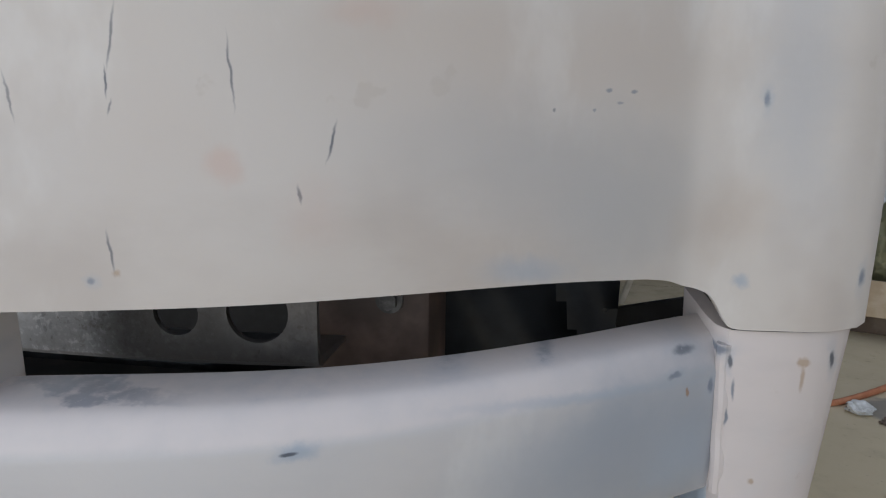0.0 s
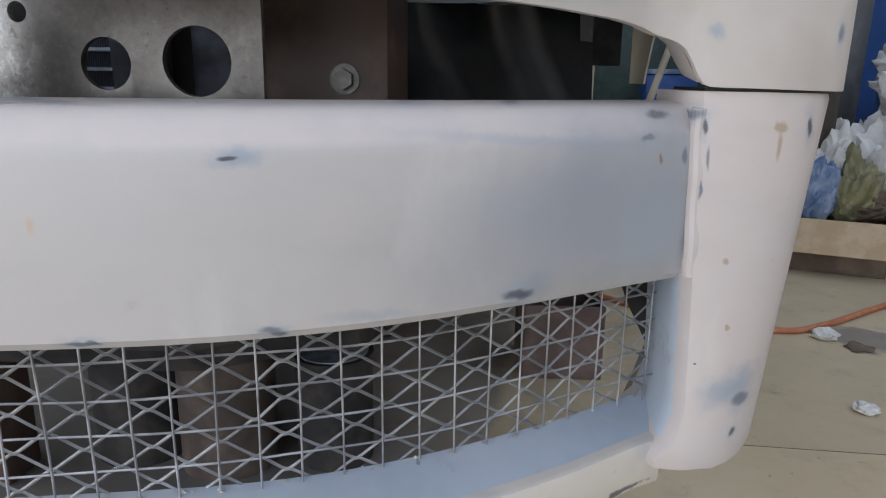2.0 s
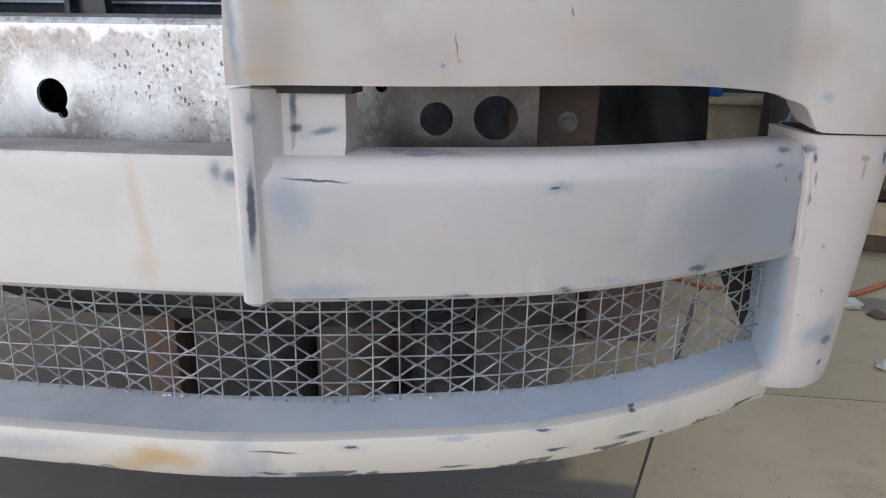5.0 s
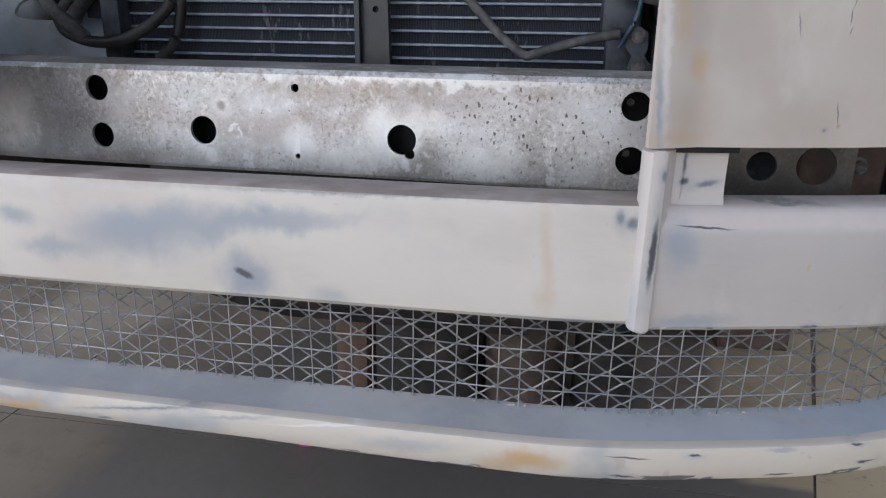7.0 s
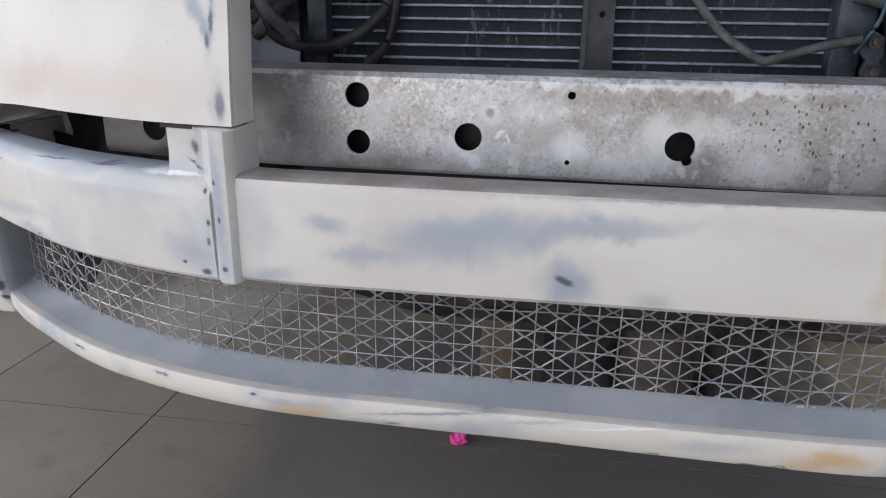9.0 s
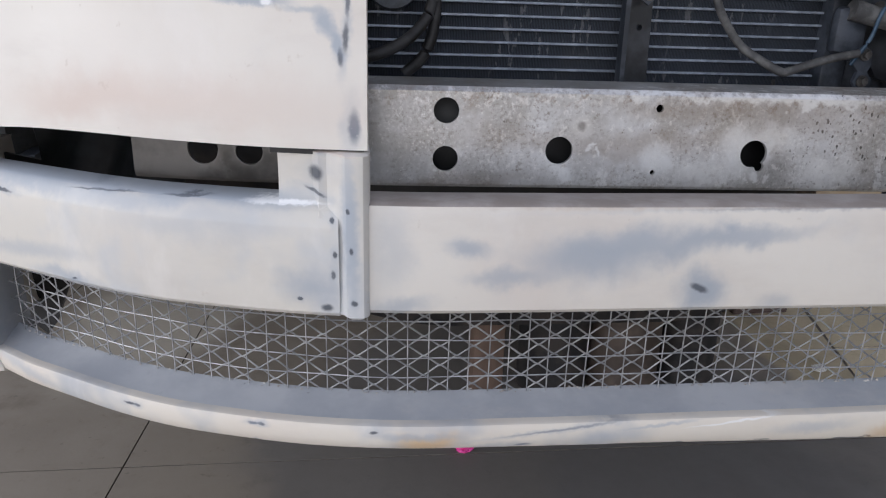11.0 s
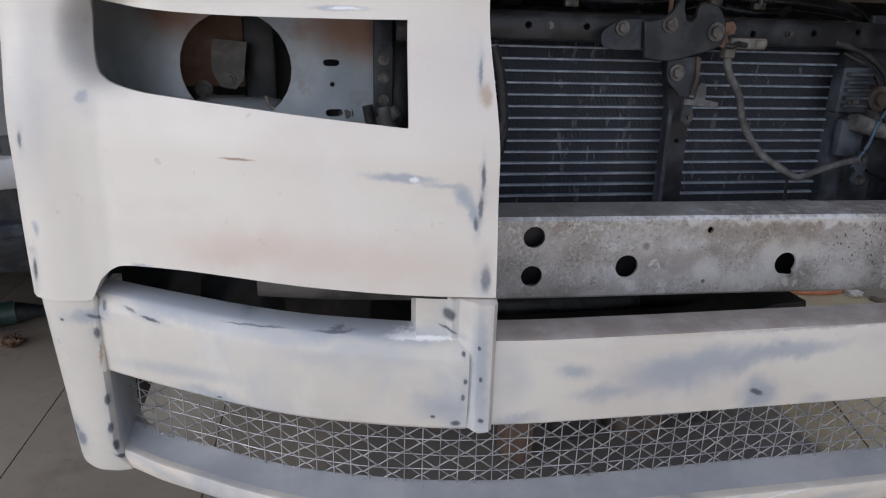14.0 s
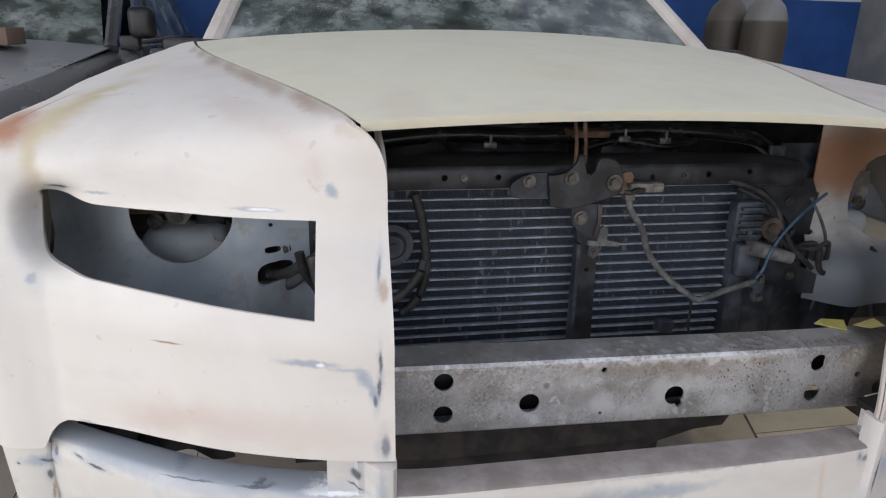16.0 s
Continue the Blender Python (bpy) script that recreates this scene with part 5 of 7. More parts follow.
def condenser():
    bm = bmesh.new()
    box(bm, (-0.42, 0.262, 0.60), (0.335, 0.285, 1.02), 0.003)
    core = part("condenser", bm, M["fin"], car, "dusty dark condenser with level tubes and bent fins")
    bm = bmesh.new()
    box(bm, (0, 0, -0.0019), (0.745, 0.010, 0.0019), 0.0009, seg=1)
    me = bpy.data.meshes.new("tube")
    bm.to_mesh(me)
    bm.free()
    me.materials.append(M["tube"])
    z = 0.625
    while z < 1.01:
        ob = new("tube", me)
        ob.parent = core
        ob.location = (-0.415, 0.2535, z)
        z += 0.0193
    bm = bmesh.new()
    box(bm, (0.330, 0.235, 0.60), (0.372, 0.285, 1.00), 0.006)
    part("header_tank", bm, M["dusty_black"], core)


condenser()


def radiator_support():
    rows = []
    prof = [(0.212, 1.001), (0.200, 1.004), (0.198, 1.010), (0.198, 1.036), (0.202, 1.043), (0.212, 1.046), (0.290, 1.048), (0.290, 1.042), (0.214, 1.040), (0.206, 1.034), (0.206, 1.010)]
    for u in np.linspace(-0.455, 0.450, 29):
        rows.append([(X0 + u, y + 0.02 * smooth(abs(u), 0.35, 0.56), z - 0.012 * smooth(abs(u), 0.3, 0.56)) for y, z in prof])
    bar = mesh_from("radiator_support", *sweep(rows), M["support_black"], car, "dusty black upper radiator support panel")
    cut(bar, *[prism(disc(x, z, 0.0055, 14), 0.19, 0.215) for x, z in ((-0.265, 1.024), (-0.171, 1.024), (0.116, 1.020), (0.227, 1.024), (0.31, 1.028))])
    bolt(-0.231, 0.198, 1.024, 0.004, bar)
    bolt(0.18, 0.198, 1.022, 0.004, bar)
    # post
    vs = [(-0.010, 0.620), (0.034, 0.620), (0.026, 0.90), (0.010, 0.99), (-0.030, 0.99), (-0.013, 0.90)]
    post = mesh_from("centre_post", *plate(vs, 0.205, 0.016), M["support_black"], bar)
    cut(post, prism(disc(0.010, 0.845, 0.0045, 12), 0.19, 0.23))
    mesh_from("post_flange", *plate([(-0.016, 0.63), (-0.009, 0.63), (-0.011, 0.90), (-0.018, 0.90)], 0.192, 0.02), M["dusty_black"], bar)
    # latch
    back = [(-0.156, 1.012), (-0.153, 1.019), (-0.137, 1.030), (-0.118, 1.036), (-0.093, 1.036), (-0.089, 0.992), (-0.111, 0.992), (-0.137, 0.992), (-0.150, 0.994), (-0.156, 1.003)]
    latch = mesh_from("hood_latch", *plate(back, 0.172, 0.006), M["dusty_black"], bar, "black hood latch plate with bolts")
    out = [(-0.095, 1.034), (-0.092, 1.012), (-0.089, 0.980), (-0.067, 0.976), (-0.045, 0.976), (-0.024, 0.980), (-0.002, 0.987), (0.020, 0.993), (0.039, 1.002), (0.042, 1.017), (0.041, 1.032), (0.034, 1.049), (0.024, 1.059), (0.012, 1.063), (-0.002, 1.064), (-0.008, 1.057), (-0.010, 1.042), (-0.018, 1.035), (-0.026, 1.038), (-0.031, 1.053), (-0.031, 1.068), (-0.041, 1.069), (-0.045, 1.057), (-0.052, 1.048), (-0.063, 1.039), (-0.080, 1.035)]
    cover = mesh_from("latch_cover", *plate(out, 0.158, 0.010), M["dark_metal"], latch)
    bev = cover.modifiers.new("round", "BEVEL")
    bev.width, bev.segments, bev.limit_method = 0.002, 2, "ANGLE"
    mesh_from("latch_ear", *plate([(0.037, 1.034), (0.057, 1.038), (0.064, 1.029), (0.062, 1.019), (0.050, 1.017), (0.055, 1.005), (0.047, 0.998), (0.036, 1.000)], 0.166, 0.005), M["rust_rod"], latch)
    tube_part("latch_cable", [(0.050, 0.170, 1.003), (0.060, 0.165, 1.000), (0.072, 0.168, 1.004), (0.090, 0.174, 1.002)], 0.0045, M["cable_black"], latch)
    bolt(-0.124, 0.171, 1.023, 0.0075, latch)
    bolt(-0.054, 0.157, 1.030, 0.0085, latch)
    bolt(0.024, 0.157, 1.021, 0.0095, latch)
    mesh_from("latch_bracket", *plate([(-0.047, 0.979), (0.000, 0.983), (0.003, 0.961), (0.002, 0.940), (-0.002, 0.925), (-0.019, 0.923), (-0.025, 0.930), (-0.037, 0.940), (-0.044, 0.950), (-0.046, 0.965)], 0.162, 0.006), M["dusty_black"], latch)
    mesh_from("bracket_strip", *plate([(-0.002, 0.984), (0.005, 0.982), (0.007, 0.952), (0.002, 0.927), (-0.004, 0.925), (0.001, 0.952)], 0.156, 0.006), M["rust_body_dark"], latch)
    mesh_from("release_lever", *plate([(-0.017, 0.920), (0.001, 0.918), (0.005, 0.941), (0.010, 0.945), (0.018, 0.940), (0.019, 0.919), (0.043, 0.914), (0.042, 0.907), (-0.017, 0.911)], 0.150, 0.007), M["grey_hose"], latch)
    mesh_from("bracket_tab", *plate([(0.000, 0.907), (0.017, 0.904), (0.020, 0.884), (0.010, 0.875), (0.000, 0.882)], 0.180, 0.006), M["dusty_black"], latch)
    bolt(-0.030, 0.161, 0.959, 0.0085, latch)
    bolt(0.010, 0.179, 0.888, 0.005, latch)
    for x in (-0.030, -0.013):
        tube_part("prop_rod", [(x, 0.205, 1.03), (x + 0.003, 0.215, 1.08), (x + 0.002, 0.24, 1.155)], 0.004, M["rust_rod"], bar, "rusty steel rod", 3)
    return bar


support = radiator_support()


def front_wiring():
    loom = tube_part("wiring_loom", [(0.070, 0.190, 0.990), (0.079, 0.192, 0.960), (0.109, 0.20, 0.923), (0.131, 0.205, 0.873), (0.173, 0.21, 0.825), (0.205, 0.185, 0.799), (0.222, 0.170, 0.788), (0.232, 0.168, 0.789), (0.252, 0.168, 0.796), (0.279, 0.170, 0.804), (0.312, 0.172, 0.812), (0.342, 0.175, 0.817)],
                     0.0062, M["grey_hose"], car, "grey taped wiring loom with connectors")
    bm = bmesh.new()
    box(bm, (0.066, 0.176, 0.996), (0.130, 0.196, 1.014), 0.004)
    box(bm, (0.059, 0.178, 0.982), (0.078, 0.196, 1.006), 0.003)
    box(bm, (0.108, 0.172, 0.999), (0.127, 0.178, 1.011), 0.002)
    part("connector", bm, M["connector"], loom, "dusty beige connector")
    tube_part("loom_branch", [(0.231, 0.2, 0.775), (0.235, 0.203, 0.74), (0.232, 0.2, 0.72), (0.247, 0.205, 0.690)], 0.0028, M["cable_black"], loom)
    tube_part("loom_branch", [(0.19, 0.2, 0.725), (0.215, 0.198, 0.718), (0.232, 0.2, 0.722)], 0.0022, M["cable_black"], loom)
    bm = bmesh.new()
    box(bm, (0.155, 0.19, 0.702), (0.190, 0.21, 0.728), 0.004, Matrix.Rotation(0.2, 4, "Y") @ Matrix.Translation((-0.14, 0, 0.03)))
    part("plug", bm, M["dusty_black"], loom)
    for pts, r, mat in (([(0.271, 0.2, 1.011), (0.327, 0.195, 0.994), (0.373, 0.19, 0.960), (0.389, 0.185, 0.920), (0.430, 0.19, 0.873), (0.484, 0.2, 0.830)], 0.0055, "cable_black"),
                        ([(0.484, 0.20, 0.982), (0.446, 0.19, 0.961), (0.395, 0.18, 0.917), (0.370, 0.178, 0.878), (0.362, 0.182, 0.838), (0.344, 0.19, 0.800)], 0.003, "cable_blue"),
                        ([(0.457, 0.24, 0.859), (0.513, 0.235, 0.867), (0.540, 0.235, 0.806), (0.610, 0.24, 0.798), (0.670, 0.25, 0.803), (0.680, 0.26, 0.833)], 0.006, "cable_black"),
                        ([(0.502, 0.26, 0.959), (0.533, 0.255, 0.911), (0.555, 0.255, 0.861), (0.567, 0.26, 0.772), (0.566, 0.27, 0.707)], 0.0032, "grey_hose"),
                        ([(0.30, 0.21, 0.995), (0.36, 0.2, 0.962), (0.40, 0.2, 0.90), (0.46, 0.21, 0.845)], 0.004, "cable_black")):
        tube_part("cable", pts, r, M[mat], loom)
    # left hoses and horn
    tube_part("coolant_hose", [(-0.312, 0.225, 0.991), (-0.301, 0.222, 0.955), (-0.294, 0.220, 0.914), (-0.291, 0.22, 0.850), (-0.304, 0.22, 0.801), (-0.335, 0.22, 0.770)], 0.0085, M["cable_black"], car, "black rubber hose")
    tube_part("coolant_hose", [(-0.512, 0.20, 0.900), (-0.504, 0.2, 0.866), (-0.485, 0.2, 0.835), (-0.469, 0.198, 0.807), (-0.425, 0.195, 0.794), (-0.379, 0.195, 0.797), (-0.334, 0.2, 0.818), (-0.306, 0.21, 0.846), (-0.295, 0.215, 0.872)],
              0.0085, M["cable_black"], car, "black rubber hose")
    tube_part("coolant_hose", [(-0.49, 0.18, 0.90), (-0.478, 0.175, 0.85), (-0.45, 0.18, 0.82), (-0.44, 0.2, 0.80)], 0.010, M["grey_hose"], car, "dusty grey hose")
    bm = bmesh.new()
    cyl(bm, (-0.352, 0.235, 0.899), (-0.352, 0.222, 0.899), 0.040, 0.038, 28)
    cyl(bm, (-0.352, 0.222, 0.899), (-0.352, 0.214, 0.899), 0.026, 0.020, 24)
    cyl(bm, (-0.352, 0.214, 0.899), (-0.352, 0.207, 0.899), 0.007, seg=8)
    part("horn", bm, M["dusty_black"], car, "round black horn beside the condenser")
    bm = bmesh.new()
    box(bm, (-0.43, 0.225, 0.62), (-0.398, 0.262, 1.0), 0.006)
    part("side_tank", bm, M["dusty_black"], car)
    # right bracket cluster
    bm = bmesh.new()
    box(bm, (0.290, 0.188, 0.896), (0.348, 0.215, 0.972), 0.004)
    for k in range(5):
        box(bm, (0.296, 0.178, 0.905 + 0.013 * k), (0.342, 0.19, 0.911 + 0.013 * k), 0.0015)
    cl = part("sensor_bracket", bm, M["dusty_black"], car, "dusty bracket with sensors beside the condenser")
    bm = bmesh.new()
    cyl(bm, (0.364, 0.215, 0.921), (0.364, 0.180, 0.921), 0.021, seg=20)
    cyl(bm, (0.364, 0.18, 0.921), (0.364, 0.172, 0.921), 0.012, seg=12)
    part("sensor", bm, M["rust_body_dark"], cl)
    bm = bmesh.new()
    cyl(bm, (0.335, 0.2, 0.880), (0.425, 0.19, 0.857), 0.016, 0.012, 16)
    part("receiver_fitting", bm, M["grey_hose"], cl)
    bm = bmesh.new()
    box(bm, (0.318, 0.2, 0.815), (0.372, 0.225, 0.885), 0.012)
    part("fitting_block", bm, M["dusty_black"], cl)
    bolt(0.318, 0.188, 0.915, 0.006, cl)
    mesh_from("mount_plate", *plate([(0.349, 0.805), (0.357, 0.822), (0.368, 0.828), (0.380, 0.820), (0.382, 0.800), (0.378, 0.790), (0.388, 0.778), (0.384, 0.764), (0.366, 0.762), (0.357, 0.775), (0.362, 0.790)], 0.194, 0.006), M["dusty_black"], cl)
    bolt(0.368, 0.193, 0.815, 0.006, cl)
    bolt(0.371, 0.193, 0.776, 0.006, cl)
    bm = bmesh.new()
    box(bm, (0.395, 0.27, 0.60), (0.47, 0.31, 1.0), 0.01)
    box(bm, (0.46, 0.315, 0.60), (0.575, 0.325, 1.06), 0.003)
    # lower dark plate, added to hide the carton from the camera
    box(bm, (0.577, 0.335, 0.56), (0.80, 0.345, 0.742), 0.003)
    side = part("side_panel", bm, M["dusty_black"], car, "dusty black panel beside the condenser")
    mesh_from("corner_gusset", *plate([(0.37, 0.998), (0.50, 0.998), (0.52, 0.96), (0.515, 0.88), (0.47, 0.90), (0.41, 0.965)], 0.262, 0.006), M["dark_metal"], side)
    mesh_from("drop_bracket", *plate([(0.385, 0.865), (0.43, 0.86), (0.50, 0.815), (0.555, 0.79), (0.55, 0.755), (0.50, 0.76), (0.43, 0.78), (0.40, 0.82)], 0.24, 0.02), M["dark_metal"], side)
    bolt(0.455, 0.26, 0.952, 0.006, side)
    bolt(0.47, 0.239, 0.80, 0.006, side)
    bolt(0.585, 0.298, 0.945, 0.005, side, False)
    bolt(0.59, 0.298, 0.905, 0.006, side, False)
    tube_part("lead", [(0.43, 0.22, 0.872), (0.50, 0.225, 0.862), (0.535, 0.23, 0.872), (0.55, 0.24, 0.855), (0.553, 0.24, 0.80)], 0.0045, M["cable_black"], side)
    tube_part("lead", [(0.545, 0.235, 0.806), (0.60, 0.235, 0.806), (0.655, 0.24, 0.812), (0.672, 0.245, 0.835), (0.660, 0.25, 0.85)], 0.0055, M["cable_black"], side)
    bm = bmesh.new()
    box(bm, (-0.475, 0.312, 0.60), (-0.42, 0.332, 1.0), 0.01)
    part("side_panel", bm, M["dark_metal"], car)
    for pts in ([(0.39, 0.06, 0.7775), (0.416, 0.075, 0.779), (0.45, 0.06, 0.781), (0.434, 0.03, 0.776)], [(0.457, 0.045, 0.778), (0.513, 0.06, 0.781), (0.515, 0.035, 0.777), (0.48, 0.03, 0.777)]):
        vs = pts + [(x, y, z + 0.0012) for x, y, z in pts]
        ob = mesh_from("paper_scrap", vs, [(0, 1, 2, 3), (7, 6, 5, 4), (0, 4, 5, 1), (1, 5, 6, 2), (2, 6, 7, 3), (3, 7, 4, 0)], M["yellow"])
        tagged(ob, "torn yellow masking paper scrap on the crash beam", "paper scrap", "paper scraps on the beam")


front_wiring()


def lamp_bay(sgn):
    """The inner panel behind a missing headlamp, with its round opening."""
    rows = []
    for z in np.linspace(0.70 if sgn < 0 else 0.742, 1.10, 15):
        row = []
        for u in np.linspace(0.46 if sgn < 0 else 0.548, 0.93, 25):
            y = 0.30 + 0.05 * smooth(u, 0.78, 0.92) - 0.10 * smooth(z, 0.90, 0.80) * smooth(u, 0.5, 0.62) + 0.01 * math.sin(u * 30)
            row.append((half(sgn, u), y, z))
        rows.append(row)
    ob = mesh_from("lamp_bay_panel", *shell(np.array(rows), 0.004 * sgn), M["bay_l" if sgn < 0 else "bay_r"], car, "stained grey-white inner panel behind the lamp opening", 40)
    cut(ob, prism(disc(half(sgn, 0.700 if sgn < 0 else 0.733), 0.948, 0.085 if sgn < 0 else 0.092), 0.1, 0.5), prism(oval(half(sgn, 0.552), 0.958, 0.013, 0.0055), 0.1, 0.5), prism(disc(half(sgn, 0.551), 0.924, 0.004, 12), 0.1, 0.5),
        prism(oval(half(sgn, 0.549), 0.879, 0.014, 0.006), 0.1, 0.5), prism(oval(half(sgn, 0.545), 0.842, 0.030, 0.017), 0.1, 0.5))
    bolt(half(sgn, 0.529), 0.298, 0.876, 0.008, ob)
    # what shows through the round opening: a pale bucket, a brown panel, a dark upright and a bracket
    def span(a, b, y0, y1, z0, z1, bevel, name, mat, label=""):
        xa, xb = sorted((half(sgn, a), half(sgn, b)))
        bm = bmesh.new()
        box(bm, (xa, y0, z0), (xb, y1, z1), bevel, seg=3)
        return part(name, bm, mat, ob, label)
    span(0.635, 0.80, 0.375, 0.49, 0.74, 0.890, 0.028, "washer_reservoir", M["bucket"], "pale bluish plastic reservoir")
    span(0.70, 0.83, 0.455, 0.462, 0.905, 1.06, 0.002, "brown_panel", M["rust_primer"], "brown primed inner panel")
    span(0.648, 0.703, 0.430, 0.445, 0.80, 1.06, 0.004, "dark_upright", M["dark_metal"])
    mesh_from("lamp_bracket", *plate([(half(sgn, u), z) for u, z in ((0.690, 0.985), (0.745, 0.99), (0.750, 0.938), (0.737, 0.912), (0.712, 0.908), (0.698, 0.925))], 0.365, 0.004), M["connector"], ob)
    bolt(half(sgn, 0.722), 0.363, 0.924, 0.008, ob)
    bolt(half(sgn, 0.770), 0.40, 0.905, 0.010, ob)
    tube_part("lamp_cable", [(half(sgn, 0.662), 0.35, 0.898), (half(sgn, 0.655), 0.34, 0.882), (half(sgn, 0.636), 0.335, 0.878), (half(sgn, 0.628), 0.35, 0.886)], 0.003, M["dab"], ob)
    tube_part("lamp_wire", [(half(sgn, 0.655), 0.36, 0.872), (half(sgn, 0.645), 0.345, 0.862), (half(sgn, 0.630), 0.34, 0.868), (half(sgn, 0.622), 0.35, 0.862)], 0.0028, M["dab"], ob)
    tube_part("lamp_hose", [(half(sgn, 0.45), 0.24, 0.888), (half(sgn, 0.475), 0.25, 0.870), (half(sgn, 0.50), 0.265, 0.852), (half(sgn, 0.53), 0.28, 0.834), (half(sgn, 0.56), 0.30, 0.826)], 0.010, M["grey_hose"], ob)
    tube_part("lamp_hose", [(half(sgn, 0.455), 0.26, 0.868), (half(sgn, 0.485), 0.27, 0.848), (half(sgn, 0.52), 0.285, 0.815), (half(sgn, 0.55), 0.30, 0.80)], 0.013, M["grey_hose"], ob)
    # edge strip of the panel with its bolts
    span(0.452, 0.484, 0.285, 0.297, 0.83, 1.06, 0.003, "edge_strip", M["dusty_black"])
    for z in (0.90, 0.935, 0.965):
        bolt(half(sgn, 0.468), 0.285, z, 0.006, ob)
    # added dark plate behind, keeps daylight out of the bay
    bm = bmesh.new()
    x0, x1 = sorted((half(sgn, 0.44), half(sgn, 0.90)))
    box(bm, (x0, 0.60, 0.70), (x1, 0.61, 1.10))
    part("bay_blocker", bm, M["dark_metal"], car)
    # dark liner behind the slot; the right one is added to darken the view
    liner = [[(half(sgn, u), 0.21 + 0.05 * smooth(u, 0.6, 0.8) + 0.012 * math.sin(u * 60 + z * 30), z) for u in np.linspace(0.635, 0.825 if sgn > 0 else 0.87, 14)] for z in np.linspace(0.50, 0.745, 9)]
    mesh_from("bumper_liner", *shell(np.array(liner), 0.004 * sgn), M["liner"], car, "dark dusty liner behind the slot")
    edge = ((0.80, 0.60), (0.82, 0.56), (0.867, 0.442), (0.885, 0.40), (0.91, 0.34), (0.935, 0.31), (0.985, 0.31), (0.985, 0.64))
    mesh_from("arch_liner", *plate([(half(sgn, u + (0.022 if sgn > 0 and u < 0.95 else 0.0)), z) for u, z in edge], 0.315, 0.006), M["black"], car, "black wheel arch liner")
    # mounting box behind the slot
    bm = bmesh.new()
    x0, x1 = (0.548, 0.641) if sgn > 0 else sorted((half(sgn, 0.50), half(sgn, 0.635)))
    box(bm, (x0, 0.066 if sgn > 0 else 0.16, 0.56), (x1, 0.15 if sgn > 0 else 0.42, 0.742 if sgn > 0 else 0.715), 0.006)
    # left rail in a darker material, the slot's shade put into its colour
    part("frame_rail", bm, M["rust_body" if sgn > 0 else "under"], car, "brown primed frame rail end" if sgn > 0 else "frame rail end, darkened for the dim slot")
    bolt(0.610 if sgn > 0 else half(sgn, 0.575), 0.066 if sgn > 0 else 0.16, 0.677 if sgn > 0 else 0.662, 0.007, car)


M["bucket"] = simple("pale_bluish_plastic", (0.52, 0.57, 0.63), (0.66, 0.70, 0.74), 0.5, 0.0, 12)
M["liner"] = simple("dusty_black_liner", (0.008, 0.010, 0.012), (0.028, 0.032, 0.038), 0.35, 0.0, 9)
M["milky"] = simple("milky_plastic", (0.42, 0.42, 0.39), (0.52, 0.51, 0.47), 0.5, 0.0, 14)
M["rust_body"] = simple("brown_rusty_rail", (0.075, 0.05, 0.04), (0.17, 0.115, 0.09), 0.6, 0.0, 12)


def bay_paint(name, brown, low=(0.42, 0.49, 0.555), high=(0.60, 0.645, 0.69), low_tone=None):
    m = Mat(name, 0.55)
    n = m.noise(7, 5, 0.6)
    c = m.mix(m.ramp(n, 0.35, 0.7), low, high)
    c = m.mix(m.times(m.ramp(m.noise(16, 5, 0.7), 0.55, 0.7), 0.4), c, (0.32, 0.27, 0.24))
    # darker blue-grey towards the bottom
    if low_tone:
        z = m.t.nodes.new("ShaderNodeSeparateXYZ")
        m.link(m.warp(0.03, 9), z.inputs[0])
        c = m.mix(m.ramp(z.outputs[2], 0.885, 0.835), c, low_tone)
    for centre, radii in brown:
        c = m.mix(m.times(m.spot(m.warp(0.05, 14), centre, radii, 0.5), 0.85), c, (0.36, 0.19, 0.11))
    m.colour(c)
    m.rough(n, 0.4, 0.7)
    m.bump(m.noise(50, 4), 0.15, 0.001)
    return m.m


M["bay_l"] = bay_paint("stained_bay_panel", [((-0.50, 0.3, 1.02), (0.10, 0.2, 0.05)), ((-0.80, 0.3, 1.04), (0.05, 0.2, 0.05))])
M["bay_r"] = bay_paint("brown_stained_bay_panel", [((0.55, 0.3, 1.02), (0.12, 0.2, 0.06)), ((0.66, 0.3, 1.03), (0.14, 0.2, 0.07))], (0.42, 0.41, 0.40), (0.62, 0.60, 0.575), (0.15, 0.165, 0.185))
for s in (-1, 1):
    lamp_bay(s)


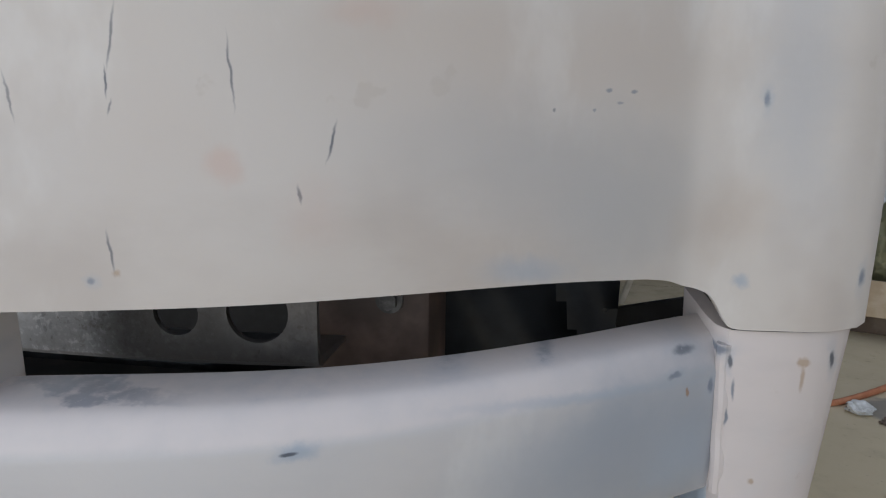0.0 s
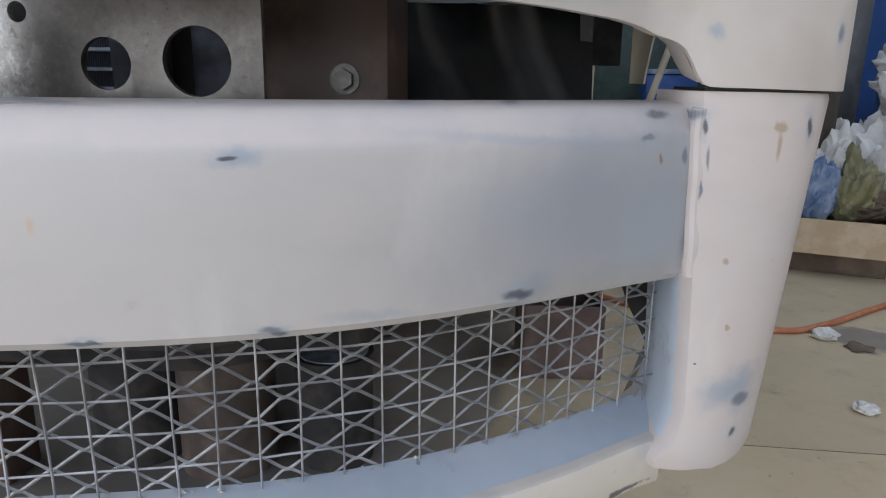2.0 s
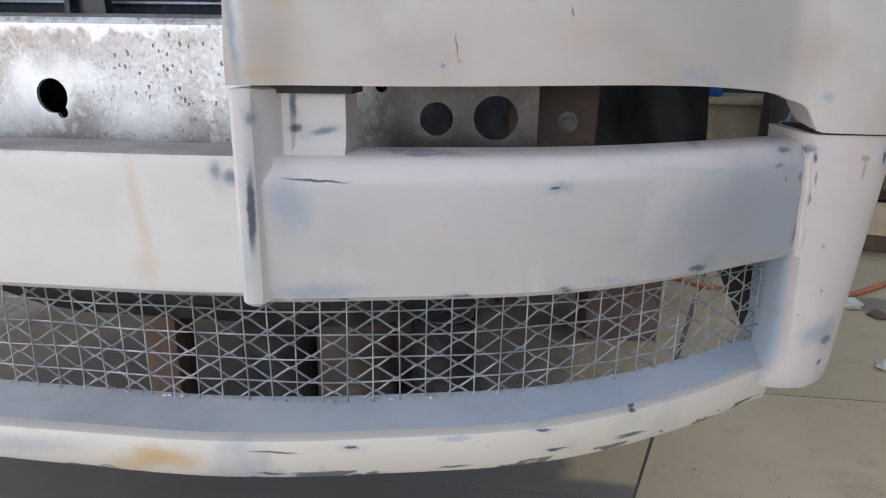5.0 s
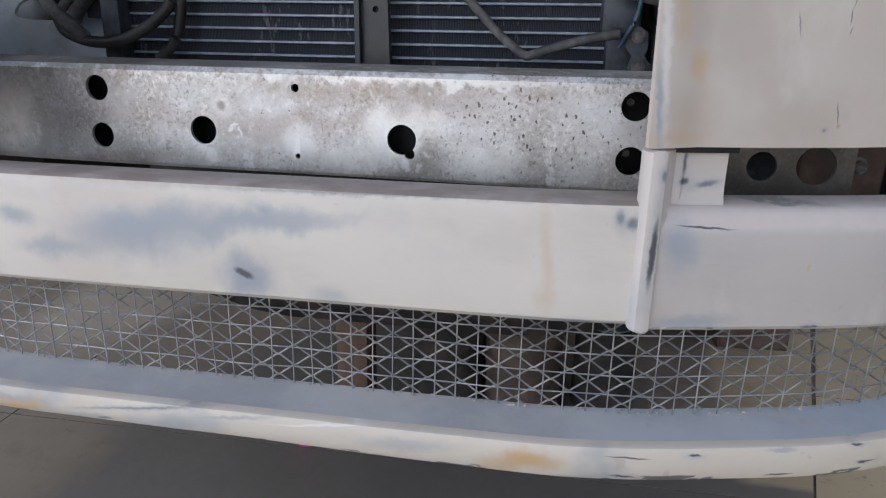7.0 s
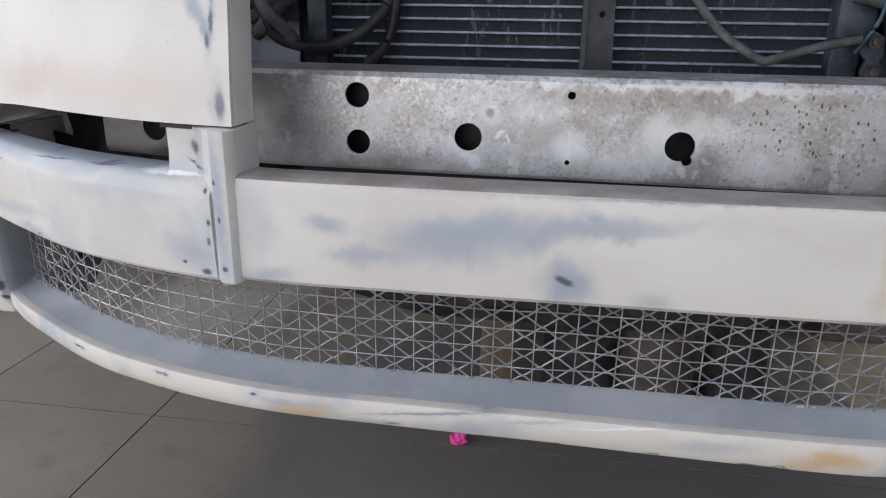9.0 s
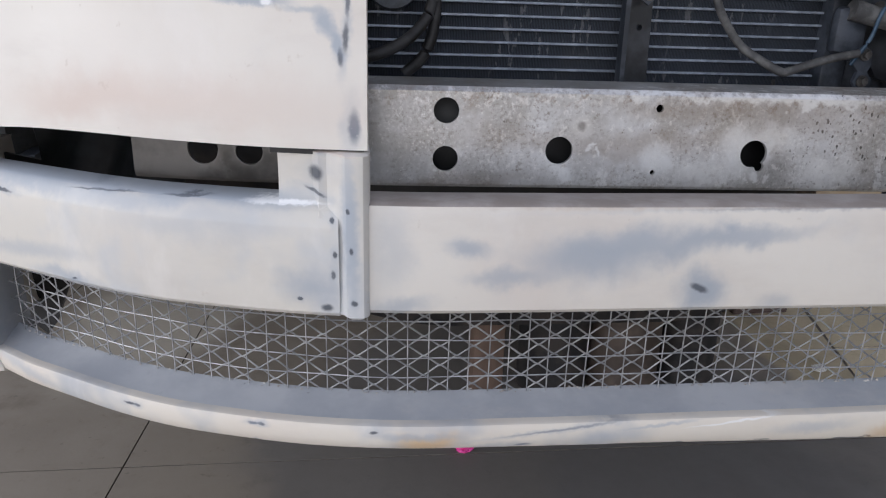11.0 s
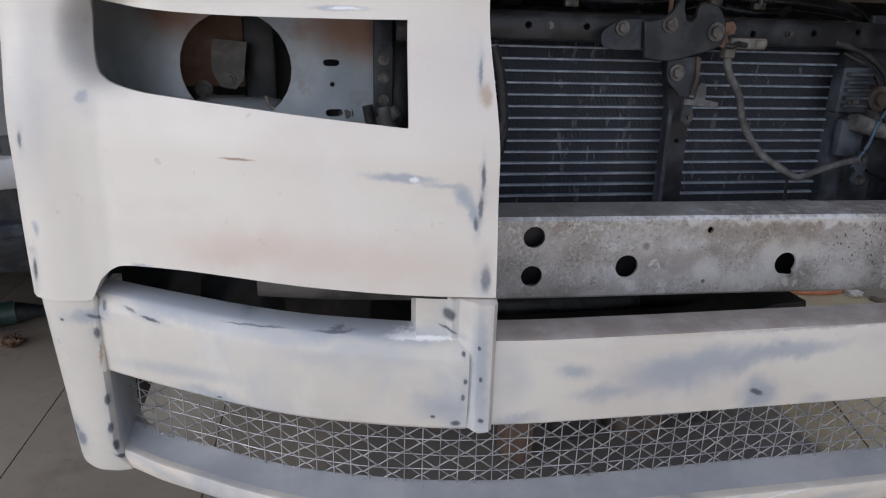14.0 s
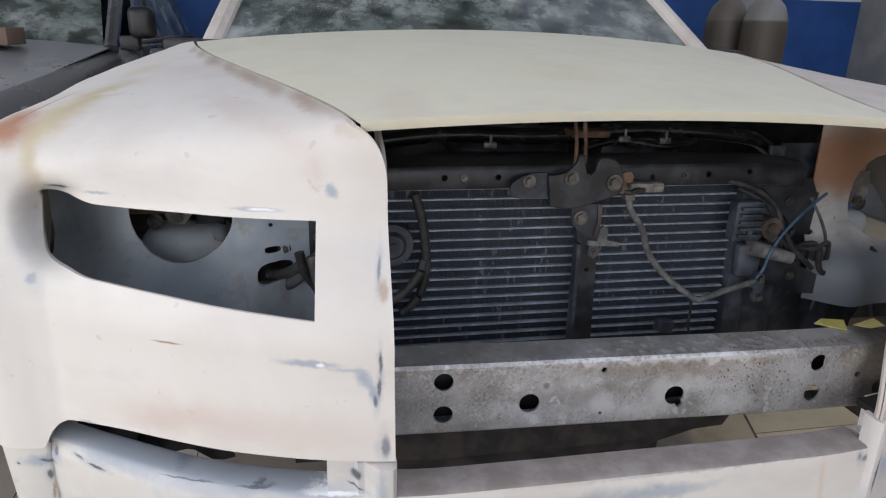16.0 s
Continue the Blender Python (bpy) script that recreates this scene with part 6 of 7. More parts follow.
def engine_bay():
    bm = bmesh.new()
    box(bm, (-0.44, 0.30, 0.60), (0.44, 0.36, 1.0), 0.01)
    part("radiator", bm, M["black"], car)
    bm = bmesh.new()
    box(bm, (-0.30, 0.45, 0.55), (0.30, 0.95, 1.02), 0.06, seg=3)
    box(bm, (-0.2, 0.42, 1.0), (0.05, 0.8, 1.06), 0.03, seg=3)
    box(bm, (0.1, 0.40, 0.98), (0.26, 0.6, 1.05), 0.02, seg=2)
    part("engine", bm, M["dark_metal"], car)
    bm = bmesh.new()
    box(bm, (-0.90, 1.02, 0.40), (0.88, 1.06, 1.20), 0.01)
    part("firewall", bm, M["black"], car)
    # a small lit part deep in the bay
    bm = bmesh.new()
    box(bm, (0.0, 0.30, 1.075), (0.075, 0.36, 1.088), 0.003)
    part("air_duct", bm, M["rust_rod"], car)
    for pts, r in (([(-0.45, 0.33, 1.055), (-0.25, 0.35, 1.075), (-0.05, 0.36, 1.070), (0.18, 0.36, 1.082), (0.38, 0.34, 1.07), (0.46, 0.36, 1.04)], 0.016), ([(-0.42, 0.40, 1.09), (-0.2, 0.42, 1.105), (0.1, 0.44, 1.10), (0.33, 0.42, 1.115)], 0.020),
                   ([(0.02, 0.31, 1.052), (0.10, 0.32, 1.066), (0.20, 0.31, 1.056), (0.27, 0.33, 1.066)], 0.007)):
        tube_part("engine_hose", pts, r, M["rubber"], car, "shiny black rubber hose")
    for x, z in ((0.105, 1.072), (0.19, 1.068), (-0.16, 1.062)):
        bm = bmesh.new()
        box(bm, (x - 0.012, 0.300, z - 0.006), (x + 0.012, 0.312, z + 0.006), 0.002)
        cyl(bm, (x, 0.30, z + 0.004), (x, 0.30, z + 0.020), 0.0035, seg=8)
        part("hose_clip", bm, M["bolt"], car, "dull metal hose clip")


engine_bay()


def underside():
    bm = bmesh.new()
    box(bm, (-0.80, 1.25, 0.20), (0.78, 4.2, 0.62), 0.04)
    box(bm, (-0.60, 0.60, 0.25), (0.55, 1.25, 0.60), 0.03)
    part("underbody", bm, M["black"], car)
    rows = []
    for x in np.linspace(-0.55, 0.53, 15):
        d = 0.05 * smooth(abs(x), 0.25, 0.5)
        rows.append([(x, y, z + d) for y, z in ((0.42, 0.30), (0.44, 0.26), (0.52, 0.25), (0.56, 0.30), (0.55, 0.38), (0.44, 0.38))])
    mesh_from("subframe", *sweep(rows), M["under"], car, "grimy front subframe")
    bm = bmesh.new()
    box(bm, (-0.24, 0.58, 0.24), (0.20, 0.92, 0.42), 0.04, seg=3)
    part("oil_pan", bm, M["dark_metal"], car)
    for s in (-1, 1):
        bm = bmesh.new()
        cyl(bm, (half(s, 0.30), 0.56, 0.32), (half(s, 0.72), 0.86, 0.33), 0.028, 0.022, 12)
        part("control_arm", bm, M["dark_metal"], car)
        wheel(half(s, 0.78), 3.65, s)


def wheel(x, y, s):
    verts, faces = [], []
    ring = [(0.24, 0.095), (0.30, 0.108), (0.335, 0.100), (0.347, 0.07), (0.35, 0.0), (0.347, -0.07), (0.335, -0.100), (0.30, -0.108), (0.24, -0.095)]
    n = 40
    for k in range(n):
        w = 2 * math.pi * k / n
        for r, o in ring:
            verts.append((x + o, y + r * math.cos(w), 0.35 + r * math.sin(w)))
    m = len(ring)
    for k in range(n):
        for j in range(m):
            faces.append((k * m + j, k * m + (j + 1) % m, ((k + 1) % n) * m + (j + 1) % m, ((k + 1) % n) * m + j))
    t = mesh_from("wheel", verts, faces, M["tyre"], car, "black rubber tyre")
    bm = bmesh.new()
    cyl(bm, (x - 0.08 * s, y, 0.35), (x + 0.07 * s, y, 0.35), 0.24, 0.22, 32)
    part("rim", bm, M["bolt"], t)


underside()


def upper_body():
    """Windscreen, its posts, the roof and the sides behind the fenders."""
    w0, w1, zb, zt, yb, yt = 0.72, 0.58, 1.215, 1.62, 1.02, 1.62
    rows = []
    for q in np.linspace(0, 1, 10):
        rows.append([(X0 + k * (w0 + (w1 - w0) * q), yb + (yt - yb) * q + 0.10 * k * k, zb + (zt - zb) * q) for k in np.linspace(-1, 1, 21)])
    mesh_from("windscreen", *shell(np.array(rows), -0.005), M["glass"], car, "dusty windscreen glass")
    for s in (-1, 1):
        pts = [(X0 + s * (w0 + 0.025 + (w1 - w0) * q), yb + 0.09 + (yt - yb) * q, zb - 0.02 + (zt - zb) * q) for q in np.linspace(-0.05, 1.05, 8)]
        mesh_from("windscreen_post", *tube(pts, 0.032, 10), M["post"], car, "primed windscreen post with masking marks")
        bm = bmesh.new()
        x0, x1 = sorted((half(s, 0.90), half(s, 0.93)))
        box(bm, (x0, 1.25, 0.42), (x1, 3.2, 1.18), 0.01)
        part("door", bm, M["hood"], car)
        bm = bmesh.new()
        x0, x1 = sorted((half(s, 0.90), half(s, 0.95)))
        box(bm, (x0, 3.2, 0.45), (x1, 4.4, 1.15), 0.02)
        part("rear_fender", bm, M["hood"], car)
    bm = bmesh.new()
    box(bm, (X0 - 0.60, 1.66, 1.60), (X0 + 0.60, 3.0, 1.66), 0.03)
    part("roof", bm, M["hood"], car)
    bm = bmesh.new()
    box(bm, (X0 - 0.70, 1.08, 1.10), (X0 + 0.70, 1.40, 1.20), 0.03)
    part("dashboard", bm, M["dark_metal"], car)
    bm = bmesh.new()
    box(bm, (X0 - 0.86, 1.06, 1.19), (X0 + 0.86, 1.14, 1.225), 0.008)
    part("cowl", bm, M["black"], car)
    bm = bmesh.new()
    box(bm, (X0 - 0.70, 3.0, 0.7), (X0 + 0.70, 3.1, 1.62), 0.03)
    part("rear_bulkhead", bm, M["dark_metal"], car)


def glass_material():
    m = Mat("dusty_windscreen_glass", 0.04)
    m.b.inputs["IOR"].default_value = 1.5
    m.b.inputs["Specular IOR Level"].default_value = 0.5
    # mottled green-grey film stands in for reflected greenery and sky
    m.link(m.ramp(m.noise(7, 6, 0.7), 0.36, 0.64, 0.92, 0.25), m.b.inputs["Transmission Weight"])
    n = m.noise(5, 5, 0.65)
    m.colour(m.mix(m.ramp(n, 0.4, 0.7), (0.22, 0.26, 0.24), (0.48, 0.52, 0.50)))
    m.rough(n, 0.03, 0.22)
    return m.m


M["glass"] = glass_material()
M["post"] = primer("primer_post", base=(0.62, 0.56, 0.50), tint=(0.40, 0.33, 0.28), patch=(0.3, 0.28, 0.26))
upper_body()

# ---- what stands round the car ----


def gas_cylinder(x, y, mat, label):
    prof = [(0.0, 0.0), (0.105, 0.0), (0.115, 0.012), (0.115, 1.30), (0.108, 1.37), (0.085, 1.43), (0.05, 1.465), (0.036, 1.48), (0.036, 1.505), (0.0, 1.505)]
    verts, faces, n = [], [], 32
    for r, z in prof:
        for k in range(n):
            w = 2 * math.pi * k / n
            verts.append((x + max(r, 0.001) * math.cos(w), y + max(r, 0.001) * math.sin(w), z))
    for i in range(len(prof) - 1):
        for k in range(n):
            faces.append((i * n + k, i * n + (k + 1) % n, (i + 1) * n + (k + 1) % n, (i + 1) * n + k))
    faces += [tuple(range(n))[::-1], tuple((len(prof) - 1) * n + k for k in range(n))]
    ob = mesh_from("gas_cylinder", verts, faces, mat)
    tagged(ob, label, "gas cylinder", "gas cylinders by the blue wall")
    bm = bmesh.new()
    cyl(bm, (x, y, 1.505), (x, y, 1.56), 0.014, seg=12)
    cyl(bm, (x - 0.035, y, 1.54), (x + 0.02, y, 1.54), 0.010, seg=10)
    cyl(bm, (x, y, 1.56), (x, y, 1.578), 0.024, seg=12)
    part("valve", bm, M["bolt"], ob, "brass and steel valve")


def cylinder_paint(name, low, high):
    m = Mat(name, 0.5, 0.2)
    n = m.noise(10, 5, 0.6)
    z = m.t.nodes.new("ShaderNodeSeparateXYZ")
    m.link(m.co, z.inputs[0])
    c = m.mix(m.ramp(z.outputs[2], 1.345, 1.36), m.mix(n, low, tuple(v * 0.6 for v in low)), high)
    c = m.mix(m.times(m.ramp(m.noise(30, 4), 0.58, 0.7), 0.5), c, (0.12, 0.07, 0.05))
    m.colour(c)
    return m.m


gas_cylinder(1.885, 2.46, cylinder_paint("brown_grey_cylinder", (0.10, 0.08, 0.062), (0.22, 0.21, 0.20)), "dusty grey-brown steel gas cylinder with silver shoulder")
gas_cylinder(1.80, 2.68, cylinder_paint("dull_green_cylinder", (0.09, 0.075, 0.06), (0.12, 0.10, 0.085)), "old dark steel gas cylinder with chipped paint")


def rag_pile(name, x, y, z, r, h, mat, label, seed, category="cloth", group=""):
    """A crumpled heap."""
    rng = random.Random(seed)
    bm = bmesh.new()
    bmesh.ops.create_icosphere(bm, subdivisions=5, radius=1.0)
    off = Vector((rng.uniform(0, 50), rng.uniform(0, 50), rng.uniform(0, 50)))
    for v in bm.verts:
        d = v.co.normalized()
        k = 1 + 0.45 * noise.noise(d * 1.6 + off) + 0.30 * (0.5 - abs(noise.noise(d * 4.0 + off))) + 0.10 * noise.noise(d * 9 + off)
        v.co = Vector((d.x * r * k, d.y * r * k, max(0.0, h * (0.45 + 0.55 * d.z) * k))) + Vector((x, y, z))
    ob = part(name, bm, mat, angle=60)
    return tagged(ob, label, category, group)


M["cloth_white"] = simple("white_cotton_waste", (0.62, 0.61, 0.58), (0.76, 0.75, 0.72), 0.9, 0.0, 20, bump=0.4)
M["cloth_blue"] = simple("blue_plastic_rag", (0.10, 0.17, 0.33), (0.35, 0.42, 0.55), 0.6, 0.0, 9, bump=0.3)
M["olive"] = simple("olive_plastic_bag", (0.20, 0.19, 0.10), (0.34, 0.31, 0.17), 0.45, 0.0, 9)
M["cardboard"] = simple("dusty_cardboard", (0.12, 0.085, 0.06), (0.20, 0.15, 0.11), 0.9, 0.0, 8)
M["red_carton"] = simple("brown_grey_cardboard", (0.11, 0.075, 0.065), (0.17, 0.125, 0.11), 0.85, 0.0, 10)
M["tin"] = simple("brown_painted_tin", (0.085, 0.066, 0.055), (0.145, 0.112, 0.092), 0.55, 0.2, 12)
M["grey_box"] = simple("grey_dusty_board", (0.20, 0.19, 0.175), (0.28, 0.265, 0.245), 0.85, 0.0, 8)
M["hose_orange"] = simple("orange_air_hose", (0.46, 0.16, 0.07), (0.56, 0.24, 0.12), 0.55, 0.0, 30)
M["drum_blue"] = simple("blue_plastic", (0.02, 0.08, 0.30), (0.03, 0.12, 0.40), 0.45, 0.0, 10)
M["green_tool"] = simple("green_tool_body", (0.02, 0.045, 0.04), (0.04, 0.08, 0.07), 0.5, 0.0, 20)
M["tool_blue"] = simple("dark_teal_plastic", (0.015, 0.06, 0.085), (0.03, 0.09, 0.11), 0.45, 0.0, 20)
M["pink"] = simple("pink_wrapper", (0.75, 0.05, 0.32), (0.85, 0.12, 0.42), 0.4, 0.0, 40)
M["car_grey"] = simple("grey_car_paint", (0.24, 0.245, 0.26), (0.30, 0.305, 0.32), 0.3, 0.3, 4, bump=0)
# the car's grey again, darkened for its shaded side
M["car_shaded"] = simple("shaded_grey_car_paint", (0.07, 0.075, 0.08), (0.11, 0.115, 0.12), 0.3, 0.3, 4, bump=0)
M["car_white"] = simple("white_primer_bumper", (0.58, 0.58, 0.60), (0.68, 0.68, 0.69), 0.5, 0.0, 6)
M["tan"] = simple("tan_paper", (0.45, 0.33, 0.20), (0.55, 0.43, 0.29), 0.85, 0.0, 12)
M["pillar_grey"] = simple("grey_steel_column", (0.16, 0.165, 0.17), (0.24, 0.245, 0.25), 0.55, 0.2, 6)
M["wood"] = simple("brown_board", (0.10, 0.065, 0.048), (0.18, 0.12, 0.09), 0.8, 0.0, 6, stretch=(1, 1, 0.15))


def crate(x, y, w, d, h, turn, mat, label, flap=True):
    """An open carton with wall thickness and loose flaps."""
    ob = thing("carton", label, "box", "cartons by the wall", (x, y, 0))
    ob.rotation_euler = (0, 0, radians(turn))
    t = 0.006
    for nm, lo, hi in (("base", (-w / 2, -d / 2, 0), (w / 2, d / 2, t)), ("side", (-w / 2, -d / 2, t), (-w / 2 + t, d / 2, h)), ("side", (w / 2 - t, -d / 2, t), (w / 2, d / 2, h)),
                       ("side", (-w / 2 + t, -d / 2, t), (w / 2 - t, -d / 2 + t, h)), ("side", (-w / 2 + t, d / 2 - t, t), (w / 2 - t, d / 2, h))):
        bm = bmesh.new()
        box(bm, lo, hi, 0.002, seg=1)
        part(nm, bm, mat, ob)
    if flap:
        for sy, a in ((-1, 148), (1, 70)):
            bm = bmesh.new()
            box(bm, (-w / 2, -0.002, 0), (w / 2, 0.002, d * 0.4), 0.001, Matrix.Translation((0, sy * (d / 2 + 0.004), h)) @ Matrix.Rotation(radians(sy * -a), 4, "X"), 1)
            part("flap", bm, M["tan"], ob, "tan inner side of the flap")
    return ob


def clutter_east():
    crate(1.97, 2.26, 0.34, 0.34, 0.20, -18, M["cardboard"], "dusty grey-brown cardboard carton with torn open flaps")
    crate(2.34, 2.12, 0.34, 0.36, 0.22, -14, M["grey_box"], "plain grey dusty carton on the floor", False)
    rag_pile("torn_paper", 2.06, 2.30, 0.16, 0.13, 0.13, M["cardboard"], "torn brown packing paper in the carton", 3, "paper")
    rag_pile("sack", 2.00, 2.24, 0.17, 0.085, 0.22, M["olive"], "olive plastic bag lying on the carton", 13, "bag")
    rag_pile("rag", 1.87, 2.22, 0.17, 0.07, 0.22, M["cloth_blue"], "crumpled blue rag on the carton", 14, "cloth", "rags")
    rag_pile("rag", 1.96, 2.33, 0.20, 0.09, 0.25, M["cloth_white"], "crumpled white rag on the carton", 15, "cloth", "rags")
    rag_pile("rag", 1.92, 2.62, 0.0, 0.17, 0.48, M["cloth_blue"], "heap of blue and white plastic rags", 4, "cloth", "rags")
    rag_pile("rag", 2.30, 2.55, 0.0, 0.24, 0.52, M["cloth_white"], "heap of white cotton waste", 5, "cloth", "rags")
    # bin with cotton waste hung over its rim
    bm = bmesh.new()
    cyl(bm, (2.62, 2.75, 0), (2.62, 2.75, 0.66), 0.26, 0.30, 32)
    tagged(part("waste_bin", bm, M["drum_blue"]), "dark blue plastic waste bin full of cotton", "bin")
    rag_pile("cotton_waste", 2.58, 2.70, 0.60, 0.27, 0.26, M["cloth_white"], "white cotton waste spilling from the bin", 6, "cloth", "rags")
    rag_pile("cotton_waste", 2.36, 2.52, 0.50, 0.13, 0.26, M["cloth_white"], "white cotton waste spilling from the bin", 8, "cloth", "rags")
    # steel column
    bm = bmesh.new()
    cyl(bm, (2.30, 3.25, 0), (2.30, 3.25, 4.2), 0.14, seg=32)
    cyl(bm, (2.30, 3.25, 0), (2.30, 3.25, 0.02), 0.24, seg=32)
    tagged(part("steel_column", bm, M["pillar_grey"]), "round grey steel roof column", "column")
    hose = tube_part("air_hose", [(0.95, 1.75, 0.009), (1.20, 1.52, 0.009), (1.479, 1.435, 0.009), (1.64, 1.503, 0.009), (1.914, 1.717, 0.009), (2.25, 1.95, 0.009), (2.6, 2.0, 0.009), (3.1, 1.75, 0.009)], 0.009, M["hose_orange"])
    tagged(hose, "orange rubber air hose lying on the floor", "hose")
    rag_pile("cotton_scrap", 1.602, 1.418, 0.0, 0.032, 0.022, M["cloth_white"], "small white scrap of cotton on the floor", 9, "scrap", "floor scraps")
    rag_pile("cotton_scrap", 1.50, 0.98, 0.0, 0.022, 0.018, M["cloth_white"], "small white scrap of cotton on the floor", 10, "scrap", "floor scraps")
    rag_pile("floor_scrap", 1.66, 1.35, 0.0, 0.03, 0.008, M["cardboard"], "small dark scrap on the floor", 11, "scrap", "floor scraps")
    # cover lying on the floor behind the bumper and a wood block
    crate(0.85, 1.15, 0.19, 0.20, 0.18, 4, M["red_carton"], "small grey-brown carton on the floor under the car", False)
    for x, y, r, h, lab in ((0.06, 0.66, 0.085, 0.24, "dark"), (0.235, 0.64, 0.085, 0.27, "brownish"), (0.42, 0.68, 0.07, 0.20, "dark")):
        can = thing("paint_tin", lab + " used paint tin on the floor under the car", "paint tin", "paint tins", (x, y, 0))
        bm = bmesh.new()
        cyl(bm, (0, 0, 0), (0, 0, h), r, seg=28)
        cyl(bm, (0, 0, h - 0.004), (0, 0, h + 0.004), r * 1.03, seg=28)
        part("body", bm, M["under"] if lab == "dark" else M["tin"], can)
        bm = bmesh.new()
        cyl(bm, (0, 0, h), (0, 0, h + 0.006), r * 0.9, seg=28)
        part("lid", bm, M["tube"], can, "dull metal lid")
    bm = bmesh.new()
    box(bm, (-0.165, 0.50, 0.0), (-0.095, 0.58, 0.29), 0.006)
    tagged(part("wood_block", bm, M["wood"]), "upright brown timber block carrying the subframe", "wood block", "wood blocks")


clutter_east()


def bench_corner():
    """A dusty low bench, a crate and a dark board by the back wall, placed to fit the camera's view."""
    bench = thing("bench", "dusty beige low bench against the back wall", "bench", at=(1.62, 3.35, 0))
    bm = bmesh.new()
    box(bm, (-0.50, -0.14, 0.0), (0.50, 0.30, 0.48), 0.006)
    part("body", bm, M["tan_dust"], bench)
    bm = bmesh.new()
    box(bm, (-0.53, -0.18, 0.48), (0.53, 0.32, 0.52), 0.006)
    part("top", bm, M["tan_dust"], bench)
    crate_ob = thing("plastic_crate", "small blue plastic crate standing on the bench", "crate", at=(1.52, 3.32, 0.52))
    bm = bmesh.new()
    box(bm, (-0.13, -0.10, 0.0), (0.13, 0.10, 0.20), 0.012)
    part("body", bm, M["drum_blue"], crate_ob)
    bm = bmesh.new()
    box(bm, (-0.14, -0.11, 0.20), (0.14, 0.11, 0.225), 0.006)
    part("rim", bm, M["cloth_blue"], crate_ob, "pale blue rim")
    bm = bmesh.new()
    box(bm, (1.12, 3.68, 0.0), (2.10, 3.74, 1.12), 0.004)
    tagged(part("dark_board", bm, M["green_tool"]), "dark greenish board added before the blue wall", "board")
    pole = mesh_from("pole", *tube([(1.06, 2.30, 0.0), (1.19, 2.32, 0.42), (1.36, 2.36, 0.98)], 0.014, 10), M["wood_pale"])
    tagged(pole, "pale wooden pole standing aslant before the bench", "pole")


M["wood_pale"] = simple("pale_bare_wood", (0.42, 0.37, 0.29), (0.54, 0.48, 0.39), 0.8, 0.0, 14)
M["tan_dust"] = simple("dusty_beige_board", (0.36, 0.30, 0.20), (0.46, 0.39, 0.27), 0.85, 0.0, 7)
bench_corner()


def neighbour_car():
    """A grey saloon with its white bumper, parked beside the car."""
    nc = thing("parked_car", "grey saloon car parked beside the workshop car", "car", at=(-2.17, 0.42, 0))
    cx = -2.15

    def put(name, bm, mat, label="", up=nc):
        bmesh.ops.translate(bm, verts=bm.verts, vec=(-cx, 0, 0))
        return part(name, bm, mat, up, label)
    rows = []
    for q in np.linspace(0, 1, 16):
        y = 0.72 + 1.15 * q
        w = 0.74 + 0.10 * q
        rows.append([(k * w, y + 0.10 * k * k * (1 - q), 1.035 + 0.13 * q + 0.035 * (1 - k * k) - 0.05 * (1 - q) ** 4) for k in np.linspace(-1, 1, 25)])
    mesh_from("hood", *shell(np.array(rows), -0.005), M["car_grey"], nc)
    for s in (-1, 1):
        rows = []
        for q in np.linspace(0, 1, 14):
            y = 0.66 + 1.4 * q
            w = 0.75 + 0.09 * q
            rows.append([(s * (w + a), y + b, 1.03 + 0.13 * q - c) for a, b, c in ((0, 0, 0), (0.03, 0, 0.005), (0.07, 0.0, 0.03), (0.095, 0.0, 0.08), (0.10, 0.0, 0.22), (0.09, 0, 0.45))])
        mesh_from("fender", *shell(np.array(rows), 0.004 * s), M["car_shaded"], nc, "dark grey fender")
        mesh_from("window_post", *tube([(s * 0.84, 1.85, 1.15), (s * 0.80, 2.2, 1.40), (s * 0.72, 2.55, 1.60)], 0.030, 10), M["car_shaded"], nc)
        glass = [[(s * (0.895 - 0.13 * q), y, 1.17 + 0.42 * q) for y in np.linspace(2.05 + 0.5 * q, 3.6 - 0.25 * q, 9)] for q in np.linspace(0, 1, 6)]
        mesh_from("side_window", *shell(np.array(glass), 0.004), M["glass"], nc, "dark side window")
        mesh_from("window_rail", *tube([(s * 0.90, 2.02, 1.175), (s * 0.905, 2.8, 1.185), (s * 0.90, 3.7, 1.185)], 0.014, 8), M["bolt"], nc, "dull bright window rail")
        mesh_from("window_divider", *tube([(s * 0.90, 2.42, 1.18), (s * 0.83, 2.55, 1.40), (s * 0.775, 2.66, 1.56)], 0.012, 8), M["black"], nc)
        bm = bmesh.new()
        box(bm, (s * 0.90 - 0.03, 2.02, 0.42), (s * 0.90 + 0.03, 3.9, 1.17), 0.02)
        part("side", bm, M["car_shaded"], nc)
        bm = bmesh.new()
        box(bm, (s * 0.985 - 0.06, 1.80, 1.20), (s * 0.985 + 0.045, 1.89, 1.33), 0.03, seg=3)
        box(bm, (s * 0.94 - 0.06, 1.83, 1.15), (s * 0.94 + 0.02, 1.89, 1.21), 0.01)
        part("wing_mirror", bm, M["black"], nc)
        for yy in (1.35, 3.6):
            bm = bmesh.new()
            cyl(bm, (s * 0.70, yy, 0.32), (s * 0.90, yy, 0.32), 0.32, seg=36)
            part("wheel", bm, M["tyre"], nc)
    rows = []
    for q in np.linspace(0, 1, 8):
        rows.append([(k * (0.78 - 0.14 * q), 1.88 + 0.6 * q + 0.08 * k * k, 1.16 + 0.42 * q) for k in np.linspace(-1, 1, 15)])
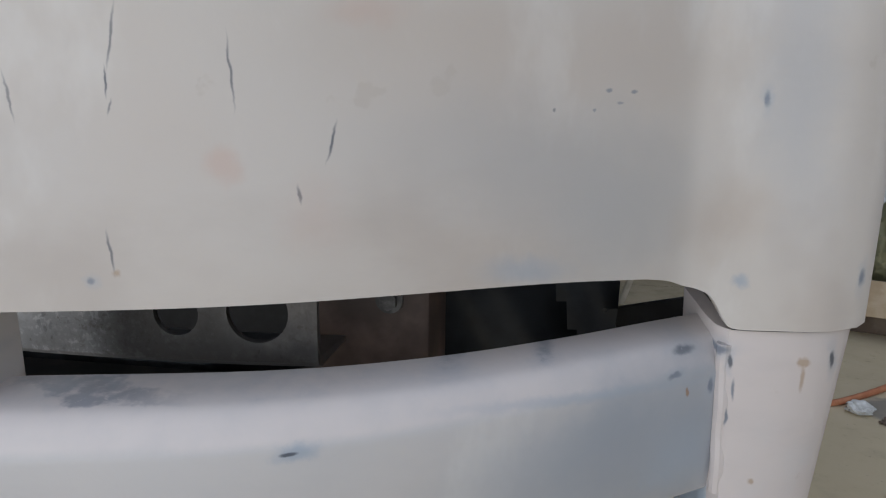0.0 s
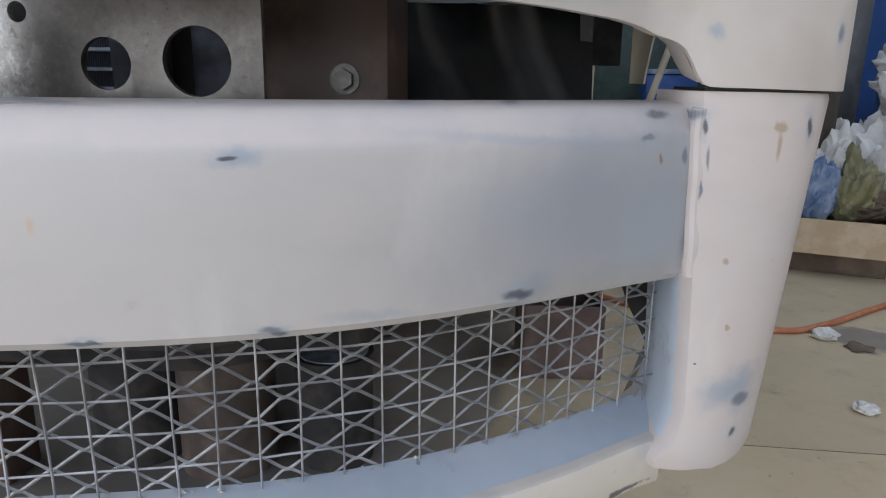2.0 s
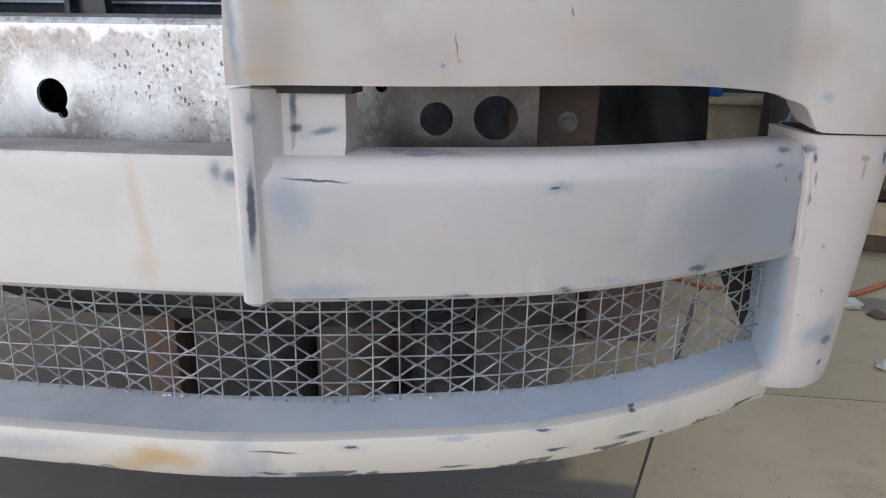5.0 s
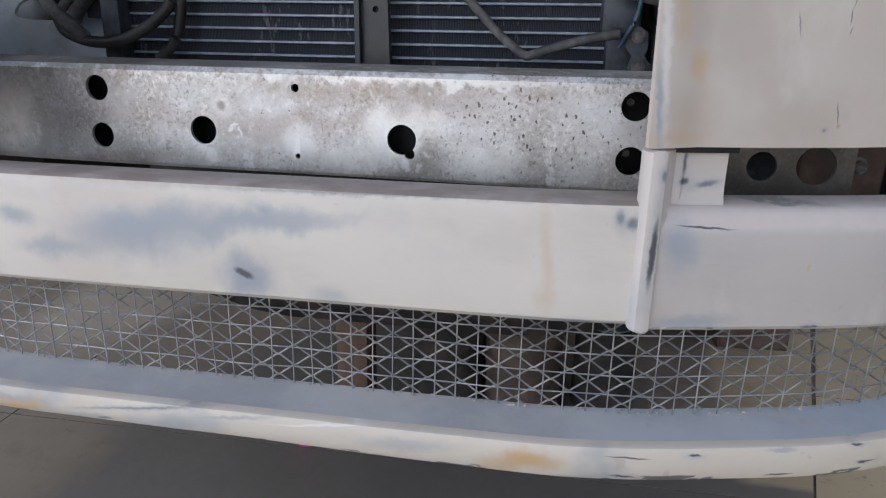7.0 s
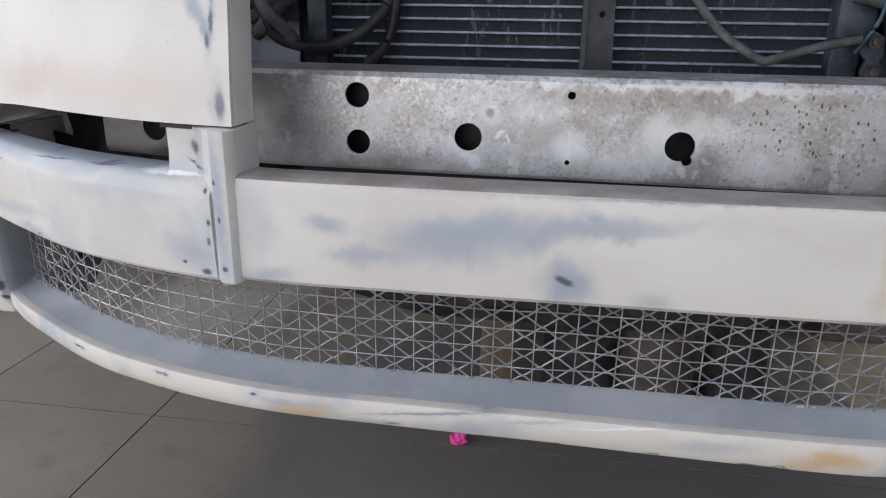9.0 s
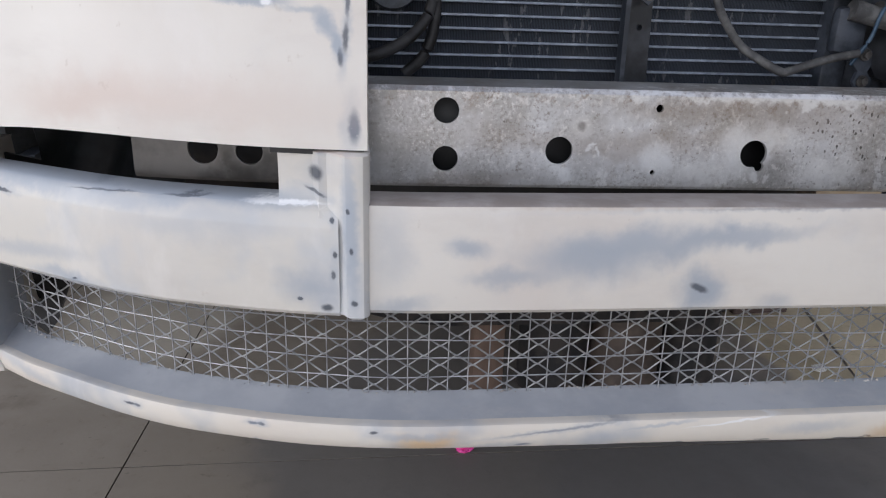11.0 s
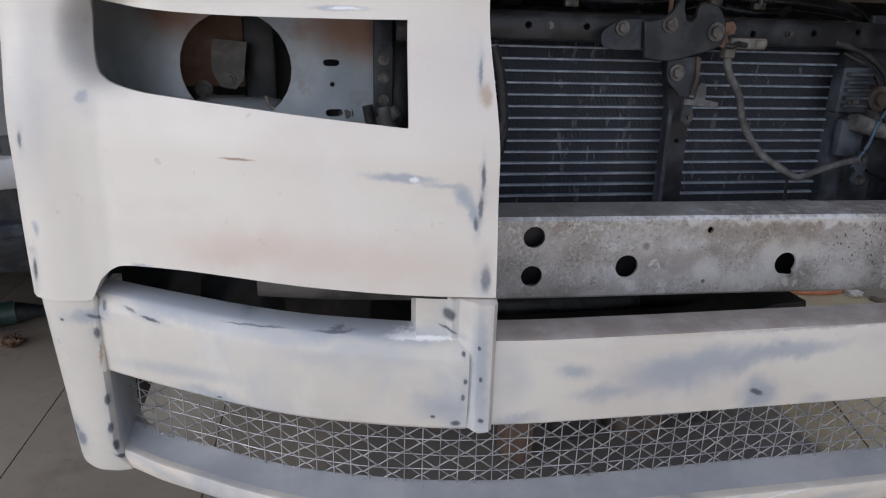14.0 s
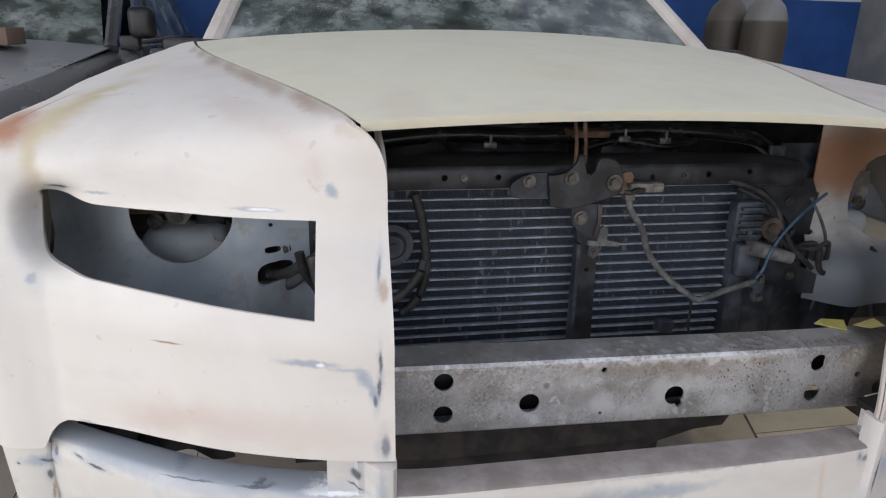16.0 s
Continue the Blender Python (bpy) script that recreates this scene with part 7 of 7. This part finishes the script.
    mesh_from("windscreen", *shell(np.array(rows), -0.005), M["glass"], nc, "dark windscreen")
    bm = bmesh.new()
    box(bm, (-0.74, 2.0, 0.35), (0.74, 3.95, 1.1), 0.05)
    box(bm, (-0.6, 2.55, 1.1), (0.6, 3.4, 1.55), 0.05)
    part("cabin", bm, M["black"], nc)
    bm = bmesh.new()
    box(bm, (-0.62, 2.45, 1.57), (0.62, 3.5, 1.62), 0.02)
    part("roof", bm, M["car_grey"], nc)
    # front: dark grille band, white bumper, lower skirt
    rows = []
    for k in np.linspace(-1, 1, 31):
        y = 0.52 + 0.22 * abs(k) ** 3
        rows.append([(k * 0.86, y + a, z) for a, z in ((0.10, 0.570), (0.01, 0.575), (0.0, 0.585), (-0.006, 0.61), (0.0, 0.64), (0.012, 0.655), (0.10, 0.66))])
    mesh_from("bumper", *sweep(rows), M["car_white"], nc, "white primed bumper")
    rows = []
    for k in np.linspace(-1, 1, 31):
        y = 0.58 + 0.22 * abs(k) ** 3
        rows.append([(k * 0.84, y + a, z) for a, z in ((0.06, 0.66), (0.0, 0.665), (0.0, 0.705), (0.06, 0.71))])
    mesh_from("grille_band", *sweep(rows), M["black"], nc)
    rows = []
    for k in np.linspace(-1, 1, 31):
        y = 0.56 + 0.22 * abs(k) ** 3
        rows.append([(k * 0.85, y + a, z) for a, z in ((0.06, 0.71), (0.0, 0.715), (0.004, 0.90), (0.03, 0.98), (0.10, 1.02))])
    mesh_from("nose_panel", *sweep(rows), M["car_grey"], nc)
    bm = bmesh.new()
    box(bm, (-0.80, 0.72, 0.30), (0.80, 1.9, 0.88), 0.05)
    part("front_structure", bm, M["dark_metal"], nc)
    rows = []
    for k in np.linspace(-1, 1, 31):
        y = 0.55 + 0.22 * abs(k) ** 3
        rows.append([(k * 0.84, y + a, z) for a, z in ((0.10, 0.40), (0.0, 0.41), (-0.02, 0.44), (-0.01, 0.47), (0.10, 0.48))])
    mesh_from("skirt", *sweep(rows), M["dusty_black"], nc)
    # board left on its hood
    bm = bmesh.new()
    box(bm, (-2.75, 1.95, 1.172), (-1.60, 2.12, 1.236), 0.004)
    tagged(part("board", bm, M["wood"]), "brown wooden board lying on the grey hood", "board")


neighbour_car()


def west_floor():
    tool = thing("angle_grinder", "dark green power tool lying on the floor", "power tool", at=(-1.73, 1.47, 0))
    tool.rotation_euler = (0, 0, radians(25))
    bm = bmesh.new()
    cyl(bm, (-0.16, 0, 0.045), (0.08, 0, 0.045), 0.036, 0.042, 20)
    part("body", bm, M["green_tool"], tool)
    bm = bmesh.new()
    cyl(bm, (0.08, 0, 0.045), (0.19, 0, 0.03), 0.038, 0.012, 16)
    part("gear_head", bm, M["dark_metal"], tool)
    bm = bmesh.new()
    box(bm, (-0.22, -0.10, 0.0), (-0.04, -0.02, 0.085), 0.02, seg=3)
    part("battery", bm, M["tool_blue"], tool, "dark teal battery block")
    bolt(0.0, -0.03, 0.06, 0.008, tool)
    bm = bmesh.new()
    cyl(bm, (0.0, -0.03, 0.06), (0.0, -0.12, 0.035), 0.014, seg=12)
    part("grip", bm, M["black"], tool)
    rag_pile("floor_scrap", -1.60, 1.33, 0.0, 0.03, 0.03, M["rust_rod"], "rusty scrap on the floor", 21, "scrap", "floor scraps")
    rag_pile("candy_wrapper", -0.195, 0.385, 0.0, 0.016, 0.02, M["pink"], "crumpled shiny pink wrapper on the floor", 22, "wrapper")
    rag_pile("cotton_scrap", 0.80, 0.675, 0.0, 0.014, 0.012, M["cloth_white"], "small white scrap of cotton on the floor", 23, "scrap", "floor scraps")


west_floor()


slabs()
